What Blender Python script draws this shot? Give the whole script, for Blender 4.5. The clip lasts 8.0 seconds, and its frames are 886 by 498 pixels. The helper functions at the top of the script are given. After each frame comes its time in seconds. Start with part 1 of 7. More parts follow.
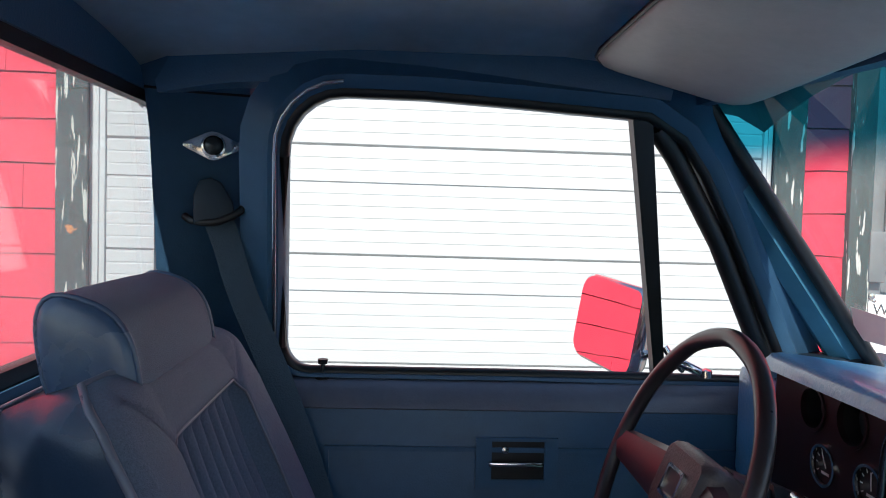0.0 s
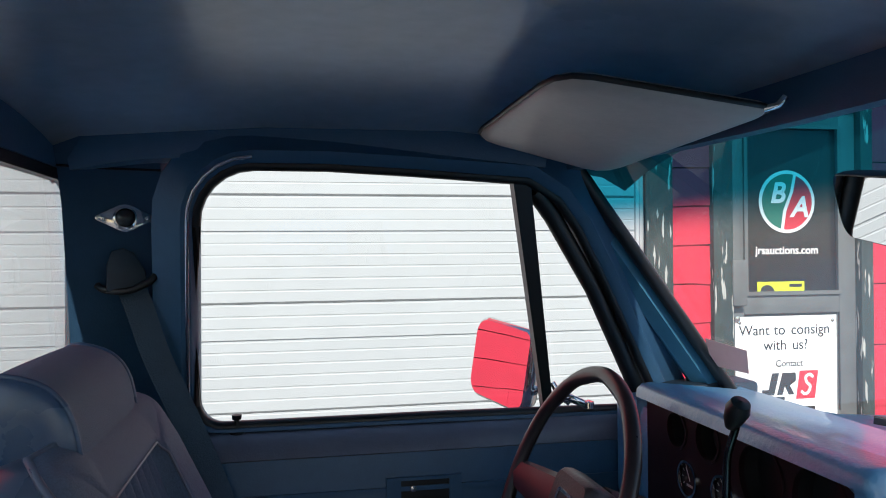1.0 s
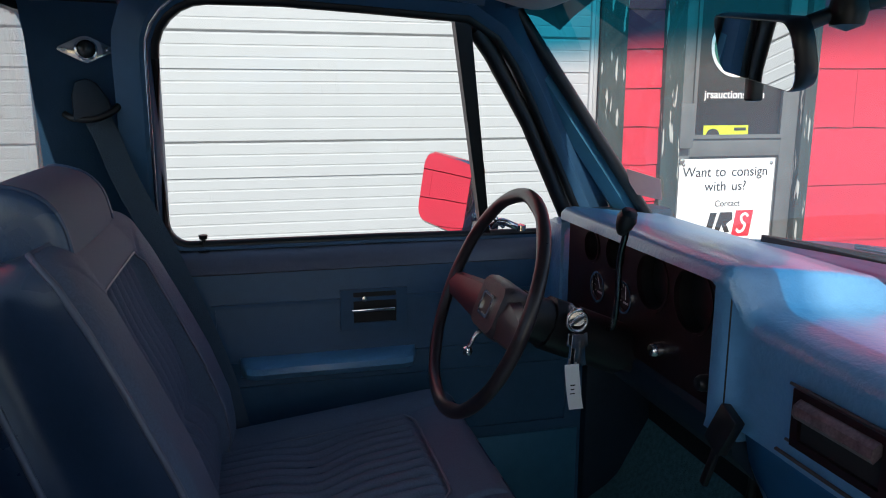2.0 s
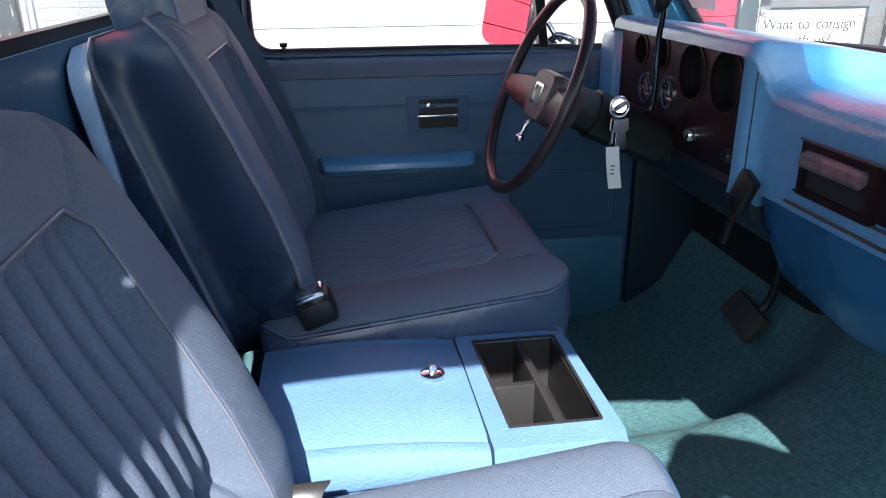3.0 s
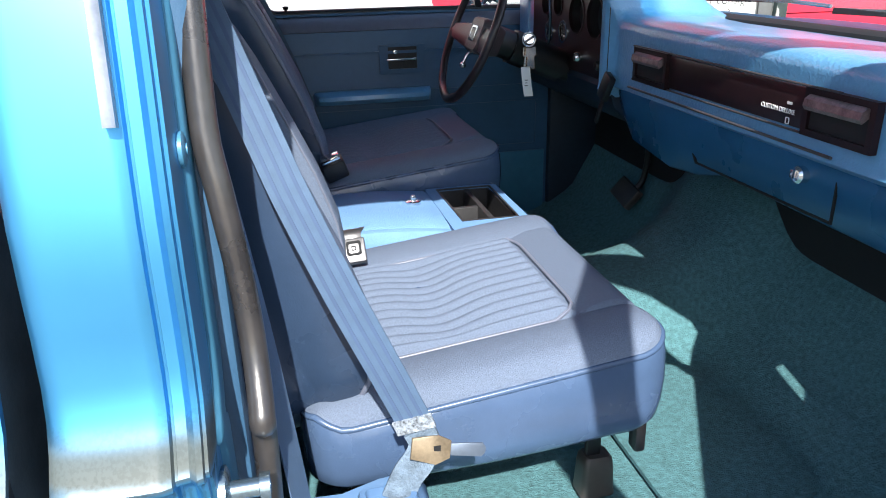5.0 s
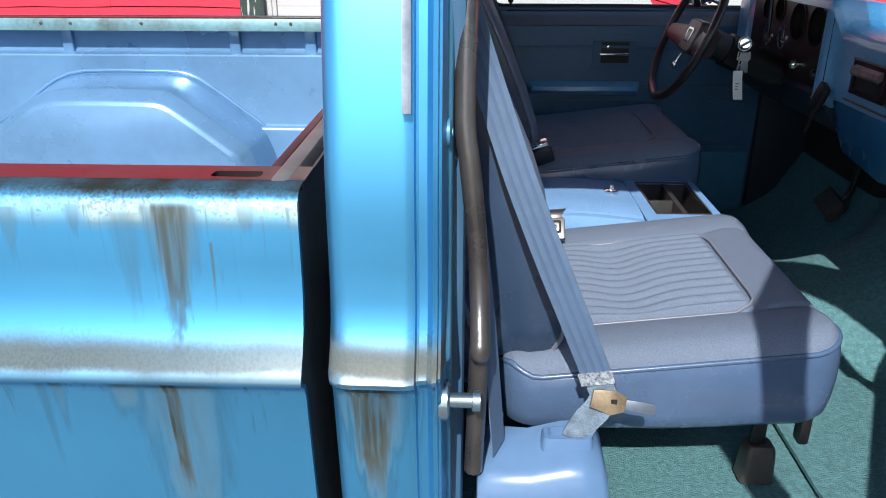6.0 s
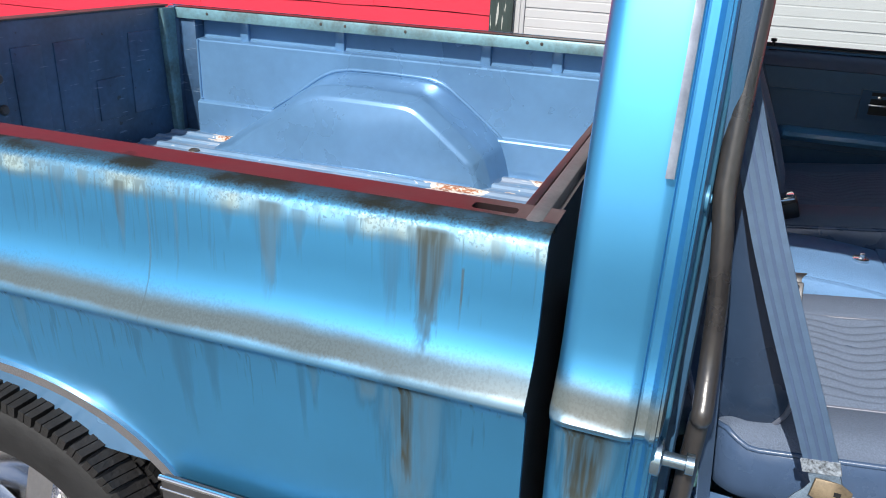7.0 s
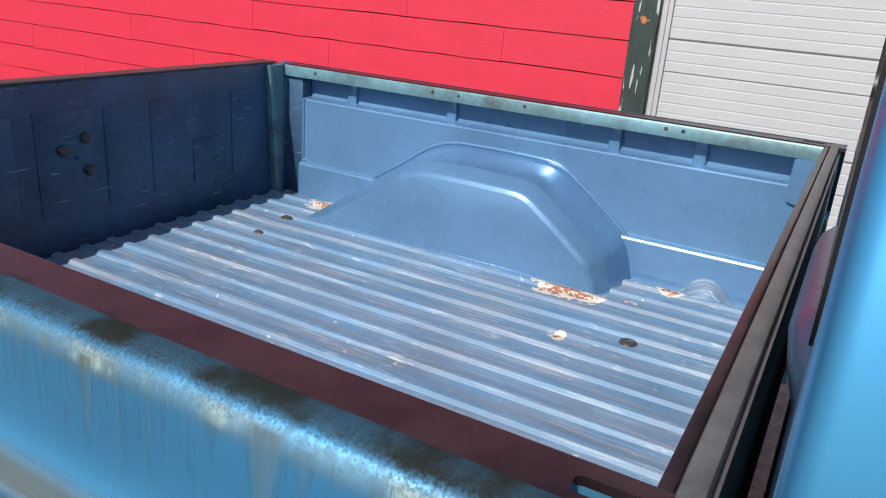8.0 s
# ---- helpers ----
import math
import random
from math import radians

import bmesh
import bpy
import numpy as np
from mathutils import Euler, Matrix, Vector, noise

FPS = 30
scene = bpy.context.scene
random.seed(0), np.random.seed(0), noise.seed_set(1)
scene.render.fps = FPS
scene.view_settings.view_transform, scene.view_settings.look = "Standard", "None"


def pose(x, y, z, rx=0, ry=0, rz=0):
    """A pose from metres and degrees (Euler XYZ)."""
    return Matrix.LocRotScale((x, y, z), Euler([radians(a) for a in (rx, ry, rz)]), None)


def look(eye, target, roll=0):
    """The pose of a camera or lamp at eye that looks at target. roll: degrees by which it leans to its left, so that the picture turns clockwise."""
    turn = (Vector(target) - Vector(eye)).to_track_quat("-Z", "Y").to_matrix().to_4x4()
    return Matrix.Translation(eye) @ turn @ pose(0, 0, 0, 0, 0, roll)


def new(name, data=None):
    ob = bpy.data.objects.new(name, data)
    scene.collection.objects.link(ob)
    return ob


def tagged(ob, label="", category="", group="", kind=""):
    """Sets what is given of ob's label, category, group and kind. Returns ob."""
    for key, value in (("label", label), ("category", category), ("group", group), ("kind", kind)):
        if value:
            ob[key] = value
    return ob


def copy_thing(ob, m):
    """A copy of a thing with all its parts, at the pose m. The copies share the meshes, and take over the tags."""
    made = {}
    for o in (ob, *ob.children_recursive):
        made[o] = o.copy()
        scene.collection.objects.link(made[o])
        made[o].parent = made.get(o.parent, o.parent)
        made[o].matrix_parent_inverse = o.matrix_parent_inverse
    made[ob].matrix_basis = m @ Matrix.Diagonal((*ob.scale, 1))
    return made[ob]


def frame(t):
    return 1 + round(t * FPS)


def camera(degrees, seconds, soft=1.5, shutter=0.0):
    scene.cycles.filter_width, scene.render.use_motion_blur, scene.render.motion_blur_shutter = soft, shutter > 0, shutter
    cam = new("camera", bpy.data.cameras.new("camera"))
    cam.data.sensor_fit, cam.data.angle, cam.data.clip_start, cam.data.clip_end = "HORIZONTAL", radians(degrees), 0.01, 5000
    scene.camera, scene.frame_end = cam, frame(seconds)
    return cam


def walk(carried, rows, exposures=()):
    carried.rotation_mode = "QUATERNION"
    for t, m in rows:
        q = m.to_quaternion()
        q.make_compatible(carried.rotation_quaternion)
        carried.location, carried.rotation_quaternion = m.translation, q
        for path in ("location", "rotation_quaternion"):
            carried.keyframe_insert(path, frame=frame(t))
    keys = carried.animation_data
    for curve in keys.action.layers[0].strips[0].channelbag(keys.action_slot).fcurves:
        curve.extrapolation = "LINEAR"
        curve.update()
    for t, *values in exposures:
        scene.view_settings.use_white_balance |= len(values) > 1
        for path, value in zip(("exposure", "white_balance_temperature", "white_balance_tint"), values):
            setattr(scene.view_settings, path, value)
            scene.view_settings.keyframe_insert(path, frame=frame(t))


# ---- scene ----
cam = camera(61.1, 8.0, soft=1.0)
PATH = [
    (0, (0.070, -0.450, 1.567), (0.181, 1.545, 1.474), 1.7),
    (0.5, (0.047, -0.517, 1.583), (0.265, 1.470, 1.621), 0.1),
    (1, (0.043, -0.563, 1.602), (0.434, 1.399, 1.611), -0.5),
    (1.5, (0.043, -0.628, 1.602), (0.557, 1.300, 1.456), -0.4),
    (2, (0.044, -0.706, 1.585), (0.524, 1.194, 1.185), 0.1),
    (2.2, (0.040, -0.748, 1.563), (0.473, 1.139, 1.064), 0.1),
    (3.3, (0.019, -0.950, 1.453), (0.281, 0.887, 0.705), -0.5),
    (3.5, (-0.014, -0.991, 1.444), (0.282, 0.835, 0.683), -0.5),
    (4, (-0.117, -1.118, 1.430), (0.302, 0.689, 0.682), -1.0),
    (4.2, (-0.128, -1.180, 1.437), (0.336, 0.621, 0.701), -1.3),
    (5.3, (-0.129, -1.634, 1.451), (0.182, 0.200, 0.718), -1.2),
    (5.5, (-0.139, -1.670, 1.463), (0.062, 0.177, 0.721), -1.0),
    (6, (-0.180, -1.689, 1.494), (-0.251, 0.157, 0.728), 0.0),
    (6.5, (-0.221, -1.704, 1.524), (-0.587, 0.103, 0.748), 1.4),
    (7, (-0.223, -1.722, 1.548), (-0.816, 0.028, 0.783), 2.8),
    (7.5, (-0.285, -1.590, 1.576), (-1.053, 0.106, 0.846), 4.0),
    (8, (-0.341, -1.364, 1.601), (-1.230, 0.292, 0.919), 4.4),
]
walk(cam, [(t, look(eye, target, roll)) for t, eye, target, roll in PATH],
     exposures=((0, 0.90), (0.5, 0.63), (1, 0.55), (1.5, 0.50), (2, 0.45), (2.2, 0.48), (3.3, 1.74), (4.2, 1.70), (5.3, 1.02), (6, 0.65), (6.5, 0.45), (7, 0.35), (8, 0.05)))

# ---- sky, sun ----
world = bpy.data.worlds.new("sky")
scene.world = world
world.use_nodes = True
SUN = Vector((-0.14, -1.0, 0.92)).normalized()
wn = world.node_tree.nodes
sky = wn.new("ShaderNodeTexSky")
sky.sky_type = "NISHITA"
sky.sun_disc = False
sky.sun_elevation = math.asin(SUN.z)
sky.sun_rotation = math.atan2(SUN.x, SUN.y)
world.node_tree.links.new(sky.outputs[0], wn["Background"].inputs[0])
wn["Background"].inputs[1].default_value = 0.12
sun = new("sun", bpy.data.lights.new("sun", "SUN"))
sun.data.energy, sun.data.angle, sun.data.color = 4.5, radians(0.53), (1.0, 0.96, 0.9)
sun.matrix_world = look(SUN * 30, (0, 0, 0))


# ---- materials ----
def mat(name, color, rough=0.5, metal=0.0, var=0.12, scale=8.0, bump=0.0, bscale=60.0, coat=0.0, color2=None, stretch=(1, 1, 1), spec=0.5, aniso=0.0):
    """A surface with two scales of tone, and fine relief."""
    m = bpy.data.materials.new(name)
    m.use_nodes = True
    nt = m.node_tree
    n, l = nt.nodes, nt.links
    b = n["Principled BSDF"]
    tc = n.new("ShaderNodeTexCoord")
    mp = n.new("ShaderNodeMapping")
    mp.inputs["Scale"].default_value = stretch
    l.new(tc.outputs["Object"], mp.inputs[0])
    n1 = n.new("ShaderNodeTexNoise")
    n1.inputs["Scale"].default_value, n1.inputs["Detail"].default_value = scale, 6
    l.new(mp.outputs[0], n1.inputs["Vector"])
    n2 = n.new("ShaderNodeTexNoise")
    n2.inputs["Scale"].default_value, n2.inputs["Detail"].default_value = scale * 9, 4
    l.new(mp.outputs[0], n2.inputs["Vector"])
    add = n.new("ShaderNodeMath")
    add.operation = "MULTIPLY_ADD"
    add.inputs[1].default_value = 0.4
    l.new(n2.outputs["Fac"], add.inputs[0])
    l.new(n1.outputs["Fac"], add.inputs[2])
    ramp = n.new("ShaderNodeValToRGB")
    c2 = color2 or tuple(c * (1 - 2 * var) for c in color)
    ramp.color_ramp.elements[0].position, ramp.color_ramp.elements[1].position = 0.45, 0.95
    ramp.color_ramp.elements[0].color, ramp.color_ramp.elements[1].color = (*c2, 1), (*color, 1)
    l.new(add.outputs[0], ramp.inputs[0])
    l.new(ramp.outputs[0], b.inputs["Base Color"])
    b.inputs["Roughness"].default_value = rough
    b.inputs["Metallic"].default_value = metal
    b.inputs["Coat Weight"].default_value = coat
    b.inputs["Coat Roughness"].default_value = 0.12
    b.inputs["Specular IOR Level"].default_value = spec
    rr = n.new("ShaderNodeMapRange")
    rr.inputs["To Min"].default_value, rr.inputs["To Max"].default_value = max(rough - 0.08, 0.02), min(rough + 0.1, 1)
    l.new(n1.outputs["Fac"], rr.inputs[0])
    l.new(rr.outputs[0], b.inputs["Roughness"])
    if bump:
        nb = n.new("ShaderNodeTexNoise")
        nb.inputs["Scale"].default_value, nb.inputs["Detail"].default_value = bscale, 5
        l.new(mp.outputs[0], nb.inputs["Vector"])
        bp = n.new("ShaderNodeBump")
        bp.inputs["Strength"].default_value, bp.inputs["Distance"].default_value = bump, 0.004
        l.new(nb.outputs["Fac"], bp.inputs["Height"])
        l.new(bp.outputs[0], b.inputs["Normal"])
    return m


PAINT = mat("blue_metallic_paint", (0.078, 0.39, 0.655), 0.40, 0.8, 0.05, 2.0, coat=0.2)
WEATHERED = mat("weathered_blue_paint", (0.082, 0.395, 0.725), 0.41, 0.86, 0.05, 2.0, coat=0.15)


# grime runs: place, top, foot, half width at the top and at the foot, strength
RUNS = ((-0.497, 1.237, 1.055, 0.036, 0.012, 0.86), (-0.545, 1.228, 1.09, 0.020, 0.007, 0.4), (-0.60, 1.236, 1.195, 0.013, 0.004, 0.45), (-0.455, 1.195, 1.115, 0.002, 0.0015, 0.8),
        (-0.715, 1.236, 1.10, 0.028, 0.010, 0.72), (-0.672, 1.232, 1.165, 0.014, 0.004, 0.5), (-0.945, 1.230, 1.12, 0.014, 0.004, 0.75), (-0.90, 1.22, 1.02, 0.0025, 0.0015, 0.6), (-0.855, 1.22, 1.10, 0.004, 0.002, 0.5),
        (-0.775, 1.228, 1.17, 0.012, 0.004, 0.35), (-1.05, 1.235, 1.15, 0.012, 0.004, 0.5), (-1.005, 1.235, 1.19, 0.010, 0.004, 0.5), (-1.19, 1.245, 1.10, 0.016, 0.005, 0.7), (-0.415, 1.236, 1.20, 0.016, 0.006, 0.4),
        (-0.503, 1.043, 0.66, 0.056, 0.030, 0.68), (-0.512, 1.043, 0.78, 0.015, 0.010, 0.92), (-0.565, 1.043, 0.980, 0.022, 0.018, 0.7), (-0.642, 1.043, 0.955, 0.011, 0.004, 0.62), (-0.66, 1.043, 0.90, 0.008, 0.004, 0.3),
        (-0.85, 1.04, 0.86, 0.022, 0.010, 0.3), (-0.80, 1.04, 0.90, 0.014, 0.006, 0.3), (-1.137, 1.03, 0.91, 0.016, 0.006, 0.6), (-0.285, 1.045, 0.80, 0.044, 0.016, 0.9))


def weather(m):
    """Grime that settles on the crease and the rail and runs down in streaks."""
    n, l = m.node_tree.nodes, m.node_tree.links
    b = n["Principled BSDF"]
    base = b.inputs["Base Color"].links[0].from_socket
    tc, sp = n.new("ShaderNodeTexCoord"), n.new("ShaderNodeSeparateXYZ")
    l.new(tc.outputs["Object"], sp.inputs[0])

    def math_(op, a, c, d=None):
        q = n.new("ShaderNodeMath")
        q.operation = op
        q.use_clamp = op in ("MULTIPLY", "MAXIMUM")
        for i, v in enumerate((a, c, d)):
            if v is None:
                continue
            if isinstance(v, (int, float)):
                q.inputs[i].default_value = v
            else:
                l.new(v, q.inputs[i])
        return q.outputs[0]

    def noise_(scale, detail, stretch, off=0.0):
        mp, t = n.new("ShaderNodeMapping"), n.new("ShaderNodeTexNoise")
        mp.inputs["Scale"].default_value, mp.inputs["Location"].default_value = stretch, (off, off, off)
        t.inputs["Scale"].default_value, t.inputs["Detail"].default_value = scale, detail
        l.new(tc.outputs["Object"], mp.inputs[0])
        l.new(mp.outputs[0], t.inputs["Vector"])
        return t.outputs["Fac"]

    def ramp_(v, a, c):
        r = n.new("ShaderNodeMapRange")
        r.interpolation_type = "SMOOTHSTEP"
        r.inputs["From Min"].default_value, r.inputs["From Max"].default_value = a, c
        l.new(v, r.inputs[0])
        return r.outputs[0]

    x, z = sp.outputs["X"], sp.outputs["Z"]
    fine = noise_(1.0, 7, (120, 120, 26))
    speck = noise_(1.0, 6, (300, 300, 220), 6.0)
    wide = noise_(1.0, 3, (3.3, 3.3, 0.5), 4.0)
    thin = noise_(1.0, 2, (150, 150, 2.6), 9.0)
    broad = noise_(1.0, 4, (16, 16, 6), 2.0)

    def tent(z0, z1, z2, z3):
        return math_("MULTIPLY", ramp_(z, z0, z1), math_("SUBTRACT", 1.0, ramp_(z, z2, z3)))

    onbed = math_("LESS_THAN", x, -0.345)

    def mix_(f, under, over):
        mx = n.new("ShaderNodeMix")
        mx.data_type = "RGBA"
        l.new(f, mx.inputs["Factor"])
        l.new(under, mx.inputs["A"])
        if isinstance(over, tuple):
            mx.inputs["B"].default_value = (*over, 1)
        else:
            l.new(over, mx.inputs["B"])
        return mx.outputs["Result"]

    # a smooth olive film that settles on the ledge above the crease, thinner towards the cab
    zs = math_("MULTIPLY_ADD", math_("SUBTRACT", wide, 0.5), 0.020, math_("MULTIPLY_ADD", math_("SUBTRACT", speck, 0.5), 0.005, math_("MULTIPLY_ADD", math_("SUBTRACT", broad, 0.5), 0.010, z)))
    film = math_("MULTIPLY", ramp_(zs, 1.046, 1.060), math_("SUBTRACT", 1.0, ramp_(zs, 1.072, 1.100)))
    film = math_("MULTIPLY", film, math_("MULTIPLY_ADD", ramp_(x, -0.352, -0.34), 0.22, math_("MULTIPLY_ADD", ramp_(x, -0.62, -0.36), -0.24, 0.84)))
    bloom = math_("MULTIPLY", math_("MULTIPLY", ramp_(z, 1.043, 1.050), math_("SUBTRACT", 1.0, ramp_(zs, 1.058, 1.105))), math_("MULTIPLY_ADD", ramp_(x, -0.62, -0.36), 0.25, 0.28))
    # a bleached edge below the rail
    zj = math_("ADD", z, math_("MULTIPLY_ADD", math_("SUBTRACT", broad, 0.5), 0.007, math_("MULTIPLY_ADD", math_("SUBTRACT", speck, 0.5), 0.005, math_("MULTIPLY", math_("SUBTRACT", thin, 0.5), 0.006))))
    pale = math_("MULTIPLY", math_("MULTIPLY", ramp_(zj, 1.205, 1.226), math_("SUBTRACT", 1.0, ramp_(zj, 1.236, 1.245))), onbed)
    pale = math_("MULTIPLY", pale, math_("MULTIPLY_ADD", ramp_(broad, 0.35, 0.62), 0.45, 0.28))
    # black dirt that lies along the rail
    soot_ = math_("MULTIPLY", math_("MULTIPLY", ramp_(zj, 1.237, 1.2505), onbed), math_("MULTIPLY_ADD", ramp_(broad, 0.36, 0.62), 0.12, 0.86))
    total = math_("MULTIPLY", math_("MULTIPLY", tent(1.224, 1.238, 1.246, 1.254), onbed), math_("MULTIPLY_ADD", ramp_(fine, 0.36, 0.62), 0.3, 0.10))
    # specks along the rail and the film
    for band, gate in ((tent(1.050, 1.062, 1.085, 1.125), None), (tent(1.19, 1.238, 1.250, 1.258), onbed)):
        dots = ramp_(math_("ADD", math_("MULTIPLY_ADD", band, 0.34, speck), math_("MULTIPLY_ADD", broad, 0.25, math_("MULTIPLY", wide, 0.2))), 0.98, 1.16)
        dots = math_("MULTIPLY", dots, math_("MULTIPLY", band, 0.22 if gate is None else 0.5))
        total = math_("MAXIMUM", total, math_("MULTIPLY", dots, gate) if gate else dots)
    # fine ticks that hang from the rail and the crease
    for top, length, gate, k in ((1.236, 0.05, onbed, 0.55), (1.232, 0.15, onbed, 0.3), (1.043, 0.022, None, 0.8), (1.043, 0.14, None, 0.3)):
        d = math_("DIVIDE", math_("SUBTRACT", top, z), length)
        tick = ramp_(math_("SUBTRACT", math_("MULTIPLY_ADD", thin, 0.8, math_("MULTIPLY", wide, 0.35)), math_("MULTIPLY", d, 0.12)), 0.56, 0.68)
        fall = math_("MULTIPLY", ramp_(d, -0.05, 0.05), math_("SUBTRACT", 1.0, ramp_(d, 0.3, 1.0)))
        tick = math_("MULTIPLY", math_("MULTIPLY", tick, fall), k)
        total = math_("MAXIMUM", total, math_("MULTIPLY", tick, gate) if gate else tick)
    # single runs, broad at the top, streaky at the sides
    for x0, top, foot, w0, w1, k in RUNS:
        d = math_("DIVIDE", math_("SUBTRACT", top, z), top - foot)
        wob = math_("MULTIPLY_ADD", math_("SUBTRACT", broad, 0.5), 0.16 * w0, math_("MULTIPLY_ADD", math_("SUBTRACT", thin, 0.5), 0.75 * w0, x))
        half = math_("MULTIPLY_ADD", ramp_(d, 0.0, 0.8), w1 - w0, w0)
        off = math_("DIVIDE", math_("ABSOLUTE", math_("SUBTRACT", wob, x0), 0), half)
        body = math_("SUBTRACT", 1.0, ramp_(off, 0.35, 1.25))
        fall = math_("MULTIPLY", ramp_(d, -0.04, 0.03), math_("SUBTRACT", 1.0, ramp_(math_("MULTIPLY_ADD", thin, 0.6, d), 0.8, 1.35)))
        grain = math_("MULTIPLY_ADD", ramp_(thin, 0.3, 0.65), 0.16, 0.84)
        total = math_("MAXIMUM", total, math_("MULTIPLY", math_("MULTIPLY", body, fall), math_("MULTIPLY", grain, min(1.0, 1.1 * k))))
    ramp = n.new("ShaderNodeValToRGB")
    ramp.color_ramp.elements[0].color, ramp.color_ramp.elements[1].color = (0.060, 0.066, 0.054, 1), (0.030, 0.034, 0.028, 1)
    l.new(broad, ramp.inputs[0])
    ramp.color_ramp.elements[0].position, ramp.color_ramp.elements[1].position = 0.35, 0.7
    col = mix_(bloom, base, (0.31, 0.29, 0.205))
    col = mix_(film, col, (0.075, 0.068, 0.042))
    col = mix_(pale, col, (0.40, 0.44, 0.33))
    col = mix_(total, col, ramp.outputs[0])
    col = mix_(soot_, col, (0.017, 0.017, 0.011))
    l.new(col, b.inputs["Base Color"])
    dirt = math_("MAXIMUM", math_("MAXIMUM", film, total), soot_)
    cover = math_("MAXIMUM", math_("MAXIMUM", bloom, pale), dirt)
    l.new(math_("MULTIPLY_ADD", ramp_(cover, 0.32, 0.9), -0.86, 0.86), b.inputs["Metallic"])
    l.new(math_("MULTIPLY_ADD", dirt, -0.45, 0.5), b.inputs["Specular IOR Level"])
    l.new(math_("MULTIPLY_ADD", dirt, -0.4, 0.4), b.inputs["Coat Weight"])
    b.inputs["Coat Roughness"].default_value = 0.32
    rough = b.inputs["Roughness"].links[0].from_socket
    l.new(math_("MULTIPLY_ADD", dirt, 0.35, rough), b.inputs["Roughness"])
    return m


weather(WEATHERED)
RAIL = mat("oxidised_rail_paint", (0.035, 0.02, 0.02), 0.34, 0.0, 0.42, 14.0, coat=0.12, spec=0.6)


def soot(m):
    """Ragged black grime along the outer edges of the rails."""
    n, l = m.node_tree.nodes, m.node_tree.links
    b = n["Principled BSDF"]
    col = b.inputs["Base Color"].links[0].from_socket
    tc, sp, t, ab, k, mp, mx = (n.new("ShaderNode" + q) for q in ("TexCoord", "SeparateXYZ", "TexNoise", "Math", "Math", "MapRange", "Mix"))
    t.inputs["Scale"].default_value, t.inputs["Detail"].default_value = 17.0, 9
    ab.operation, k.operation, mx.data_type = "ABSOLUTE", "MULTIPLY_ADD", "RGBA"
    k.inputs[1].default_value = 0.11
    mp.inputs["From Min"].default_value, mp.inputs["From Max"].default_value = 0.972, 0.998
    mx.inputs["B"].default_value = (0.006, 0.006, 0.005, 1)
    l.new(tc.outputs["Object"], sp.inputs[0])
    l.new(tc.outputs["Object"], t.inputs["Vector"])
    l.new(sp.outputs["Y"], ab.inputs[0])
    l.new(t.outputs["Fac"], k.inputs[0])
    l.new(ab.outputs[0], k.inputs[2])
    l.new(k.outputs[0], mp.inputs[0])
    l.new(mp.outputs[0], mx.inputs["Factor"])
    l.new(col, mx.inputs["A"])
    l.new(mx.outputs["Result"], b.inputs["Base Color"])
    sub, rough = n.new("ShaderNodeMath"), b.inputs["Roughness"].links[0].from_socket
    sub.operation = "MULTIPLY_ADD"
    sub.inputs[1].default_value = 0.35
    l.new(mp.outputs[0], sub.inputs[0])
    l.new(rough, sub.inputs[2])
    l.new(sub.outputs[0], b.inputs["Roughness"])
    return m


soot(RAIL)
BED = mat("bed_blue_paint", (0.15, 0.31, 0.52), 0.27, 0.34, 0.12, 3.0, coat=0.5)
BED_FLOOR = mat("scuffed_bed_paint", (0.15, 0.29, 0.46), 0.55, 0.05, 0.15, 4.0)


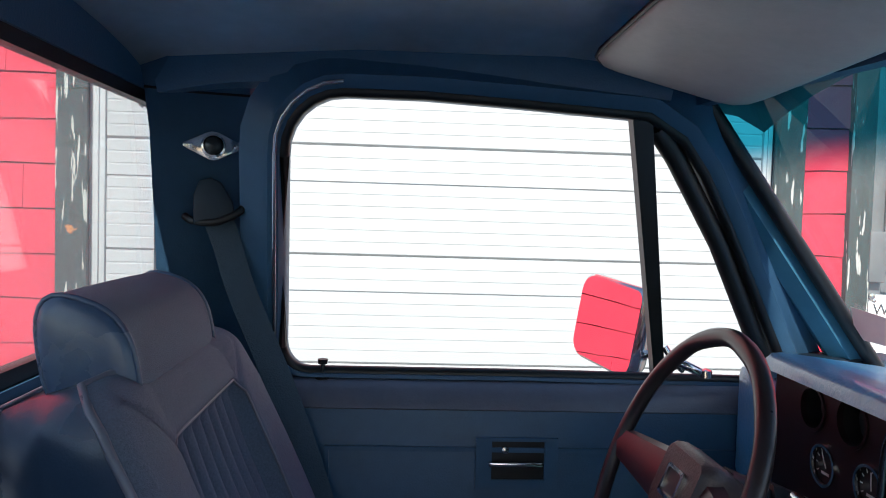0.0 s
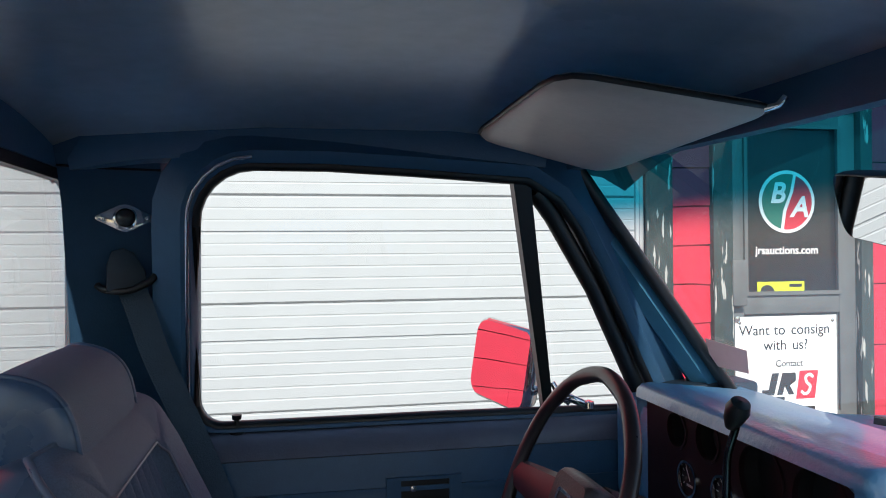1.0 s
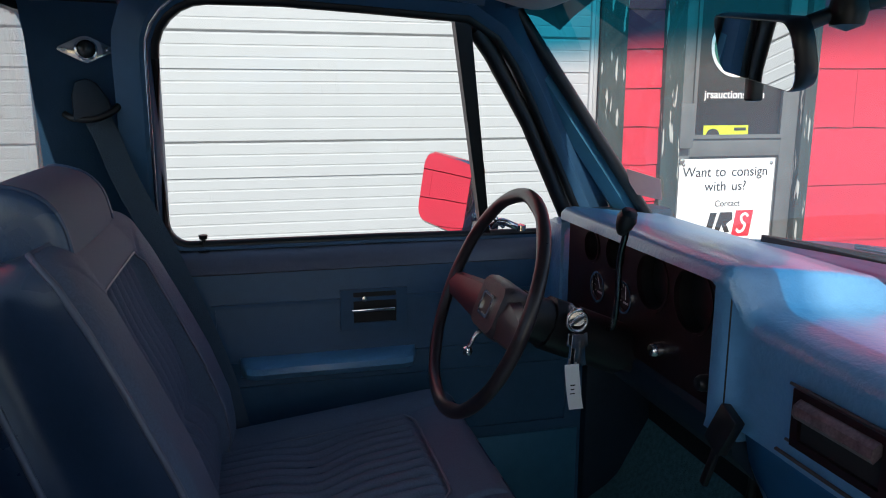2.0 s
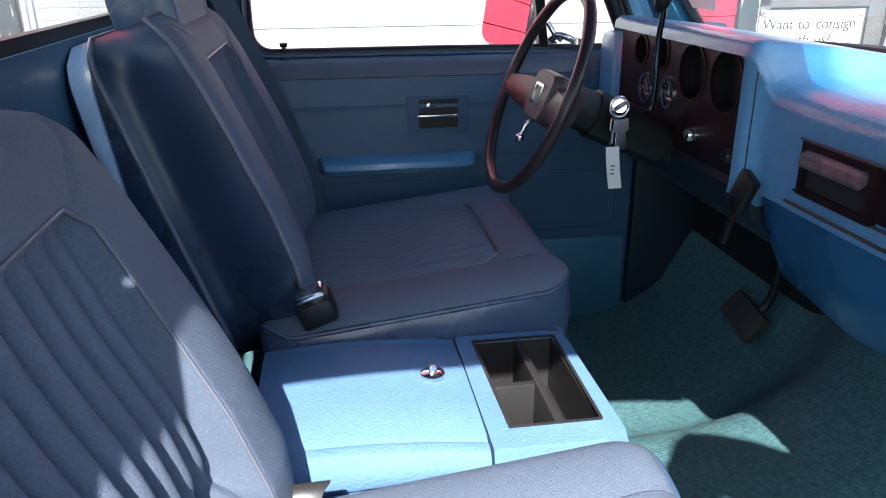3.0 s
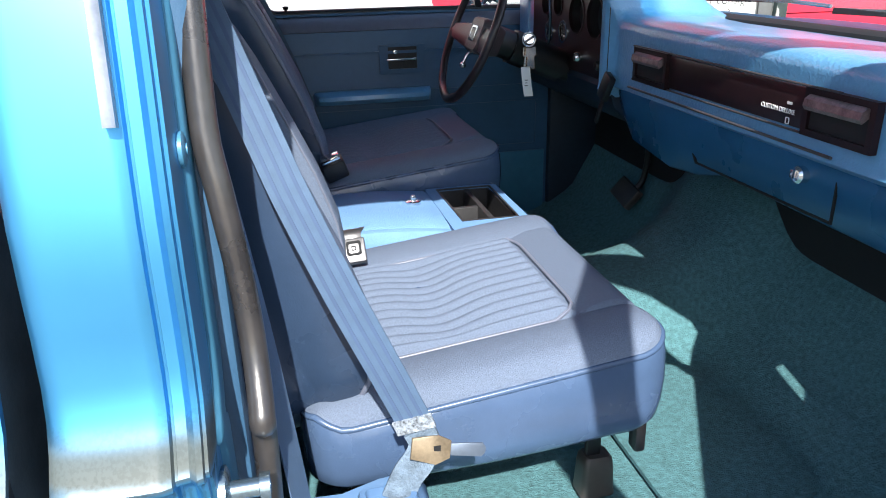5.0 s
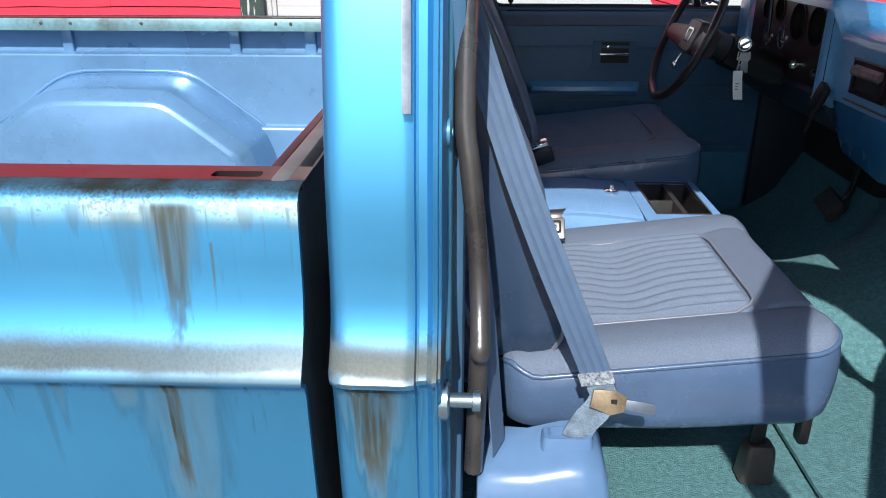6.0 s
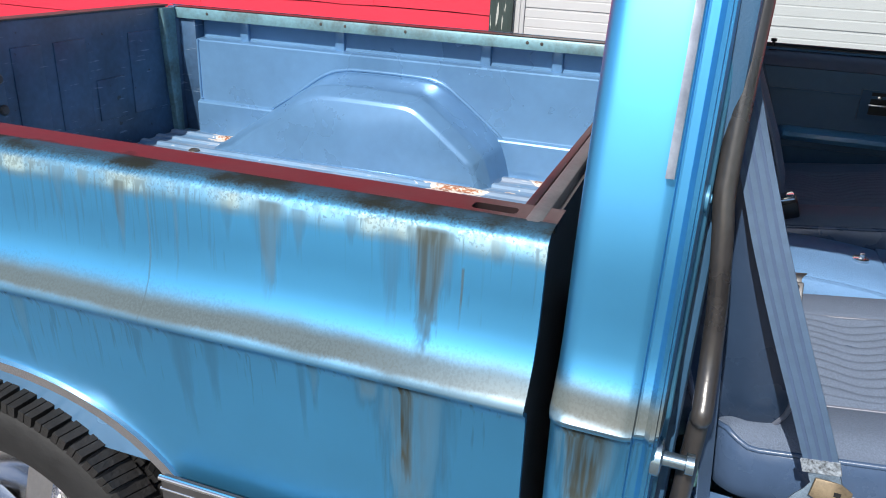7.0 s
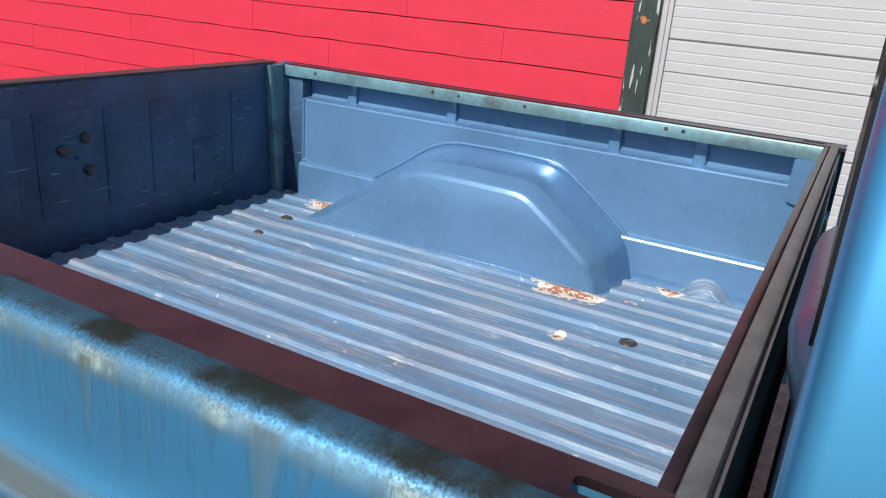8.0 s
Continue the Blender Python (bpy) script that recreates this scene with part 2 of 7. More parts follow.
def scuffs(m, rust):
    """Pale scratches along x, and rust at some places."""
    n, l = m.node_tree.nodes, m.node_tree.links
    b = n["Principled BSDF"]
    col = b.inputs["Base Color"].links[0].from_socket
    tc = n.new("ShaderNodeTexCoord")

    def tex(stretch, detail=5, off=0.0):
        mp, t = n.new("ShaderNodeMapping"), n.new("ShaderNodeTexNoise")
        mp.inputs["Scale"].default_value, mp.inputs["Location"].default_value = stretch, (off, off, off)
        t.inputs["Scale"].default_value, t.inputs["Detail"].default_value = 1.0, detail
        l.new(tc.outputs["Object"], mp.inputs[0])
        l.new(mp.outputs[0], t.inputs["Vector"])
        return t.outputs["Fac"]

    def rng(v, a, c, lo=0.0, hi=1.0):
        r = n.new("ShaderNodeMapRange")
        r.inputs["From Min"].default_value, r.inputs["From Max"].default_value = a, c
        r.inputs["To Min"].default_value, r.inputs["To Max"].default_value = lo, hi
        l.new(v, r.inputs[0])
        return r.outputs[0]

    def mul(a, c):
        q = n.new("ShaderNodeMath")
        q.operation = "MULTIPLY"
        l.new(a, q.inputs[0])
        if isinstance(c, float):
            q.inputs[1].default_value = c
        else:
            l.new(c, q.inputs[1])
        return q.outputs[0]

    def mix(f, a, c):
        x = n.new("ShaderNodeMix")
        x.data_type = "RGBA"
        l.new(f, x.inputs["Factor"])
        l.new(a, x.inputs["A"])
        if isinstance(c, tuple):
            x.inputs["B"].default_value = (*c, 1)
        else:
            l.new(c, x.inputs["B"])
        return x.outputs["Result"]

    patch = tex((2.2, 3.0, 3.0), 4, 3.0)
    dust = mul(rng(tex((4, 22, 8), 7, 7.0), 0.42, 0.72), 0.55)
    col = mix(dust, col, (0.27, 0.25, 0.26))
    grime = mul(rng(tex((3, 30, 8), 7, 11.0), 0.5, 0.7), 0.4)
    col = mix(grime, col, (0.10, 0.13, 0.18))
    scratch = mul(rng(tex((4.5, 150, 10), 8), 0.54, 0.62), rng(patch, 0.36, 0.56))
    col = mix(mul(scratch, 0.5), col, (0.40, 0.43, 0.47))
    flake = mul(rng(tex((16, 110, 20), 9, 15.0), 0.60, 0.64), rng(tex((3.0, 4.0, 3.0), 4, 21.0), 0.45, 0.62))
    col = mix(mul(flake, 0.6), col, (0.50, 0.50, 0.48))
    speck = rng(tex((38, 38, 38), 2, 1.0), 0.72, 0.76)
    col = mix(mul(speck, 0.7), col, (0.6, 0.6, 0.58))
    for x, y, r in rust:
        vd = n.new("ShaderNodeVectorMath")
        vd.operation = "DISTANCE"
        vd.inputs[1].default_value = (x, y, 0.76)
        sc = n.new("ShaderNodeMapping")
        sc.inputs["Scale"].default_value = (0.62, 1, 1)
        sc.inputs["Location"].default_value = (x * 0.38, 0, 0)
        l.new(tc.outputs["Object"], sc.inputs[0])
        l.new(sc.outputs[0], vd.inputs[0])
        ragged = n.new("ShaderNodeMath")
        ragged.operation = "MULTIPLY_ADD"
        ragged.inputs[1].default_value = -r * 1.9
        l.new(tex((30, 42, 30), 12, x), ragged.inputs[0])
        l.new(vd.outputs["Value"], ragged.inputs[2])
        col = mix(rng(ragged.outputs[0], -0.18 * r, -0.24 * r), col, (0.66, 0.58, 0.50))
        col = mix(mul(rng(ragged.outputs[0], -0.42 * r, -0.58 * r), rng(tex((90, 120, 90), 8, 5.0), 0.36, 0.52)), col, (0.26, 0.085, 0.03))
    l.new(col, b.inputs["Base Color"])
    return m


scuffs(BED_FLOOR, ((-0.985, 0.615, 0.085), (-2.0, 0.80, 0.075), (-1.93, 0.70, 0.045), (-0.89, 0.315, 0.022), (-0.72, 0.80, 0.03), (-0.80, 0.66, 0.016)))
JAMB = mat("jamb_paint", (0.07, 0.25, 0.40), 0.42, 0.2, 0.15, 5.0)
VINYL = mat("blue_vinyl", (0.135, 0.37, 0.63), 0.33, 0, 0.12, 6, bump=0.40, bscale=130, spec=1.0, coat=0.45)
TRIM = mat("blue_plastic", (0.045, 0.118, 0.215), 0.40, 0, 0.1, 6, bump=0.12, bscale=300, spec=0.45)
HEADLINER = mat("headliner", (0.46, 0.46, 0.46), 0.30, 0, 0.2, 4, bump=0.10, bscale=14, spec=0.9, coat=0.25)
CLOTH = mat("slate_cloth", (0.156, 0.203, 0.292), 0.62, 0, 0.16, 420, bump=0.6, bscale=900, spec=0.38)
CONSOLE = mat("console_blue", (0.155, 0.30, 0.53), 0.65, 0, 0.08, 8, bump=0.5, bscale=260, spec=0.12)
CARPET = mat("teal_carpet", (0.098, 0.250, 0.280), 0.95, 0, 0.26, 110, bump=1.0, bscale=300)
RUBBER = mat("rubber", (0.066, 0.060, 0.056), 0.45, 0, 0.2, 12, bump=0.1)
BLACK = mat("black_plastic", (0.012, 0.012, 0.014), 0.4, 0, 0.2, 12)
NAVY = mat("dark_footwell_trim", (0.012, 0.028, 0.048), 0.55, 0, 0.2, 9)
GAP = mat("dark_cavity", (0.01, 0.012, 0.015), 0.8, 0, 0.2, 12)
CHROME = mat("chrome", (0.75, 0.75, 0.76), 0.12, 1.0, 0.05, 10)
CLUSTER = mat("cluster_face", (0.024, 0.011, 0.013), 0.35, 0, 0.25, 10, spec=0.3)
WHEELRIM = mat("wheel_vinyl", (0.035, 0.025, 0.028), 0.3, 0, 0.2, 10)
VISOR = mat("visor_vinyl", (0.58, 0.52, 0.47), 0.42, 0, 0.1, 8, bump=0.1, bscale=200)
def worn(m, spots, color):
    """Ragged patches round some places, (x, y, z, radius): real wear and painted sheen."""
    n, l = m.node_tree.nodes, m.node_tree.links
    b = n["Principled BSDF"]
    col = b.inputs["Base Color"].links[0].from_socket
    tc, t = n.new("ShaderNodeTexCoord"), n.new("ShaderNodeTexNoise")
    t.inputs["Scale"].default_value, t.inputs["Detail"].default_value = 38.0, 8
    l.new(tc.outputs["Object"], t.inputs["Vector"])
    for x, y, z, r in spots:
        d, a, k, mx = n.new("ShaderNodeVectorMath"), n.new("ShaderNodeMath"), n.new("ShaderNodeMapRange"), n.new("ShaderNodeMix")
        d.operation, a.operation, mx.data_type = "DISTANCE", "MULTIPLY_ADD", "RGBA"
        d.inputs[1].default_value = (x, y, z)
        a.inputs[1].default_value = -3.0 * r
        k.inputs["From Min"].default_value, k.inputs["From Max"].default_value = -0.75 * r, -1.15 * r
        mx.inputs["B"].default_value = (*color, 1)
        l.new(tc.outputs["Object"], d.inputs[0])
        l.new(t.outputs["Fac"], a.inputs[0])
        l.new(d.outputs["Value"], a.inputs[2])
        l.new(a.outputs[0], k.inputs[0])
        l.new(k.outputs[0], mx.inputs["Factor"])
        l.new(col, mx.inputs["A"])
        col = mx.outputs["Result"]
    l.new(col, b.inputs["Base Color"])
    return m


def peeling(m):
    """Bare grey wood where paint has flaked off, along the grain."""
    n, l = m.node_tree.nodes, m.node_tree.links
    b = n["Principled BSDF"]
    base = b.inputs["Base Color"].links[0].from_socket
    tc, mp, t, r, x = n.new("ShaderNodeTexCoord"), n.new("ShaderNodeMapping"), n.new("ShaderNodeTexNoise"), n.new("ShaderNodeMapRange"), n.new("ShaderNodeMix")
    mp.inputs["Scale"].default_value = (34, 34, 4.5)
    t.inputs["Scale"].default_value, t.inputs["Detail"].default_value = 1.0, 6
    r.inputs["From Min"].default_value, r.inputs["From Max"].default_value = 0.60, 0.63
    x.data_type = "RGBA"
    x.inputs["B"].default_value = (0.42, 0.43, 0.40, 1)
    l.new(tc.outputs["Object"], mp.inputs[0])
    l.new(mp.outputs[0], t.inputs["Vector"])
    l.new(t.outputs["Fac"], r.inputs[0])
    l.new(r.outputs[0], x.inputs["Factor"])
    l.new(base, x.inputs["A"])
    l.new(x.outputs["Result"], b.inputs["Base Color"])
    return m


RED = mat("red_painted_siding", (0.60, 0.017, 0.048), 0.55, 0, 0.06, 2.5, bump=0.3, bscale=18, stretch=(1, 1, 3))
WHITE = mat("white_door_paint", (0.46, 0.462, 0.472), 0.45, 0, 0.03, 3)
GREEN = peeling(mat("peeling_green_wood", (0.035, 0.058, 0.055), 0.7, 0, 0.25, 10, stretch=(3, 3, 0.5), bump=0.6, bscale=40))
worn(GREEN, ((-1.702, 3.67, 1.43, 0.045), (-1.69, 3.67, 1.52, 0.02)), (0.45, 0.17, 0.05))
GREY_DOOR = mat("grey_door_paint", (0.14, 0.15, 0.15), 0.5, 0, 0.15, 8, bump=0.2)
GRAVEL = mat("gravel", (0.27, 0.255, 0.24), 0.95, 0, 0.3, 30, color2=(0.10, 0.096, 0.092), bump=1.0, bscale=45)
TYRE = mat("tyre_rubber", (0.014, 0.014, 0.015), 0.6, 0, 0.3, 20, bump=0.3)
TREAD = mat("dusty_tread", (0.017, 0.016, 0.016), 0.5, 0, 0.3, 24, color2=(0.010, 0.010, 0.010), bump=0.5, bscale=120)
PAPER = mat("white_paper", (0.82, 0.83, 0.82), 0.6, 0, 0.03, 8)


def glass(name, color=(1, 1, 1), dust=0.0):
    """Clear glass, reflecting more at a slant, under thin dust and painted haze."""
    m = bpy.data.materials.new(name)
    m.use_nodes = True
    n, l = m.node_tree.nodes, m.node_tree.links
    n.remove(n["Principled BSDF"])
    mix, tr, gl = n.new("ShaderNodeMixShader"), n.new("ShaderNodeBsdfTransparent"), n.new("ShaderNodeBsdfGlossy")
    lw = n.new("ShaderNodeLayerWeight")
    lw.inputs[0].default_value = 0.5
    pw, fr = n.new("ShaderNodeMath"), n.new("ShaderNodeMath")
    pw.operation, fr.operation = "POWER", "MULTIPLY_ADD"
    pw.inputs[1].default_value, fr.inputs[1].default_value, fr.inputs[2].default_value = 4.0, 0.85, 0.055
    l.new(lw.outputs["Facing"], pw.inputs[0])
    l.new(pw.outputs[0], fr.inputs[0])
    gl.inputs["Roughness"].default_value = 0.01
    tr.inputs[0].default_value = (*color, 1)
    l.new(fr.outputs[0], mix.inputs[0])
    l.new(tr.outputs[0], mix.inputs[1])
    l.new(gl.outputs[0], mix.inputs[2])
    film, soil = n.new("ShaderNodeMixShader"), n.new("ShaderNodeBsdfTranslucent")
    film.inputs[0].default_value = dust
    soil.inputs[0].default_value = (0.8, 0.79, 0.76, 1)
    l.new(mix.outputs[0], film.inputs[1])
    l.new(soil.outputs[0], film.inputs[2])
    l.new(film.outputs[0], n["Material Output"].inputs[0])
    return m


def shade_band(m, z0, z1, color):
    """A darker band towards the top of a pane."""
    n, l = m.node_tree.nodes, m.node_tree.links
    tc, sp, mr = n.new("ShaderNodeTexCoord"), n.new("ShaderNodeSeparateXYZ"), n.new("ShaderNodeMapRange")
    mx = n.new("ShaderNodeMix")
    mx.data_type = "RGBA"
    mr.inputs["From Min"].default_value, mr.inputs["From Max"].default_value = z0, z1
    mr.interpolation_type = "SMOOTHSTEP"
    tr = n["Transparent BSDF"]
    mx.inputs["A"].default_value, mx.inputs["B"].default_value = tr.inputs[0].default_value, (*color, 1)
    l.new(tc.outputs["Object"], sp.inputs[0])
    l.new(sp.outputs["Z"], mr.inputs[0])
    l.new(mr.outputs[0], mx.inputs["Factor"])
    l.new(mx.outputs["Result"], tr.inputs[0])
    l.new(mx.outputs["Result"], n["Translucent BSDF"].inputs[0])
    return m


GLASS = glass("side_glass", (0.90, 0.96, 0.95))
BACK_GLASS = glass("back_glass", (0.955, 1.0, 0.99), 0.10)
DARK_GLASS = mat("dark_glass", (0.02, 0.022, 0.024), 0.06, 0, 0.1, 3)
MIRROR = mat("mirror_glass", (0.85, 0.86, 0.87), 0.02, 1.0, 0.0, 3)
mirror_face = MIRROR.node_tree.nodes["Principled BSDF"].inputs["Roughness"]
MIRROR.node_tree.links.remove(mirror_face.links[0])
mirror_face.default_value = 0.0


def translucent(m, amount=0.5):
    """Lets light through a thin sheet."""
    n, l = m.node_tree.nodes, m.node_tree.links
    mx, t = n.new("ShaderNodeMixShader"), n.new("ShaderNodeBsdfTranslucent")
    mx.inputs[0].default_value = amount
    t.inputs[0].default_value = (0.8, 0.62, 0.58, 1)
    l.new(n["Principled BSDF"].outputs[0], mx.inputs[1])
    l.new(t.outputs[0], mx.inputs[2])
    l.new(mx.outputs[0], n["Material Output"].inputs[0])
    return m


# ---- mesh helpers ----
def finish(name, bm, material, parent=None, angle=38):
    bmesh.ops.recalc_face_normals(bm, faces=bm.faces)
    me = bpy.data.meshes.new(name)
    for f in bm.faces:
        f.smooth = True
    bm.to_mesh(me)
    bm.free()
    me.set_sharp_from_angle(angle=radians(angle))
    me.materials.append(material)
    ob = new(name, me)
    if parent:
        ob.parent = parent
    return ob


def part(name, bm, material, parent, label="", angle=38):
    ob = finish(name, bm, material, parent, angle)
    if label:
        ob["label"] = label
    return ob


def thing(name, label, category, group="", kind="", at=(0, 0, 0)):
    ob = new(name)
    ob.empty_display_size = 0.1
    ob.location = at
    return tagged(ob, label, category, group, kind)


def box(bm, lo, hi, bevel=0.0, seg=2, m=None):
    """A box from corner to corner, its edges rounded."""
    b = bmesh.new()
    vs = bmesh.ops.create_cube(b, size=1)["verts"]
    for v in vs:
        v.co = Vector([lo[i] + (v.co[i] + 0.5) * (hi[i] - lo[i]) for i in range(3)])
    if bevel:
        bmesh.ops.bevel(b, geom=b.edges[:], offset=bevel, segments=seg, profile=0.5, affect="EDGES")
    add_to(bm, b, m)
    return bm


def add_to(bm, b, m=None):
    if m is not None:
        b.transform(m)
    me = bpy.data.meshes.new("x")
    b.to_mesh(me)
    b.free()
    bm.from_mesh(me)
    bpy.data.meshes.remove(me)


def loft(bm, rings, closed=True, caps=True, around=False):
    """A skin over rings of equal length."""
    vs = [[bm.verts.new(p) for p in r] for r in rings]
    n = len(vs[0])
    pairs = list(zip(vs, vs[1:])) + ([(vs[-1], vs[0])] if around else [])
    for a, b in pairs:
        for i in range(n if closed else n - 1):
            j = (i + 1) % n
            bm.faces.new((a[i], a[j], b[j], b[i]))
    if caps and not around:
        bm.faces.new(vs[0])
        bm.faces.new(vs[-1])
    return bm


def shell(bm, rings, inset):
    """A thin closed shell over open rings, thickened by the offset inset."""
    d = Vector(inset)
    return loft(bm, [list(r) + [Vector(p) + d for p in reversed(r)] for r in rings])


def catmull(pts, n=8):
    """A smooth line through points."""
    p = [Vector(q) for q in pts]
    p = [2 * p[0] - p[1]] + p + [2 * p[-1] - p[-2]]
    out = []
    for i in range(1, len(p) - 2):
        for k in range(n):
            t = k / n
            a, b, c, d = p[i - 1], p[i], p[i + 1], p[i + 2]
            out.append(0.5 * (2 * b + (c - a) * t + (2 * a - 5 * b + 4 * c - d) * t * t + (3 * b - a - 3 * c + d) * t ** 3))
    return out + [p[-2]]


def sweep(bm, pts, shape, closed=False, up=(0, 0, 1)):
    """A profile carried along a line. shape: a radius, or points (side, up)."""
    pts = [Vector(p) for p in pts]
    if isinstance(shape, (int, float)):
        shape = [(shape * math.cos(a), shape * math.sin(a)) for a in np.linspace(0, 2 * math.pi, 10, endpoint=False)]
    rings, prev = [], None
    n = len(pts)
    for i, p in enumerate(pts):
        a, b = (pts[i - 1], pts[(i + 1) % n]) if closed else (pts[max(i - 1, 0)], pts[min(i + 1, n - 1)])
        d = (b - a).normalized()
        s = d.cross(Vector(up))
        if s.length < 1e-3:
            s = prev or Vector((1, 0, 0))
        s.normalize()
        if prev and s.dot(prev) < 0:
            s.negate()
        prev = s
        u = s.cross(d)
        rings.append([p + s * x + u * y for x, y in shape])
    return loft(bm, rings, caps=not closed, around=closed)


def lathe(bm, profile, n=32, m=None):
    """A profile of (radius, height) turned about z."""
    b = bmesh.new()
    loft(b, [[(r * math.cos(a), r * math.sin(a), h) for a in np.linspace(0, 2 * math.pi, n, endpoint=False)] for r, h in profile])
    add_to(bm, b, m)
    return bm


def rrect(w, h, r, n=5):
    """A rounded rectangle round the origin; r may be four radii from the lower left, anticlockwise."""
    rs = r if isinstance(r, (tuple, list)) else (r,) * 4
    out = []
    for k, (sx, sy) in enumerate(((-1, -1), (1, -1), (1, 1), (-1, 1))):
        q = rs[k]
        for i in range(n + 1):
            a = math.pi + k * math.pi / 2 + i / n * math.pi / 2
            out.append((sx * (w / 2 - q) + q * math.cos(a), sy * (h / 2 - q) + q * math.sin(a)))
    return out


def axes(o, ex, ey):
    """A frame from an origin and two directions."""
    x = Vector(ex).normalized()
    z = x.cross(Vector(ey)).normalized()
    y = z.cross(x)
    m = Matrix((x, y, z)).transposed().to_4x4()
    m.translation = o
    return m


def plate(bm, outline, depth, m=None, bevel=0.0):
    """An outline in the plane, given thickness along z from 0."""
    b = bmesh.new()
    f = b.faces.new([b.verts.new((x, y, 0)) for x, y in outline])
    r = bmesh.ops.extrude_face_region(b, geom=[f])
    bmesh.ops.translate(b, verts=[v for v in r["geom"] if isinstance(v, bmesh.types.BMVert)], vec=(0, 0, depth))
    if bevel:
        top = [e for e in b.edges if all(abs(v.co.z - depth) < 1e-6 for v in e.verts)]
        bmesh.ops.bevel(b, geom=top, offset=bevel, segments=2, profile=0.5, affect="EDGES")
    add_to(bm, b, m)
    return bm


def rim_frame(bm, outer, inner, depth, m=None):
    """A frame between two outlines of equal length."""
    b = bmesh.new()
    loft(b, [[(x, y, 0) for x, y in outer], [(x, y, 0) for x, y in inner], [(x, y, depth) for x, y in inner], [(x, y, depth) for x, y in outer]], around=True)
    add_to(bm, b, m)
    return bm


def writing(name, text, size, m, material, parent, depth=0.0006, bold=0.0, slant=0.0):
    """Letters of the built-in font as a mesh, centred."""
    cu = bpy.data.curves.new(name, "FONT")
    cu.body, cu.size, cu.align_x, cu.align_y, cu.extrude = text, size, "CENTER", "CENTER", depth
    ob = bpy.data.objects.new(name, cu)
    cu.offset, cu.shear = bold * size, slant
    me = bpy.data.meshes.new_from_object(ob)
    bpy.data.objects.remove(ob)
    me.transform(m)
    me.materials.append(material)
    o = new(name, me)
    o.parent = parent
    return o


GROUND = 0.08
FY = 3.74

# ---- setting: ground and building ----
bm = bmesh.new()
box(bm, (-60, -60, GROUND - 0.2), (60, 60, GROUND))
tagged(finish("ground", bm, GRAVEL), "sunlit grey gravel yard", "ground", kind="structure")

GX0, GX1 = -1.55, 2.115  # garage door
wall = thing("wall_north", "red painted lap siding wall with dark joints", "wall", kind="structure", at=(0, FY, 0))
bm = bmesh.new()
for lo, hi in (((-14, 0.03, GROUND), (-1.80, 0.25, 4.2)), ((2.33, 0.03, GROUND), (2.60, 0.25, 4.2)), ((3.76, 0.03, GROUND), (9, 0.25, 4.2)), ((-1.80, 0.03, 3.2), (3.76, 0.25, 4.2))):
    box(bm, lo, hi)
part("backing", bm, GAP, wall)


def board(x0, x1, z0, z1, seed):
    """One siding board: its lower edge stands proud and runs unevenly."""
    rnd = random.Random(seed)
    bm = bmesh.new()
    n = max(2, int((x1 - x0) / 0.25))
    rings = []
    for i in range(n + 1):
        x = x0 + (x1 - x0) * i / n
        w = rnd.uniform(-0.005, 0.005)
        rings.append([(x, -0.010, z0 + 0.004 + w), (x, 0.0, z1 + 0.0 + w * 0.5), (x, 0.03, z1), (x, 0.03, z0 + 0.004)])
    loft(bm, rings)
    return bm


k = 0
for zone, (x0, x1, zbase, pitch, run) in enumerate(((-14, -1.80, 0.07, 0.2435, 2.4), (2.345, 2.615, 0.17, 0.2435, 5), (3.76, 9, 0.17, 0.4, 2.4), (-1.80, 3.76, 3.2, 0.25, 2.4))):
    z = zbase
    row = 0
    while z < 4.1:
        x = x1 - ((row * 0.83) % run if run < 5 else 0)
        cuts = [x1]
        while x > x0 + 0.2:
            if x < x1 - 0.1:
                cuts.append(x)
            x -= run
        cuts.append(x0)
        for a, b in zip(cuts[1:], cuts):
            k += 1
            part("siding_board", board(a + 0.0015, b - 0.0015, max(z, GROUND), z + pitch, k), RED, wall)
        z += pitch
        row += 1

for i, (a, b) in enumerate(((-1.795, -1.635), (2.17, 2.34))):
    bm = bmesh.new()
    box(bm, (a, FY - 0.045, GROUND), (b, FY + 0.12, 3.2), 0.006)
    box(bm, ((a if i else b) - 0.012, FY - 0.052, GROUND), ((a if i else b) + 0.012, FY - 0.03, 3.2), 0.004)
    tagged(finish("door_post", bm, GREEN), "weathered wooden post with peeling dark green paint", "post", "door posts", "structure")
for a, b in ((-1.632, GX0), (GX1, 2.168)):
    bm = bmesh.new()
    box(bm, (a, FY + 0.0, GROUND), (b, FY + 0.1, 3.15), 0.004)
    box(bm, (a + 0.02, FY - 0.012, GROUND), (b - 0.03, FY + 0.02, 3.15), 0.004)
    tagged(finish("trim", bm, WHITE), "white metal jamb strip beside the garage door", "trim", "jamb strips", "structure")
bm = bmesh.new()
box(bm, (-1.632, FY + 0.0, 3.13), (2.168, FY + 0.1, 3.2), 0.004)
tagged(finish("trim", bm, WHITE), "white header strip above the garage door", "trim", kind="structure")

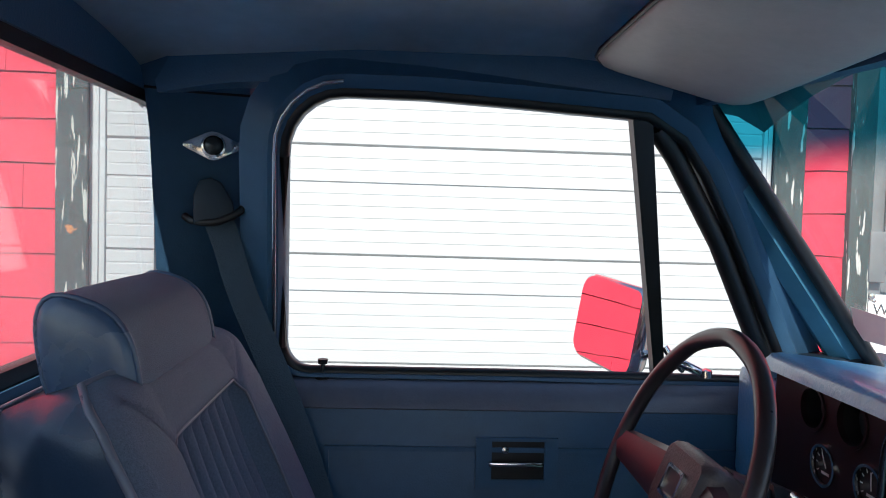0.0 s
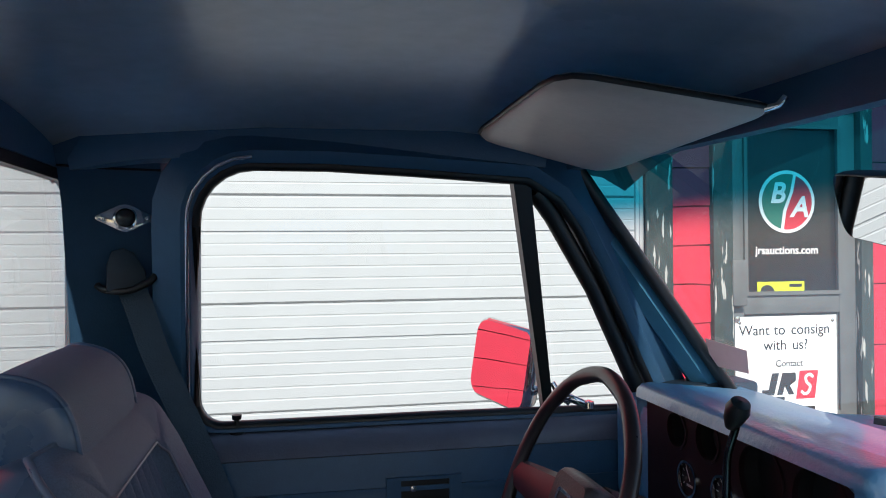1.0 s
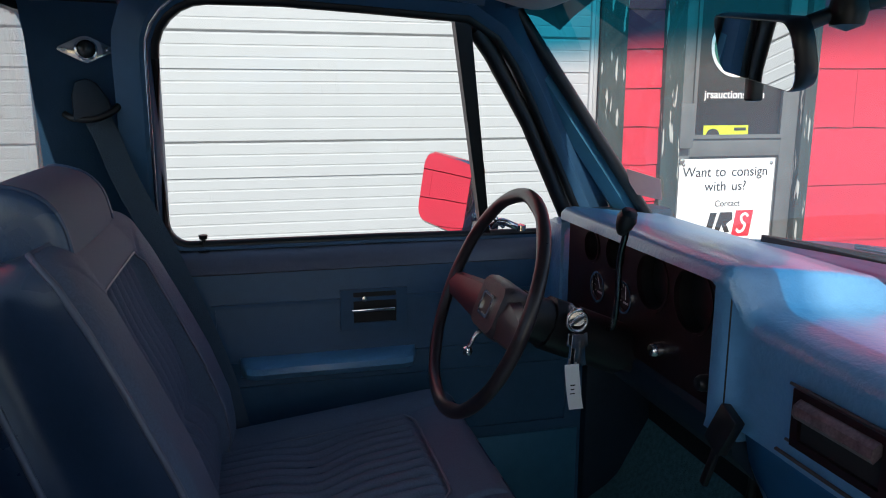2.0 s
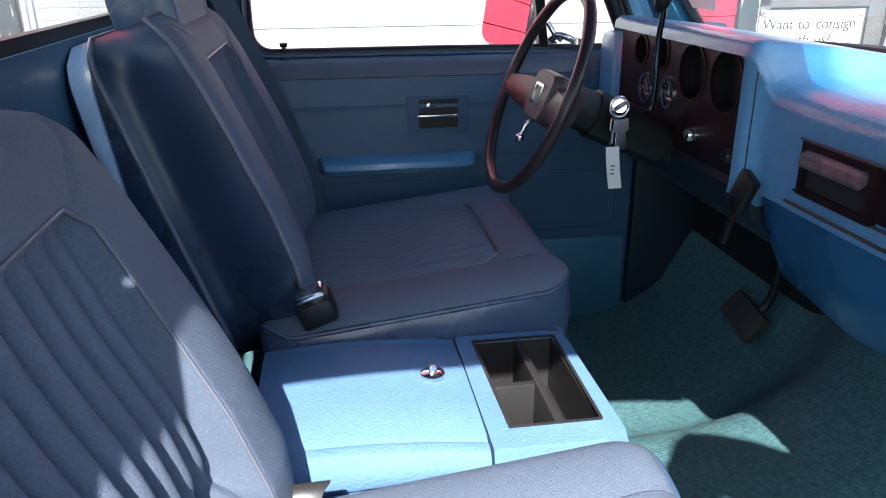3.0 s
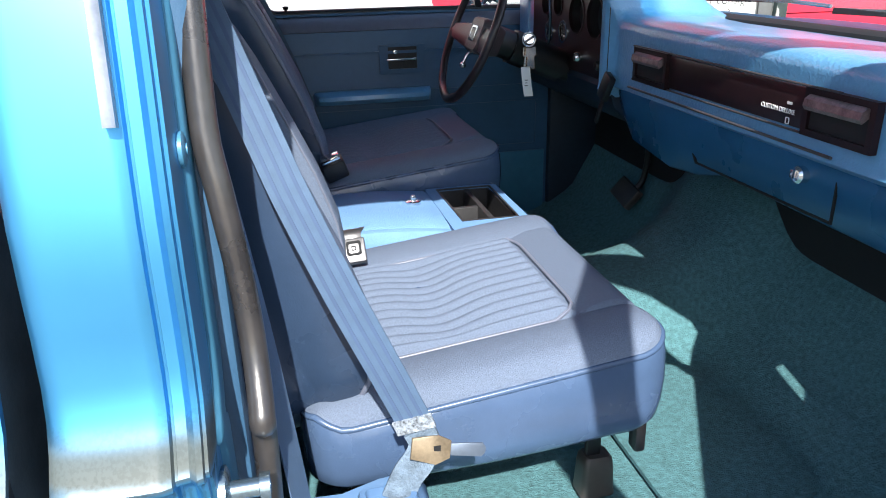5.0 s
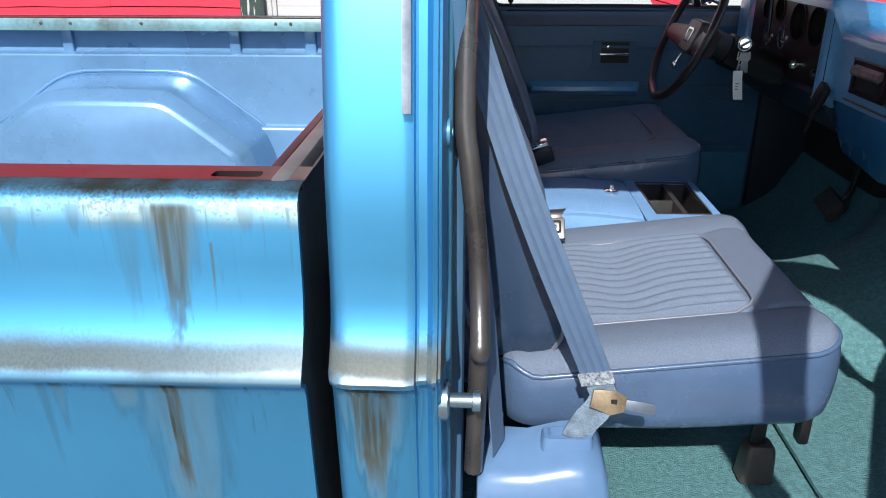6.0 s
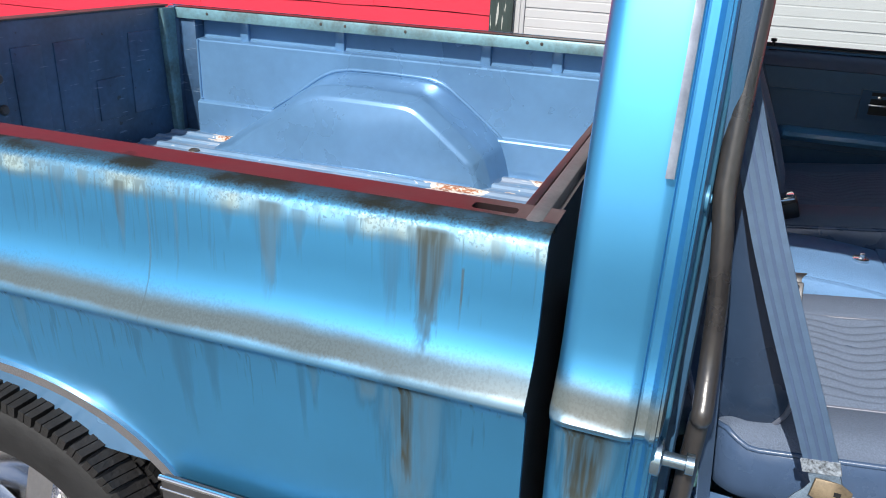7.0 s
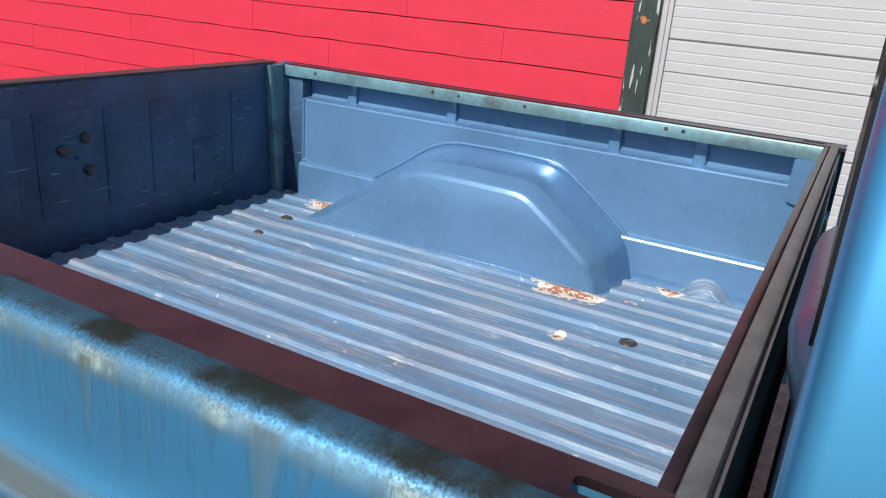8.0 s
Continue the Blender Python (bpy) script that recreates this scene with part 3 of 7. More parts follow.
garage = thing("garage_door", "closed white sectional garage door with horizontal ribs", "garage door", kind="structure", at=(0, FY, 0))
SECT = 0.6100
for i in range(5):
    z0 = 0.711 + SECT * (i - 1)
    bm = bmesh.new()
    prof = [(0.012, 0.0), (0.006, 0.004)]
    for j in range(9):
        h = 0.012 + j * 0.0665
        deep = 0.006 if j == 5 else 0.0
        prof += [(0.0, h), (0.0, h + 0.054 - deep), (0.0022 + deep, h + 0.057 - deep), (0.0022 + deep, h + 0.0635)]
    prof += [(0.004, SECT - 0.006), (0.012, SECT - 0.002)]
    prof = [(y + 0.02, z) for y, z in prof]
    rings = [[(x, y, z0 + z) for y, z in prof] + [(x, 0.07, z0 + SECT - 0.002), (x, 0.07, z0)] for x in (GX0 + 0.002, GX1 - 0.002)]
    loft(bm, rings)
    part("door_section", bm, WHITE, garage, angle=20)

# entrance door with signs
entry = thing("door_1", "grey half-glazed entrance door in a weathered frame with paper signs", "door", kind="structure", at=(0, FY, 0))
bm = bmesh.new()
for lo, hi in (((2.61, -0.05, GROUND), (2.745, 0.14, 2.62)), ((3.665, -0.05, GROUND), (3.755, 0.14, 2.62)), ((2.745, -0.05, 2.52), (3.665, 0.14, 2.62))):
    box(bm, lo, hi, 0.006)
part("door_frame", bm, GREEN, entry, "weathered grey-green wooden frame")
bm = bmesh.new()
for lo, hi in (((2.75, 0.0, 0.4), (2.85, 0.045, 2.515)), ((3.54, 0.0, 0.4), (3.66, 0.045, 2.515)), ((2.85, 0.0, 2.40), (3.54, 0.045, 2.515)), ((2.85, 0.0, 1.19), (3.54, 0.045, 1.315)), ((2.85, 0.0, 0.4), (3.54, 0.045, 0.55))):
    box(bm, lo, hi, 0.004)
box(bm, (2.85, 0.02, 0.55), (3.54, 0.04, 1.19))
leaf = part("door_leaf", bm, GREY_DOOR, entry)
bm = bmesh.new()
rim_frame(bm, [(2.845, 1.31), (3.545, 1.31), (3.545, 2.405), (2.845, 2.405)], [(2.87, 1.335), (3.52, 1.335), (3.52, 2.38), (2.87, 2.38)], 0.012, axes((0, -0.004, 0), (1, 0, 0), (0, 0, 1)))
part("glazing_bead", bm, GREY_DOOR, leaf)
bm = bmesh.new()
box(bm, (2.86, 0.02, 1.32), (3.53, 0.026, 2.395))
part("pane", bm, DARK_GLASS, leaf, "dark reflecting door glass")
bm = bmesh.new()
box(bm, (2.61, -0.35, GROUND), (3.76, 0.14, 0.39), 0.01)
part("threshold", bm, GREY_DOOR, entry, "worn step below the door")
bm = bmesh.new()
box(bm, (2.735, -0.06, 1.25), (2.835, 0.0, 1.54), 0.008)
part("lock_plate", bm, GREY_DOOR, leaf, "square grey latch guard")
bm = bmesh.new()
lathe(bm, [(0.0, 0.02), (0.018, 0.018), (0.022, 0.0)], 16, axes((2.79, -0.0, 1.165), (1, 0, 0), (0, 0, 1)))
part("lock_cylinder", bm, CHROME, leaf)

FLAT = axes((0, 0, 0), (1, 0, 0), (0, 0, 1))


def at_facade(x, z, dy=0.0):
    return Matrix.Translation((x, dy, z)) @ FLAT


INK = mat("dark_ink", (0.03, 0.03, 0.03), 0.6, 0, 0.1)
SIGN_RED = mat("sign_red", (0.62, 0.03, 0.05), 0.5, 0, 0.05)
SIGN_GREEN = mat("sign_green", (0.015, 0.16, 0.11), 0.5, 0, 0.05)
LETTER = mat("white_lettering", (0.8, 0.8, 0.8), 0.5, 0, 0.03)
YELLOW = mat("yellow_sticker", (0.62, 0.72, 0.03), 0.5, 0, 0.05)

poster = thing("poster", "white paper consignment poster pinned to the grey door", "poster", at=(3.145, FY - 0.004, 0.84))
bm = bmesh.new()
box(bm, (-0.365, 0, -0.35), (0.365, 0.003, 0.335), 0.001, 1)
part("sheet", bm, PAPER, poster)
for text, size, x, z in (("Want", 0.094, -0.232, 0.245), ("to", 0.094, -0.052, 0.245), ("consign", 0.094, 0.172, 0.245), ("with", 0.094, -0.085, 0.148), ("us?", 0.094, 0.095, 0.148), ("Contact", 0.06, 0.015, 0.03)):
    writing("lettering", text, size, at_facade(x, z, -0.002), INK, poster)
for outline in ([(-0.185, -0.17), (-0.095, -0.17), (-0.058, -0.03), (-0.108, -0.03), (-0.135, -0.135), (-0.18, -0.135)],
                [(-0.075, -0.17), (-0.035, -0.17), (-0.018, -0.115), (0.01, -0.17), (0.05, -0.17), (0.02, -0.112), (0.065, -0.08), (0.06, -0.03), (-0.035, -0.03)]):
    bm = bmesh.new()
    plate(bm, outline, 0.001, at_facade(0, 0, -0.001))
    part("mark", bm, INK, poster)
bm = bmesh.new()
plate(bm, [(0.062, -0.20), (0.20, -0.20), (0.225, -0.02), (0.09, -0.02)], 0.001, at_facade(0, 0, -0.001))
tile = part("mark", bm, SIGN_RED, poster)
bm = bmesh.new()
sweep(bm, [at_facade(u, v, -0.0022) @ Vector((0, 0, 0)) for u, v in catmull([(0.187, -0.065), (0.165, -0.045), (0.135, -0.06), (0.14, -0.095), (0.165, -0.12), (0.155, -0.155), (0.125, -0.17), (0.10, -0.15)], 4)], 0.010)
for v in bm.verts:
    v.co.y = -0.002 + 0.05 * (v.co.y + 0.002)
part("mark", bm, PAPER, tile)
for x0, x1, z in ((-0.155, -0.02, -0.195), (-0.13, 0.20, -0.262), (-0.21, 0.30, -0.325)):
    bm = bmesh.new()
    box(bm, (x0, -0.002, z - 0.012), (x1, 0, z + 0.012))
    part("text_bar", bm, INK, poster)
for x in (-0.335, 0.335):
    bm = bmesh.new()
    lathe(bm, [(0.0, 0.006), (0.012, 0.004), (0.014, 0)], 12, at_facade(x, 0.30, 0))
    part("pin", bm, CHROME, poster)

decal = thing("round_decal", "round green and red decal with white ring on door glass", "decal", at=(3.17, FY + 0.016, 1.91))
bm = bmesh.new()
lathe(bm, [(0.202, 0), (0.202, 0.002)], 48, FLAT)
part("ring", bm, LETTER, decal)
ARC = [(0.18 * math.cos(a), 0.18 * math.sin(a)) for a in np.linspace(math.radians(75), math.radians(255), 24)]
bm = bmesh.new()
plate(bm, ARC + [(-0.03, -0.06), (0.02, 0.06)], 0.002, at_facade(0, 0, -0.0025))
part("field", bm, SIGN_GREEN, decal)
ARC = [(0.18 * math.cos(a), 0.18 * math.sin(a)) for a in np.linspace(math.radians(-98), math.radians(68), 24)]
bm = bmesh.new()
plate(bm, ARC + [(0.045, 0.06), (-0.005, -0.06)], 0.002, at_facade(0, 0, -0.0025))
part("field", bm, SIGN_RED, decal)
writing("lettering", "B", 0.185, at_facade(-0.075, 0.05, -0.006), LETTER, decal, bold=0.025, slant=0.25)
writing("lettering", "A", 0.185, at_facade(0.085, -0.04, -0.006), LETTER, decal, bold=0.025, slant=0.25)
address = thing("web_address", "white web address lettering on the door glass", "lettering", at=(3.17, FY + 0.017, 1.595))
writing("lettering", "jrsauctions.com", 0.072, FLAT, LETTER, address, bold=0.02)
sticker = thing("yellow_sticker", "small bright yellow-green sticker on the door glass", "sticker", at=(3.12, FY + 0.012, 1.36))
bm = bmesh.new()
box(bm, (-0.17, 0, -0.04), (0.17, 0.003, 0.035), 0.001, 1)
part("sheet", bm, YELLOW, sticker)
bm = bmesh.new()
plate(bm, [(-0.15 + 0.05 * (1 + math.cos(a)), -0.03 + 0.045 * math.sin(a)) for a in np.linspace(0, math.pi, 12)], 0.001, at_facade(0, 0, -0.001))
part("mark", bm, INK, sticker)
bm = bmesh.new()
box(bm, (0.06, -0.002, 0.0), (0.15, 0, 0.02))
part("mark", bm, INK, sticker)

# ---- pickup truck ----
LIP = mat("worn_lip_paint", (0.14, 0.30, 0.36), 0.4, 0.2, 0.35, 9, color2=(0.06, 0.09, 0.09))
# darker than the bed blue: the tailgate's shade is mixed into this colour
GATE = mat("dull_tailgate_paint", (0.055, 0.12, 0.22), 0.42, 0.1, 0.3, 5)


def chipped(m, scale, share, depth_):
    """Small ragged chips through the paint and long pale scratches."""
    n, l = m.node_tree.nodes, m.node_tree.links
    b = n["Principled BSDF"]
    tc = n.new("ShaderNodeTexCoord")
    col = b.inputs["Base Color"].links[0].from_socket
    for stretch, fine, lo, tone in (((1, 1, 1), scale, share, (0.012, 0.012, 0.012, 1)), ((1, 1.2, 14), 7.0, 0.66, (0.16, 0.22, 0.30, 1))):
        mp, t, r, mx = (n.new("ShaderNode" + q) for q in ("Mapping", "TexNoise", "MapRange", "Mix"))
        mp.inputs["Scale"].default_value = stretch
        t.inputs["Scale"].default_value, t.inputs["Detail"].default_value = fine, 7
        r.inputs["From Min"].default_value, r.inputs["From Max"].default_value = lo, lo + 0.02
        r.inputs["To Max"].default_value = depth_
        mx.data_type, mx.inputs["B"].default_value = "RGBA", tone
        l.new(tc.outputs["Object"], mp.inputs[0])
        l.new(mp.outputs[0], t.inputs["Vector"])
        l.new(t.outputs["Fac"], r.inputs[0])
        l.new(r.outputs[0], mx.inputs["Factor"])
        l.new(col, mx.inputs["A"])
        col = mx.outputs["Result"]
    l.new(col, b.inputs["Base Color"])


chipped(GATE, 24.0, 0.69, 0.85)
truck = thing("pickup_truck", "weathered light blue two-seat pickup truck with open bed", "pickup truck")
RZ = 1.25  # bed rail
SIDE = [(-0.925, 1.252), (-0.945, 1.249), (-0.957, 1.238), (-0.960, 1.215), (-0.961, 1.17), (-0.964, 1.13), (-0.972, 1.10), (-0.985, 1.075), (-0.998, 1.058), (-1.004, 1.050), (-1.002, 1.043),
        (-0.990, 1.036), (-0.984, 1.02), (-0.979, 0.95), (-0.970, 0.85), (-0.957, 0.72), (-0.942, 0.60), (-0.925, 0.52)]
WX, WZ = -1.27, 0.45


def arch(x, r=0.44):
    """Height of the wheel opening at x."""
    d = abs(x - WX) / r
    return WZ + r * (max(0.0, 1 - d ** 2.6)) ** (1 / 2.6) if d < 1 else 0.0


def bedside(side):
    """The outer skin of one bed side with its wheel opening."""
    bm = bmesh.new()
    xs = sorted(set([-2.34, -2.30, -2.1, -1.9] + list(np.linspace(WX - 0.4399, WX + 0.4399, 41)) + [-0.7, -0.5, -0.38, -0.36]))
    rings = []
    for x in xs:
        ring = []
        for y, z in SIDE:
            a = arch(x)
            zz = z
            if z < 0.96 and a > 0.5:
                zz = 0.96 - (0.96 - z) * (0.96 - a) / (0.96 - 0.52)
                y = np.interp(-zz, [-q[1] for q in SIDE], [q[0] for q in SIDE])
            ring.append((x, -side * y, zz))
        rings.append(ring)
    return shell(bm, rings, (0, -side * 0.008, 0))


for side, m in ((-1, WEATHERED), (1, PAINT)):
    skin = part("bed_side", bedside(side), m, truck, "sun-bleached blue bed side with grimy streaks" if side < 0 else "", angle=60)
    # rail top and inner lip
    bm = bmesh.new()
    edges = []
    for loop in ([(-2.30, 0.862), (-0.36, 0.862), (-0.36, 0.9235), (-2.30, 0.9235)], [(-0.44 + u, 0.893 + v) for u, v in rrect(0.056, 0.022, 0.006, 3)]):
        vs = [bm.verts.new((x, side * y, RZ - 0.008)) for x, y in loop]
        edges += [bm.edges.new((vs[i], vs[(i + 1) % len(vs)])) for i in range(len(vs))]
    bmesh.ops.triangle_fill(bm, use_beauty=True, edges=edges)
    r = bmesh.ops.extrude_face_region(bm, geom=bm.faces[:])
    bmesh.ops.translate(bm, verts=[v for v in r["geom"] if isinstance(v, bmesh.types.BMVert)], vec=(0, 0, 0.009))
    rail = part("bed_rail", bm, RAIL, truck, "dark oxidised top rail", angle=30)
    bm = bmesh.new()
    ring = [(0.857, RZ - 0.042), (0.857, RZ - 0.008), (0.861, RZ - 0.0025), (0.866, RZ - 0.0065), (0.863, RZ - 0.012), (0.863, RZ - 0.042)]
    loft(bm, [[(x, side * y, z) for y, z in ring] for x in (-2.28, -0.41)])
    lip = part("rail_lip", bm, LIP, rail, "pale teal worn inner lip")
    for x in (-2.12, -1.62, -1.52, -1.28, -0.83, -0.78):
        bm = bmesh.new()
        lathe(bm, [(0.0, 0.002), (0.005, 0.0015), (0.006, 0.0)], 10, axes((x, side * 0.8568, RZ - 0.019), (1, 0, 0), (0, 0, side)))
        part("rivet", bm, RUBBER, lip)
    # stake pocket
    bm = bmesh.new()
    loft(bm, [[(-0.44 + u, side * 0.893 + v, z) for u, v in rrect(0.057, 0.023, 0.006, 3)] for z in (RZ - 0.004, RZ - 0.09)], caps=False)
    part("stake_pocket", bm, JAMB, rail)
    # inner wall
    bm = bmesh.new()
    prof = [(0.866, RZ - 0.025), (0.926, RZ - 0.025), (0.926, 1.142), (0.918, 1.134), (0.880, 1.131), (0.874, 1.129), (0.870, 1.124), (0.870, 0.896), (0.868, 0.890), (0.864, 0.887), (0.854, 0.884), (0.850, 0.878), (0.850, 0.755), (0.947, 0.755), (0.947, RZ - 0.018), (0.866, RZ - 0.018)]
    loft(bm, [[(x, side * y, z) for y, z in prof] for x in (-2.19, -0.415)])
    inner = part("inner_wall", bm, BED, truck, angle=25)
    bm = bmesh.new()
    sweep(bm, [(-2.178, side * 0.869, 1.128), (-2.183, side * 0.869, 1.12), (-2.183, side * 0.868, 0.90), (-2.176, side * 0.867, 0.892)], 0.005)
    part("panel_bead", bm, BED, inner)
    for x in (-1.99, -1.57, -0.99, -0.73):
        bm = bmesh.new()
        box(bm, (x - 0.020, min(side * 0.908, side * 0.929), 1.118), (x + 0.020, max(side * 0.908, side * 0.929), RZ - 0.026), 0.008)
        part("stiffener", bm, BED, inner)
    # wheel house: a bent tread between the wall and a flat inner face
    bm = bmesh.new()
    tread = [(-2.02, 0.75), (-1.93, 0.822), (-1.84, 0.885), (-1.74, 0.948), (-1.64, 1.018), (-1.605, 1.038), (-1.56, 1.056), (-1.50, 1.066), (-1.42, 1.068),
            (-1.33, 1.068), (-1.22, 1.066), (-1.175, 1.063), (-1.14, 1.054), (-1.105, 1.036), (-1.03, 0.982), (-0.92, 0.896), (-0.895, 0.874), (-0.885, 0.855), (-0.868, 0.81), (-0.852, 0.75)]
    def shrunk(pts, k):
        out = []
        for i, (x, z) in enumerate(pts):
            (xa, za), (xb, zb) = pts[max(0, i - 1)], pts[min(len(pts) - 1, i + 1)]
            m = math.hypot(xb - xa, zb - za)
            nx, nz = (zb - za) / m, -(xb - xa) / m
            out.append((x + nx * k, z + nz * k if 0 < i < len(pts) - 1 else z))
        return out
    rings = []
    for y, k in ((0.880, -0.016), (0.866, -0.004), (0.860, 0.001), (0.856, 0.002), (0.76, 0.016), (0.698, 0.0245), (0.693, 0.0255), (0.689, 0.0275), (0.685, 0.030), (0.668, 0.0425), (0.651, 0.055), (0.647, 0.0585), (0.643, 0.064), (0.641, 0.069), (0.639, 0.074), (0.637, 0.078)):
        rings.append([(x, side * y, z) for x, z in shrunk(tread, 0.86 * k)])
    loft(bm, rings)
    wh = part("wheel_housing", bm, BED, truck, "blue wheel housing with a bent tread", angle=60)
    bm = bmesh.new()
    sweep(bm, [(x, side * 0.866, z + 0.004) for x, z in shrunk(tread, -0.004)], 0.0065)
    part("weld_flange", bm, BED, wh)
    bm = bmesh.new()
    box(bm, (-1.89, min(side * 0.628, side * 0.645), 0.752), (-0.93, max(side * 0.628, side * 0.645), 0.768), 0.004)
    part("floor_flange", bm, BED, wh)
    # rear corner post: a tapered grimy flange and a dark return behind it
    bm = bmesh.new()
    loft(bm, [[(x, side * y, z) for x, y in ((-2.300, 0.85), (-2.300, y0), (-2.292, y0 - 0.004), (-2.270, y0), (-2.266, y0 + 0.006), (-2.266, 0.85))] for z, y0 in ((0.755, 0.815), (0.95, 0.80), (1.12, 0.788), (RZ - 0.003, 0.782))])
    post = part("corner_post", bm, LIP, truck, "grimy teal corner post of the bed")
    bm = bmesh.new()
    box(bm, (-2.30, min(side * 0.851, side * 0.93), 0.755), (-2.268, max(side * 0.851, side * 0.93), RZ + 0.001), 0.004)
    box(bm, (-2.268, min(side * 0.872, side * 0.93), 0.755), (-2.191, max(side * 0.872, side * 0.93), RZ - 0.034), 0.003)
    part("post_return", bm, GATE, post, "dark blue return of the post")

# floor with raised ribs
bm = bmesh.new()
prof, y = [(-0.87, 0.755)], -0.757
while y < 0.83:
    prof += [(y - 0.017, 0.755), (y - 0.015, 0.7556), (y - 0.007, 0.7645), (y - 0.005, 0.765), (y + 0.011, 0.765), (y + 0.013, 0.7645), (y + 0.025, 0.7556), (y + 0.027, 0.755)]
    y += 0.0915
prof.append((0.87, 0.755))
ring = prof + [(0.87, 0.735), (-0.87, 0.735)]
loft(bm, [[(x, a, z) for a, z in ring] for x in (-2.288, -0.415)])
bedfloor = part("bed_floor", bm, BED_FLOOR, truck, "ribbed blue bed floor with scuffs and rust", angle=20)
for x, y in ((-0.73, 0.397), (-1.997, 0.43), (-2.03, 0.60), (-0.73, -0.45), (-1.99, -0.43)):
    bm = bmesh.new()
    lathe(bm, [(0.0, 0.008), (0.014, 0.007), (0.022, 0.003), (0.024, 0)], 16, Matrix.Translation((x, y, 0.7555)))
    part("bolt", bm, RUBBER, bedfloor)

bm = bmesh.new()
box(bm, (-2.36, -0.90, 0.70), (-2.24, 0.90, 0.745), 0.006)
for s_ in (-1, 1):
    box(bm, (-2.335, min(s_ * 0.83, s_ * 0.93), 0.74), (-2.303, max(s_ * 0.83, s_ * 0.93), RZ - 0.01), 0.004)
part("rear_sill", bm, GAP, truck)

# front bulkhead of the bed
bm = bmesh.new()
box(bm, (-0.414, -0.86, 0.74), (-0.407, 0.86, RZ - 0.02))
box(bm, (-0.399, -0.925, RZ - 0.05), (-0.376, 0.925, RZ + 0.003), 0.006)
box(bm, (-0.378, -0.955, 0.55), (-0.371, 0.955, RZ - 0.015))
bulk = part("bulkhead", bm, mat("worn_dark_paint", (0.12, 0.125, 0.13), 0.42, 0, 0.4, 30, color2=(0.06, 0.062, 0.065), bump=0.15), truck, "dark worn front bed panel")
bm = bmesh.new()
box(bm, (-0.413, -0.925, RZ - 0.03), (-0.4, 0.925, RZ - 0.0005), 0.003)
part("inner_lip", bm, RAIL, bulk, "dull maroon lip along the front panel")
for s in (-1, 1):
    bm = bmesh.new()
    loft(bm, [[(x, s * y, z) for x, z in ((-0.412, RZ - 0.03), (-0.475, RZ - 0.045), (-0.478, 1.10), (-0.472, 1.085), (-0.44, 1.075), (-0.412, 1.055))] for y in (0.858, 0.90)])
    part("gusset", bm, BED, truck)
    # pressed dome at the foot of the wall
    bm = bmesh.new()
    lathe(bm, [(0.0, 0.060), (0.02, 0.058), (0.040, 0.050), (0.055, 0.034), (0.066, 0.016), (0.077, 0.004), (0.09, 0.0)], 24, Matrix.Translation((-0.628, s * 0.866, 0.7552)))
    part("dome", bm, BED_FLOOR, bedfloor)

# tailgate
bm = bmesh.new()
box(bm, (-2.345, -0.845, 0.75), (-2.29, 0.835, RZ + 0.004), 0.008)
gate = part("tailgate", bm, GATE, truck, "scratched blue tailgate with pale top edge")
for y0, y1, z0, z1 in ((0.60, 0.78, 0.87, 1.17), (0.42, 0.56, 0.87, 1.02), (0.25, 0.39, 0.87, 1.17), (0.08, 0.2, 0.87, 1.17), (-0.14, 0.04, 0.87, 1.17), (-0.4, -0.2, 0.87, 1.17), (-0.8, -0.5, 0.87, 1.17)):
    bm = bmesh.new()
    box(bm, (-2.296, y0, z0), (-2.2865, y1, z1), 0.0035)
    part("pressed_panel", bm, GATE, gate)
for y, z in ((-0.062, 1.057), (0.016, 1.085), (0.02, 0.988)):
    bm = bmesh.new()
    lathe(bm, [(0.0, 0.010), (0.012, 0.009), (0.016, 0.004), (0.017, 0)], 12, axes((-2.284, y, z), (0, 1, 0), (0, 0, 1)))
    part("bolt", bm, RUBBER, gate)
bm = bmesh.new()
box(bm, (-2.35, -0.85, RZ + 0.002), (-2.285, 0.838, RZ + 0.008), 0.002)
part("top_cap", bm, RUBBER, gate, "pale worn tailgate cap")

# rear wheel
wheel = bmesh.new()
WM = axes((WX, -0.968, WZ + 0.012), (1, 0, 0), (0, 0, 1))
prof = [(0.235, -0.01), (0.25, 0.012), (0.29, 0.022), (0.33, 0.016), (0.352, 0.0), (0.362, -0.02), (0.366, -0.05), (0.368, -0.12), (0.366, -0.17), (0.35, -0.21), (0.30, -0.225), (0.235, -0.21)]
b = bmesh.new()
loft(b, [[(r * math.cos(a), r * math.sin(a), h) for r, h in prof] for a in np.linspace(0, 2 * math.pi, 72, endpoint=False)], around=True)
add_to(wheel, b, WM)
tyre = part("rear_wheel", wheel, TYRE, truck, "black tyre on a polished alloy wheel", angle=30)
bm = bmesh.new()
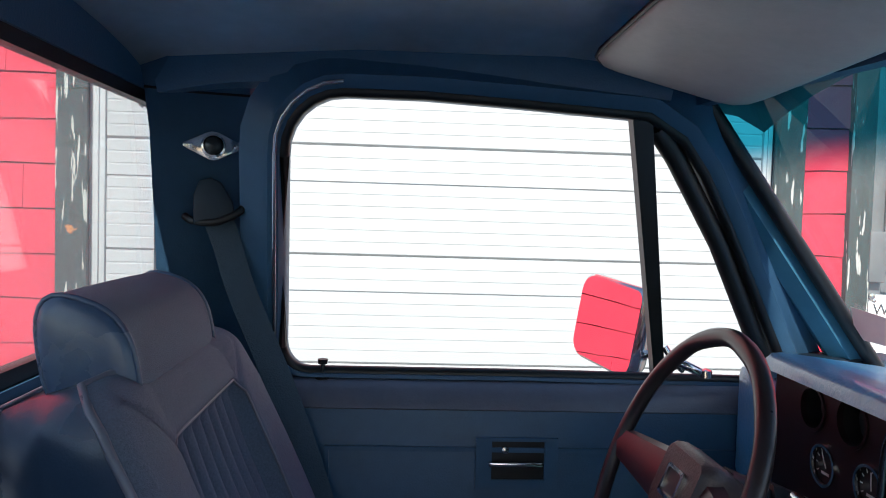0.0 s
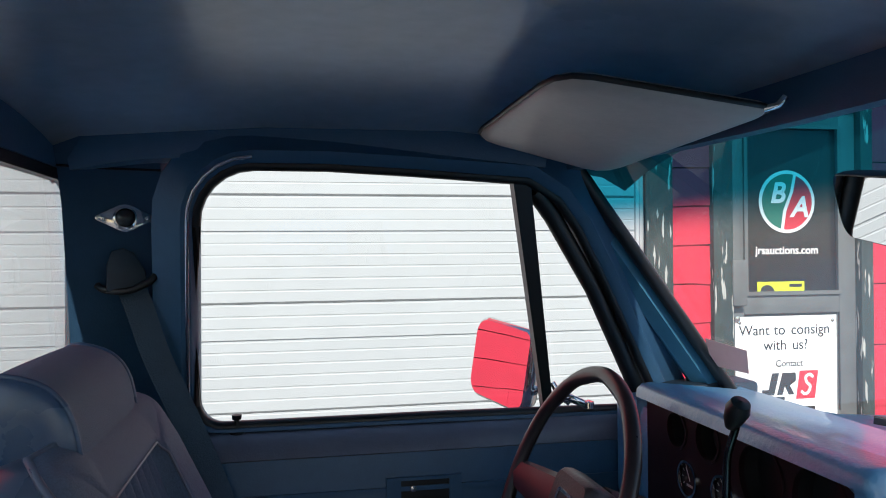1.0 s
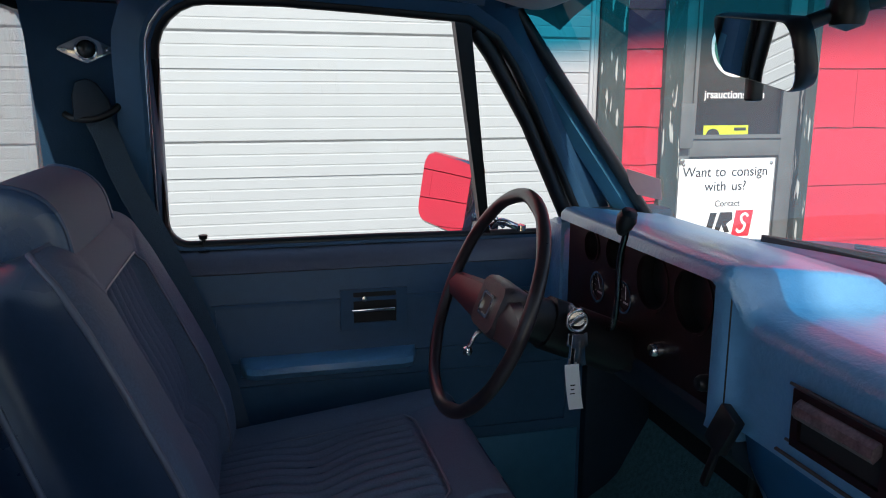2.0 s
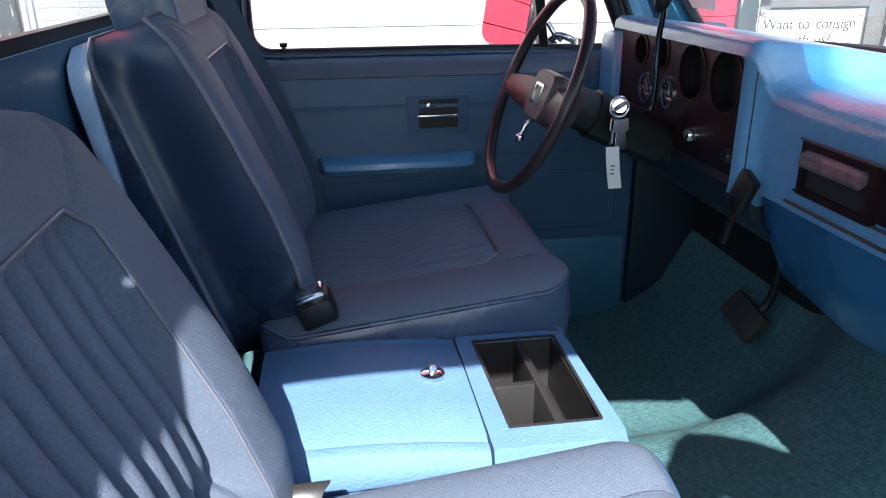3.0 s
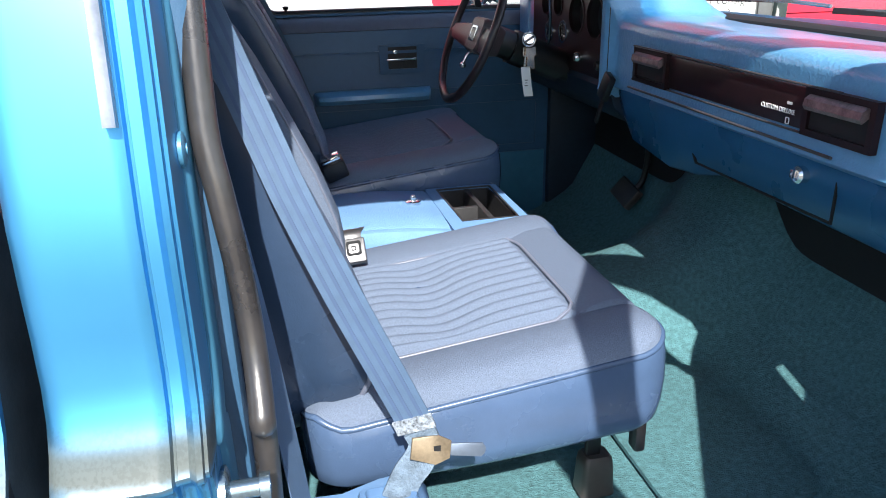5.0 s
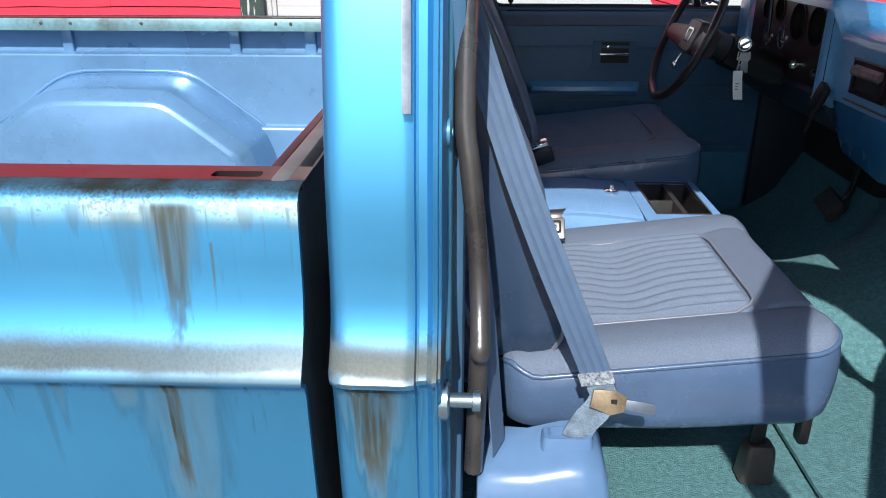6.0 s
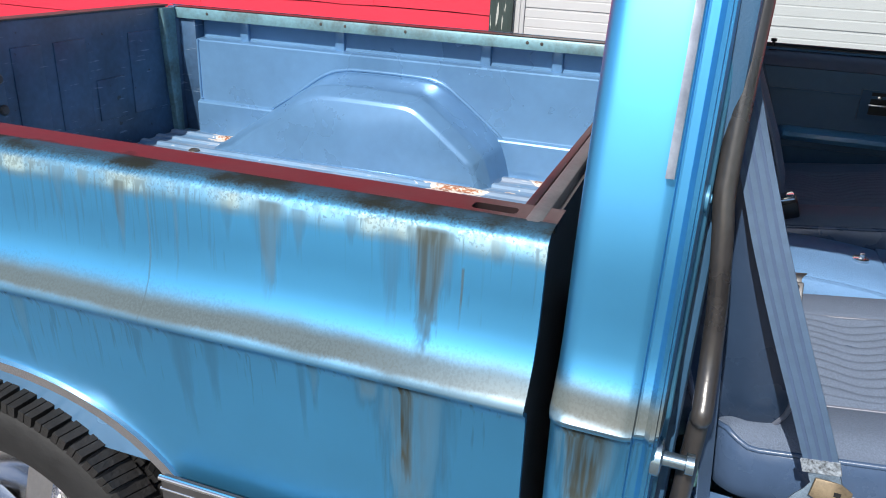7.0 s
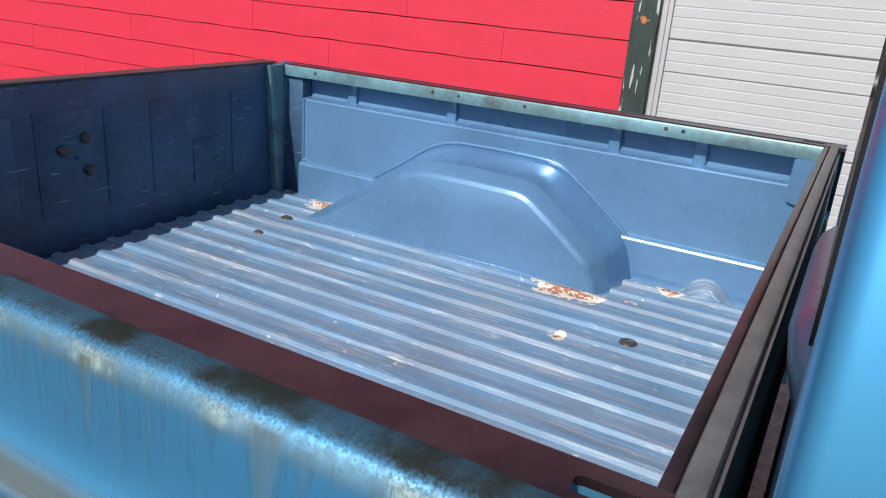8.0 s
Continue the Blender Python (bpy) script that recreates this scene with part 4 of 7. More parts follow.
for i in range(64):
    a = i / 64 * 2 * math.pi
    for h0, h1, tw, top, lean in ((0.016, -0.034, 0.00, 0.373, 0.25), (-0.041, -0.074, 0.035, 0.381, -0.5), (-0.081, -0.114, 0.01, 0.382, 0.5), (-0.121, -0.150, 0.03, 0.381, -0.5), (-0.157, -0.195, 0.0, 0.375, 0.25)):
        b = bmesh.new()
        for y0, y1 in ((-0.0145, -0.001), (0.001, 0.0125)):
            box(b, (0.340, y0, h1), (top, y1, h0))
        for v in b.verts:
            v.co.y += lean * (v.co.z - (h0 + h1) / 2)
            if h0 > 0 and v.co.z > 0 and v.co.x > 0.36:
                v.co.x -= 0.012
        b.transform(Matrix.Rotation(a + tw, 4, "Z"))
        add_to(bm, b, WM)
part("tread", bm, TREAD, tyre)

bm = bmesh.new()
lathe(bm, [(0.0, -0.03), (0.05, -0.03), (0.055, -0.05), (0.10, -0.06), (0.17, -0.035), (0.205, -0.02), (0.225, -0.015), (0.236, -0.012), (0.236, -0.1)], 48, WM)
for i in range(5):
    a = i / 5 * 2 * math.pi
    b = bmesh.new()
    box(b, (0.04, -0.03, -0.055), (0.215, 0.03, -0.02), 0.01)
    b.transform(Matrix.Rotation(a, 4, "Z"))
    add_to(bm, b, WM)
part("rim", bm, CHROME, tyre, "polished five-spoke rim")
bm = bmesh.new()
pts = [(x, -0.985 - 0.001, arch(x)) for x in WX - 0.4399 * np.cos(np.linspace(0.0, math.pi, 40))]
pts = [(x, np.interp(-z, [-q[1] for q in SIDE], [q[0] for q in SIDE]) - 0.002, z) for x, _, z in pts]
sweep(bm, pts, [(-0.004, -0.012), (0.006, -0.008), (0.006, 0.008), (-0.004, 0.012)])
part("arch_trim", bm, CHROME, truck, "bright wheel arch moulding")


# body side moulding ahead of the wheel
bm = bmesh.new()
loft(bm, [[(x, y, z) for y, z in ((-0.978, 0.772), (-0.988, 0.770), (-0.990, 0.762), (-0.988, 0.66), (-0.975, 0.655))] for x in (-0.905, -0.365)])
moulding = part("side_moulding", bm, mat("moulding_grey", (0.05, 0.048, 0.05), 0.5, 0, 0.25, 14), truck, "dark lower body moulding with bright edges")
for z, r in ((0.772, 0.0045), (0.752, 0.0025)):
    bm = bmesh.new()
    sweep(bm, [(-0.908, -0.989, z), (-0.365, -0.989, z)], r)
    part("bright_edge", bm, CHROME, moulding)

# ---- cab shell ----
# the lower and upper outline of the cab side, (y, z) from sill to roof
CAB = SIDE[::-1][:11] + [(-0.972, 1.10), (-0.965, 1.13), (-0.962, 1.17), (-0.9605, 1.215), (-0.957, 1.26), (-0.948, 1.31), (-0.925, 1.42), (-0.895, 1.54), (-0.865, 1.65), (-0.84, 1.735), (-0.815, 1.775), (-0.77, 1.805), (-0.70, 1.825)]
bm = bmesh.new()
rings = []
for dx, dy in ((-0.30, 0.10), (-0.334, 0.045), (-0.334, 0.022), (-0.331, 0.010), (-0.324, 0.003), (-0.316, 0.0005), (-0.312, 0.0), (-0.306, -0.0005), (-0.256, -0.001), (-0.249, -0.001), (-0.245, -0.0005), (-0.238, 0.002), (-0.236, 0.010), (-0.225, 0.012), (-0.219, 0.006), (-0.214, 0.008), (-0.212, 0.02), (-0.210, 0.05)):
    rings.append([(dx, y + dy, z) for y, z in CAB])
shell(bm, rings, (0.004, 0.008, 0))
part("cab_corner", bm, WEATHERED, truck, "sun-bleached blue cab pillar with grime below the crease", angle=40)
bm = bmesh.new()
shell(bm, [[(x, -y - dy, z) for y, z in CAB] for x, dy in ((-0.30, 0.10), (-0.338, 0.045), (-0.331, 0.012), (-0.30, 0.0), (-0.22, 0.0), (-0.215, 0.05))], (0.004, -0.008, 0))
part("cab_corner", bm, PAINT, truck, angle=40)
# jamb behind the passenger opening
bm = bmesh.new()
loft(bm, [[(x, y + dy, z) for y, z in CAB] for x, dy in ((-0.212, 0.045), (-0.208, 0.05), (-0.206, 0.058), (-0.202, 0.062), (-0.200, 0.068), (-0.200, 0.11), (-0.22, 0.13))], closed=False, caps=False)
part("door_jamb", bm, JAMB, truck, "blue door jamb with chips and dirt", angle=40)
bm = bmesh.new()
seal = [(float(np.interp(z, [0.85, 1.06, 1.12, 1.18, 1.25, 1.31, 1.42, 1.7], [-0.171, -0.166, -0.168, -0.172, -0.180, -0.187, -0.186, -0.178])), y + 0.082, z) for y, z in CAB[3:]]
sweep(bm, catmull(seal, 4), 0.0125, up=(1, 0, 0))
part("weatherstrip", bm, mat("seal_rubber", (0.050, 0.046, 0.045), 0.28, 0, 0.3, 12, bump=0.1, bscale=90, spec=0.9), truck, "grey-brown rubber door seal")
bm = bmesh.new()
lathe(bm, [(0.024, -0.02), (0.024, 0.002), (0.020, 0.004), (0.009, 0.005), (0.009, 0.03), (0.013, 0.031), (0.013, 0.04), (0.0, 0.041)], 20, axes((-0.205, -0.945, 0.994), (0, 1, 0), (0, 0, 1)))
part("door_striker", bm, mat("striker_steel", (0.34, 0.46, 0.54), 0.25, 0.9, 0.2, 30), truck, "bright steel door striker bolt")
bm = bmesh.new()
TR = [(-0.245, np.interp(z, [q[1] for q in CAB[10:]], [q[0] for q in CAB[10:]]) - 0.006, z) for z in np.linspace(1.332, 1.74, 12)]
sweep(bm, TR, [(-0.008, -0.004), (-0.008, 0.002), (-0.006, 0.005), (-0.001, 0.005), (0.0, 0.003), (0.001, 0.005), (0.006, 0.005), (0.008, 0.002), (0.008, -0.004)], up=(1, 0, 0))
part("drip_trim", bm, mat("dull_trim_metal", (0.33, 0.37, 0.45), 0.3, 0.35, 0.2, 25), truck, "bright drip rail trim strip")

# back wall of the cab with window opening
bm = bmesh.new()
outer = rrect(1.74, 1.22, 0.03, 6)
inner = rrect(1.655, 0.36, 0.06, 6)
outer = [(x, y - 0.36) for x, y in outer]
rim_frame(bm, outer, inner, 0.02, axes((-0.335, 0, 1.56), (0, 1, 0), (0, 0, 1)))
part("cab_back", bm, TRIM, truck)
bm = bmesh.new()
rim_frame(bm, rrect(1.69, 0.40, 0.08, 6), rrect(1.625, 0.325, 0.06, 6), 0.018, axes((-0.338, 0, 1.56), (0, 1, 0), (0, 0, 1)))
part("window_seal", bm, BLACK, truck, "black rubber back window seal")
bm = bmesh.new()
box(bm, (-0.330, -0.825, 1.385), (-0.326, 0.825, 1.735))
g = part("back_window", bm, BACK_GLASS, truck)
g.visible_shadow = False

# roof skin and headliner
def roofshell(dz, inset):
    rings = []
    for x, z, w in ((-0.338, 1.78, 0.72), (-0.33, 1.80, 0.735), (-0.28, 1.825, 0.75), (0.0, 1.84, 0.75), (0.3, 1.838, 0.74), (0.5, 1.82, 0.72), (0.60, 1.80, 0.70), (0.64, 1.775, 0.69)):
        w -= inset
        rings.append([(x, y, z + dz - 0.06 * abs(y / w) ** 4) for y in np.linspace(-w - 0.01, w + 0.01, 21)])
    return rings
bm = bmesh.new()
loft(bm, roofshell(0.03, -0.06), closed=False, caps=False)
bmesh.ops.solidify(bm, geom=bm.faces[:], thickness=0.004)
part("roof", bm, PAINT, truck)
bm = bmesh.new()
loft(bm, roofshell(0.0, -0.02), closed=False, caps=False)
bmesh.ops.solidify(bm, geom=bm.faces[:], thickness=0.004)
# gleam of the windows on the vinyl, painted as three ragged grey patches
worn(HEADLINER, ((0.22, -0.02, 1.83, 0.10), (0.12, 0.10, 1.83, 0.07), (0.33, 0.12, 1.83, 0.06)), (0.30, 0.31, 0.32))
part("headliner", bm, HEADLINER, truck, "grey creased headliner with patches painted for its sheen")
# rails above the doors and the inner B pillars
for s in (-1, 1):
    bm = bmesh.new()
    path = [(-0.30, -0.80, 1.72), (-0.15, -0.80, 1.745), (0.2, -0.79, 1.75), (0.42, -0.775, 1.74), (0.56, -0.76, 1.70)] if s < 0 else [(-0.30, s * 0.725, 1.765), (-0.15, s * 0.715, 1.785), (0.2, s * 0.70, 1.79), (0.38, s * 0.69, 1.785), (0.47, s * 0.685, 1.775)]
    sweep(bm, catmull(path, 5), [(-0.03, -0.03), (0.03, -0.03), (0.04, 0.03), (0.02, 0.07), (-0.04, 0.05)])
    part("roof_rail", bm, TRIM, truck)
bm = bmesh.new()
pil = [(0.845, 1.25), (0.825, 1.40), (0.80, 1.55), (0.775, 1.68), (0.75, 1.74), (0.715, 1.80)]
loft(bm, [[(x, y + dy, z) for y, z in pil] for x, dy in ((-0.165, 0.05), (-0.165, 0.01), (-0.172, 0.0), (-0.25, -0.02), (-0.315, -0.06), (-0.32, -0.02))], closed=False, caps=False)
bmesh.ops.solidify(bm, geom=bm.faces[:], thickness=0.003)
pillar = part("pillar_trim", bm, TRIM, truck, "dark blue plastic pillar trim")
bm = bmesh.new()
sweep(bm, [(-0.315, 0.688, 1.742), (-0.25, 0.728, 1.742), (-0.172, 0.748, 1.742)], 0.002)
part("trim_seam", bm, GAP, pillar)
bm = bmesh.new()
box(bm, (-0.33, 0.84, 0.55), (-0.165, 0.90, 1.30), 0.01)
part("pillar_base", bm, TRIM, truck)
bm = bmesh.new()
box(bm, (-0.33, -0.86, 0.55), (-0.185, -0.82, 1.70), 0.01)
part("pillar_base", bm, TRIM, truck)

# windshield, A pillars, cowl, hood
def shield(y, f):
    """A place on the windshield: y across, f from base to top."""
    x = 1.02 - 0.40 * f - 0.14 * (y / 0.78) ** 2 * (1 - 0.35 * f)
    return Vector((x, y * (1 - 0.10 * f), 1.335 + 0.43 * f))
bm = bmesh.new()
loft(bm, [[shield(y, f) for y in np.linspace(-0.80, 0.80, 25)] for f in np.linspace(-0.02, 1.02, 9)], closed=False, caps=False)
# the pale film over this pane stands for glare off the dash
TINT = shade_band(glass("windshield_glass", (0.96, 0.985, 0.98), 0.065), 1.62, 1.69, (0.02, 0.30, 0.42))
g = part("windshield", bm, TINT, truck, "clear windshield with a teal shade band")
for s in (-1, 1):
    bm = bmesh.new()
    sweep(bm, [shield(s * 0.80, f) + Vector((-0.01, s * 0.02, 0)) for f in np.linspace(-0.06, 1.05, 8)], [(-0.03, -0.02), (0.0, -0.032), (0.03, -0.02), (0.03, 0.02), (-0.03, 0.02)])
    part("windshield_pillar", bm, JAMB, truck, "blue painted windshield pillar")
    bm = bmesh.new()
    sweep(bm, [shield(s * 0.775, f) + Vector((-0.004, 0, 0)) for f in np.linspace(-0.02, 1.0, 12)], 0.013)
    part("windshield_seal", bm, BLACK, truck)
bm = bmesh.new()
sweep(bm, [shield(y, 1.0) + Vector((-0.008, 0, 0.0)) for y in np.linspace(-0.78, 0.78, 21)], [(-0.012, -0.02), (0.012, -0.02), (0.012, 0.03), (-0.012, 0.03)], up=(0, 0, 1))
part("header_trim", bm, TRIM, truck)
bm = bmesh.new()
loft(bm, [[(x, y * w, z - 0.03 * (abs(y) / 0.9) ** 4) for y in np.linspace(-0.92, 0.92, 17)] for x, z, w in ((0.88, 1.285, 0.9), (1.03, 1.295, 0.98), (1.12, 1.285, 1), (1.15, 1.262, 1), (1.155, 1.27, 1), (1.5, 1.245, 1), (2.1, 1.165, 1), (2.25, 1.13, 1), (2.28, 1.06, 1), (2.28, 0.6, 1))], closed=False, caps=False)
bmesh.ops.solidify(bm, geom=bm.faces[:], thickness=0.01)
part("hood", bm, PAINT, truck)
for s in (-1, 1):
    bm = bmesh.new()
    shell(bm, [[(x, -s * y, z) for y, z in SIDE[5:]] for x in (0.76, 1.2, 2.28)], (0, -s * 0.01, 0))
    part("front_fender", bm, PAINT, truck, angle=50)
bm = bmesh.new()
box(bm, (-0.34, -0.90, 0.50), (0.95, 0.95, 0.585), 0.02)
box(bm, (0.92, -0.9, 0.55), (0.98, 0.9, 1.30), 0.02)
part("cab_floor", bm, GAP, truck)

# ---- driver door ----
def interp_y(z):
    return float(np.interp(z, [1.20, 1.29, 1.45, 1.60, 1.76], [0.872, 0.866, 0.815, 0.755, 0.685]))
door = bmesh.new()
prof = [(0.90, 0.60), (0.805, 0.60), (0.80, 0.62), (0.80, 1.19), (0.803, 1.20), (0.803, 1.235), (0.808, 1.25), (0.815, 1.262), (0.83, 1.273), (0.85, 1.278), (0.86, 1.278), (0.862, 1.262), (0.90, 1.262)]
loft(door, [[(x, y, z) for y, z in prof] for x in (-0.165, 0.755)])
dpart = part("driver_door", door, TRIM, truck, "dark blue moulded inner door panel", angle=30)
# paler pad laid over the ledge: light from the window is in its colour
bm = bmesh.new()
lp = [(0.8005, 1.238), (0.8055, 1.2515), (0.8130, 1.2640), (0.8285, 1.2755), (0.85, 1.2805), (0.858, 1.2805)]
shell(bm, [[(x, y, z) for y, z in lp] for x in (-0.163, -0.155, 0.745, 0.753)], (0, 0.004, -0.004))
part("door_ledge", bm, mat("ledge_vinyl", (0.13, 0.14, 0.19), 0.3, 0, 0.12, 8, bump=0.15, bscale=260), dpart, "smooth vinyl window ledge with window sheen put into its grey-blue", angle=50)
bm = bmesh.new()
for z0, z1, x0, x1 in ((1.045, 1.175, -0.05, 0.72), (0.85, 1.0, -0.05, 0.72)):
    rim_frame(bm, [(x0, z0), (x1, z0), (x1, z1), (x0, z1)], [(x0 + 0.008, z0 + 0.008), (x1 - 0.008, z0 + 0.008), (x1 - 0.008, z1 - 0.008), (x0 + 0.008, z1 - 0.008)], 0.005, axes((0, 0.80, 0), (1, 0, 0), (0, 0, 1)))
part("panel_bead", bm, TRIM, dpart)
bm = bmesh.new()
loft(bm, [[(x, y, z) for y, z in ((0.80, 1.062), (0.765 + t, 1.060), (0.750 + t, 1.052), (0.748 + t, 1.040), (0.76 + t, 1.026), (0.80, 1.02))] for x, t in ((0.0, 0.04), (0.012, 0.01), (0.03, 0), (0.33, 0), (0.35, 0.01), (0.362, 0.04))])
part("armrest", bm, VINYL, dpart, "moulded armrest ledge")
bm = bmesh.new()
rim_frame(bm, [(0.205, 1.105), (0.345, 1.105), (0.345, 1.192), (0.205, 1.192)], [(0.232, 1.12), (0.322, 1.12), (0.322, 1.186), (0.232, 1.186)], 0.006, axes((0, 0.80, 0), (1, 0, 0), (0, 0, 1)))
part("handle_bezel", bm, TRIM, dpart)
bm = bmesh.new()
box(bm, (0.232, 0.7985, 1.12), (0.322, 0.7995, 1.186))
part("handle_cup", bm, BLACK, dpart)
bm = bmesh.new()
box(bm, (0.226, 0.782, 1.146), (0.318, 0.79, 1.153), 0.002)
lathe(bm, [(0.0, 0.006), (0.006, 0.005), (0.007, 0)], 12, axes((0.255, 0.798, 1.171), (1, 0, 0), (0, 0, 1)))
part("door_handle", bm, CHROME, dpart, "bright inside door handle")
bm = bmesh.new()
lathe(bm, [(0.013, 0.0), (0.013, 0.003), (0.0045, 0.004), (0.004, 0.024), (0.008, 0.026), (0.009, 0.034), (0.0, 0.036)], 14, Matrix.Translation((-0.06, 0.845, 1.277)))
part("lock_knob", bm, BLACK, dpart, "black lock button")

def side_point(x, z, dy=0.0):
    return Vector((x, interp_y(z) + dy, z))
def window_loop(i):
    """A closed line round the window, i metres outside the glass."""
    c = []
    for k in range(7):
        a = math.pi + k / 6 * math.pi / 2
        c.append((-0.085 + (0.04 + i) * math.cos(a), 1.335 + (0.045 + i * 0.35) * math.sin(a)))
    c += [(0.3, 1.29 - i * 0.35), (0.74 + i * 0.6, 1.285 - i * 0.35)]
    c += [(0.76 + i * 1.2, 1.30), (0.60 + i * 0.9, 1.56 + i * 0.5), (0.545 + i * 0.8, 1.64 + i * 0.6), (0.50 + i * 0.6, 1.69 + i * 0.8), (0.44 + i * 0.3, 1.722 + i)]
    c += [(0.25, 1.733 + i), (0.1, 1.740 + i)]
    for k in range(7):
        a = math.pi / 2 + k / 6 * math.pi / 2
        c.append((-0.02 + (0.09 + i) * math.cos(a), 1.65 + (0.09 + i) * math.sin(a)))
    return c
bm = bmesh.new()
o, n_ = window_loop(0.034), window_loop(0.0)
loft(bm, [[side_point(x, z, d) for x, z in w] for w, d in ((window_loop(0.080), 0.045), (window_loop(0.075), 0.0), (o, -0.02), (window_loop(0.026), -0.03), (window_loop(0.010), -0.028), (n_, -0.012), (n_, 0.03))], around=True)
part("window_frame", bm, TRIM, dpart, "dark blue window frame", angle=45)
bm = bmesh.new()
sweep(bm, [side_point(x, z, -0.014) for x, z in window_loop(0.006)], 0.011, closed=True, up=(0, 1, 0))
part("window_seal", bm, BLACK, dpart, "black rubber glass run")
bm = bmesh.new()
w = window_loop(0.016)
sweep(bm, [side_point(x, z, -0.03) for x, z in w[16:] + w[:3]], 0.0035, up=(0, 1, 0))
part("bright_bead", bm, CHROME, dpart)
bm = bmesh.new()
loft(bm, [[Vector((x + u * k, y + v, z)) for u, v in ((-0.016, -0.012), (0.016, -0.012), (0.016, 0.012), (-0.016, 0.012))] for x, y, z, k in ((0.533, interp_y(1.29) - 0.01, 1.285, 0.6), (0.425, interp_y(1.75) - 0.005, 1.752, 1.0))])
part("vent_post", bm, BLACK, dpart)
bm = bmesh.new()
sweep(bm, [side_point(0.46, 1.71, -0.005), side_point(0.50, 1.665, -0.005), side_point(0.60, 1.53, -0.005), side_point(0.735, 1.30, -0.005)], 0.017, up=(0, 1, 0))
part("vent_seal", bm, BLACK, dpart)
bm = bmesh.new()
f = bm.faces.new([bm.verts.new(side_point(x, z, 0.012)) for x, z in ((-0.14, 1.27), (0.77, 1.27), (0.58, 1.62), (0.5, 1.72), (0.42, 1.75), (-0.14, 1.75))])
bmesh.ops.triangulate(bm, faces=[f])
bm.faces.ensure_lookup_table()
g = part("door_glass", bm, GLASS, dpart)
g.visible_shadow = False
# mirror outside
bm = bmesh.new()
MM = axes((0.49, 1.05, 1.355), (0.36, -0.92, -0.02), (0.10, 0.04, 1)) @ Matrix.Rotation(radians(-5), 4, "Z")
sq = rrect(0.20, 0.175, (0.035, 0.03, 0.02, 0.035), 5)
b = bmesh.new()
loft(b, [[(x * s, y * s, z) for x, y in sq] for s, z in ((0.97, 0.0), (1.03, -0.004), (1.05, -0.015), (0.95, -0.04), (0.7, -0.06))])
add_to(bm, b, MM)
sweep(bm, [(0.56, 1.06, 1.33), (0.57, 1.0, 1.30), (0.58, 0.93, 1.285)], 0.011)
mir = part("door_mirror", bm, CHROME, dpart, "chrome door mirror", angle=50)
bm = bmesh.new()
plate(bm, [(x * 0.97, y * 0.97) for x, y in sq], 0.002, MM)
part("mirror_glass", bm, MIRROR, mir)
# outer door skin
bm = bmesh.new()
shell(bm, [[(x, -y, z) for y, z in SIDE[4:]] for x in (-0.21, 0.755)], (0, -0.008, 0))
part("door_skin", bm, PAINT, dpart, angle=50)
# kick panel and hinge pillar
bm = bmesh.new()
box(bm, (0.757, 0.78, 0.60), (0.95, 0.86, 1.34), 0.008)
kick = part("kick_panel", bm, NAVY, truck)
bm = bmesh.new()
sweep(bm, catmull([(0.893, 0.7785, 0.775), (0.886, 0.7785, 0.755), (0.899, 0.7785, 0.742), (0.889, 0.7785, 0.725), (0.901, 0.7785, 0.712), (0.890, 0.7785, 0.70), (0.897, 0.7785, 0.688)], 4), 0.0022)
part("chalk_mark", bm, PAPER, kick, "white scrawled mark")
bm = bmesh.new()
box(bm, (0.755, 0.862, 0.60), (0.80, 0.93, 1.34), 0.008)
part("hinge_pillar", bm, JAMB, truck)
bm = bmesh.new()
box(bm, (0.745, -0.93, 0.56), (0.95, -0.82, 1.30), 0.02)
part("hinge_pillar", bm, JAMB, truck)
bm = bmesh.new()
box(bm, (0.50, 0.793, 0.605), (0.745, 0.802, 0.832), 0.003)
part("lower_panel", bm, JAMB, dpart, "glossy painted lower door panel")
# carpet
bm = bmesh.new()
rings = []
for x in np.linspace(-0.32, 0.93, 46):
    z = float(np.interp(x, [-0.32, 0.30, 0.62, 0.72, 0.84, 0.93], [0.615, 0.612, 0.612, 0.627, 0.70, 0.86]))
    rings.append([(x, y, z + 0.13 * math.exp(-(y / 0.20) ** 4) * (0.75 + 0.4 * max(0, x)) + 0.003 * math.sin(9 * x + 5 * y)) for y in np.linspace(-0.86, 0.80, 61)])
shell(bm, rings, (0, 0, -0.010))
part("carpet", bm, CARPET, truck, "teal carpet over the transmission tunnel", angle=60)
bm = bmesh.new()
box(bm, (-0.25, -0.975, 0.56), (0.70, -0.86, 0.605), 0.01)
part("door_sill", bm, JAMB, truck)


# bolt head on the jamb
bm = bmesh.new()
lathe(bm, [(0.015, -0.006), (0.015, 0.0005), (0.012, 0.002), (0.005, 0.0025), (0.005, 0.004), (0.0, 0.0045)], 18, axes((-0.2035, -0.893, 1.30), (0, 1, 0), (0, 0, 1)))
part("jamb_bolt", bm, JAMB, truck)

# the passenger door stands open: the driver door mirrored and swung on its hinges
SWING = Matrix.Translation((0.748, -0.93, 0)) @ Matrix.Rotation(radians(62.3), 4, "Z") @ Matrix.Translation((-0.755, 0.93, 0)) @ Matrix.Scale(-1, 4, (0, 1, 0))


def mirrored(ob, parent, name, label=""):
    """A mirrored, swung copy of one part."""
    me = ob.data.copy()
    me.transform(SWING)
    me.flip_normals()
    o = new(name, me)
    o.parent = parent
    o.visible_shadow = ob.visible_shadow
    if label:
        o["label"] = label
    return o


swung = mirrored(dpart, truck, "passenger_door", "dark blue inner panel of the open passenger door")
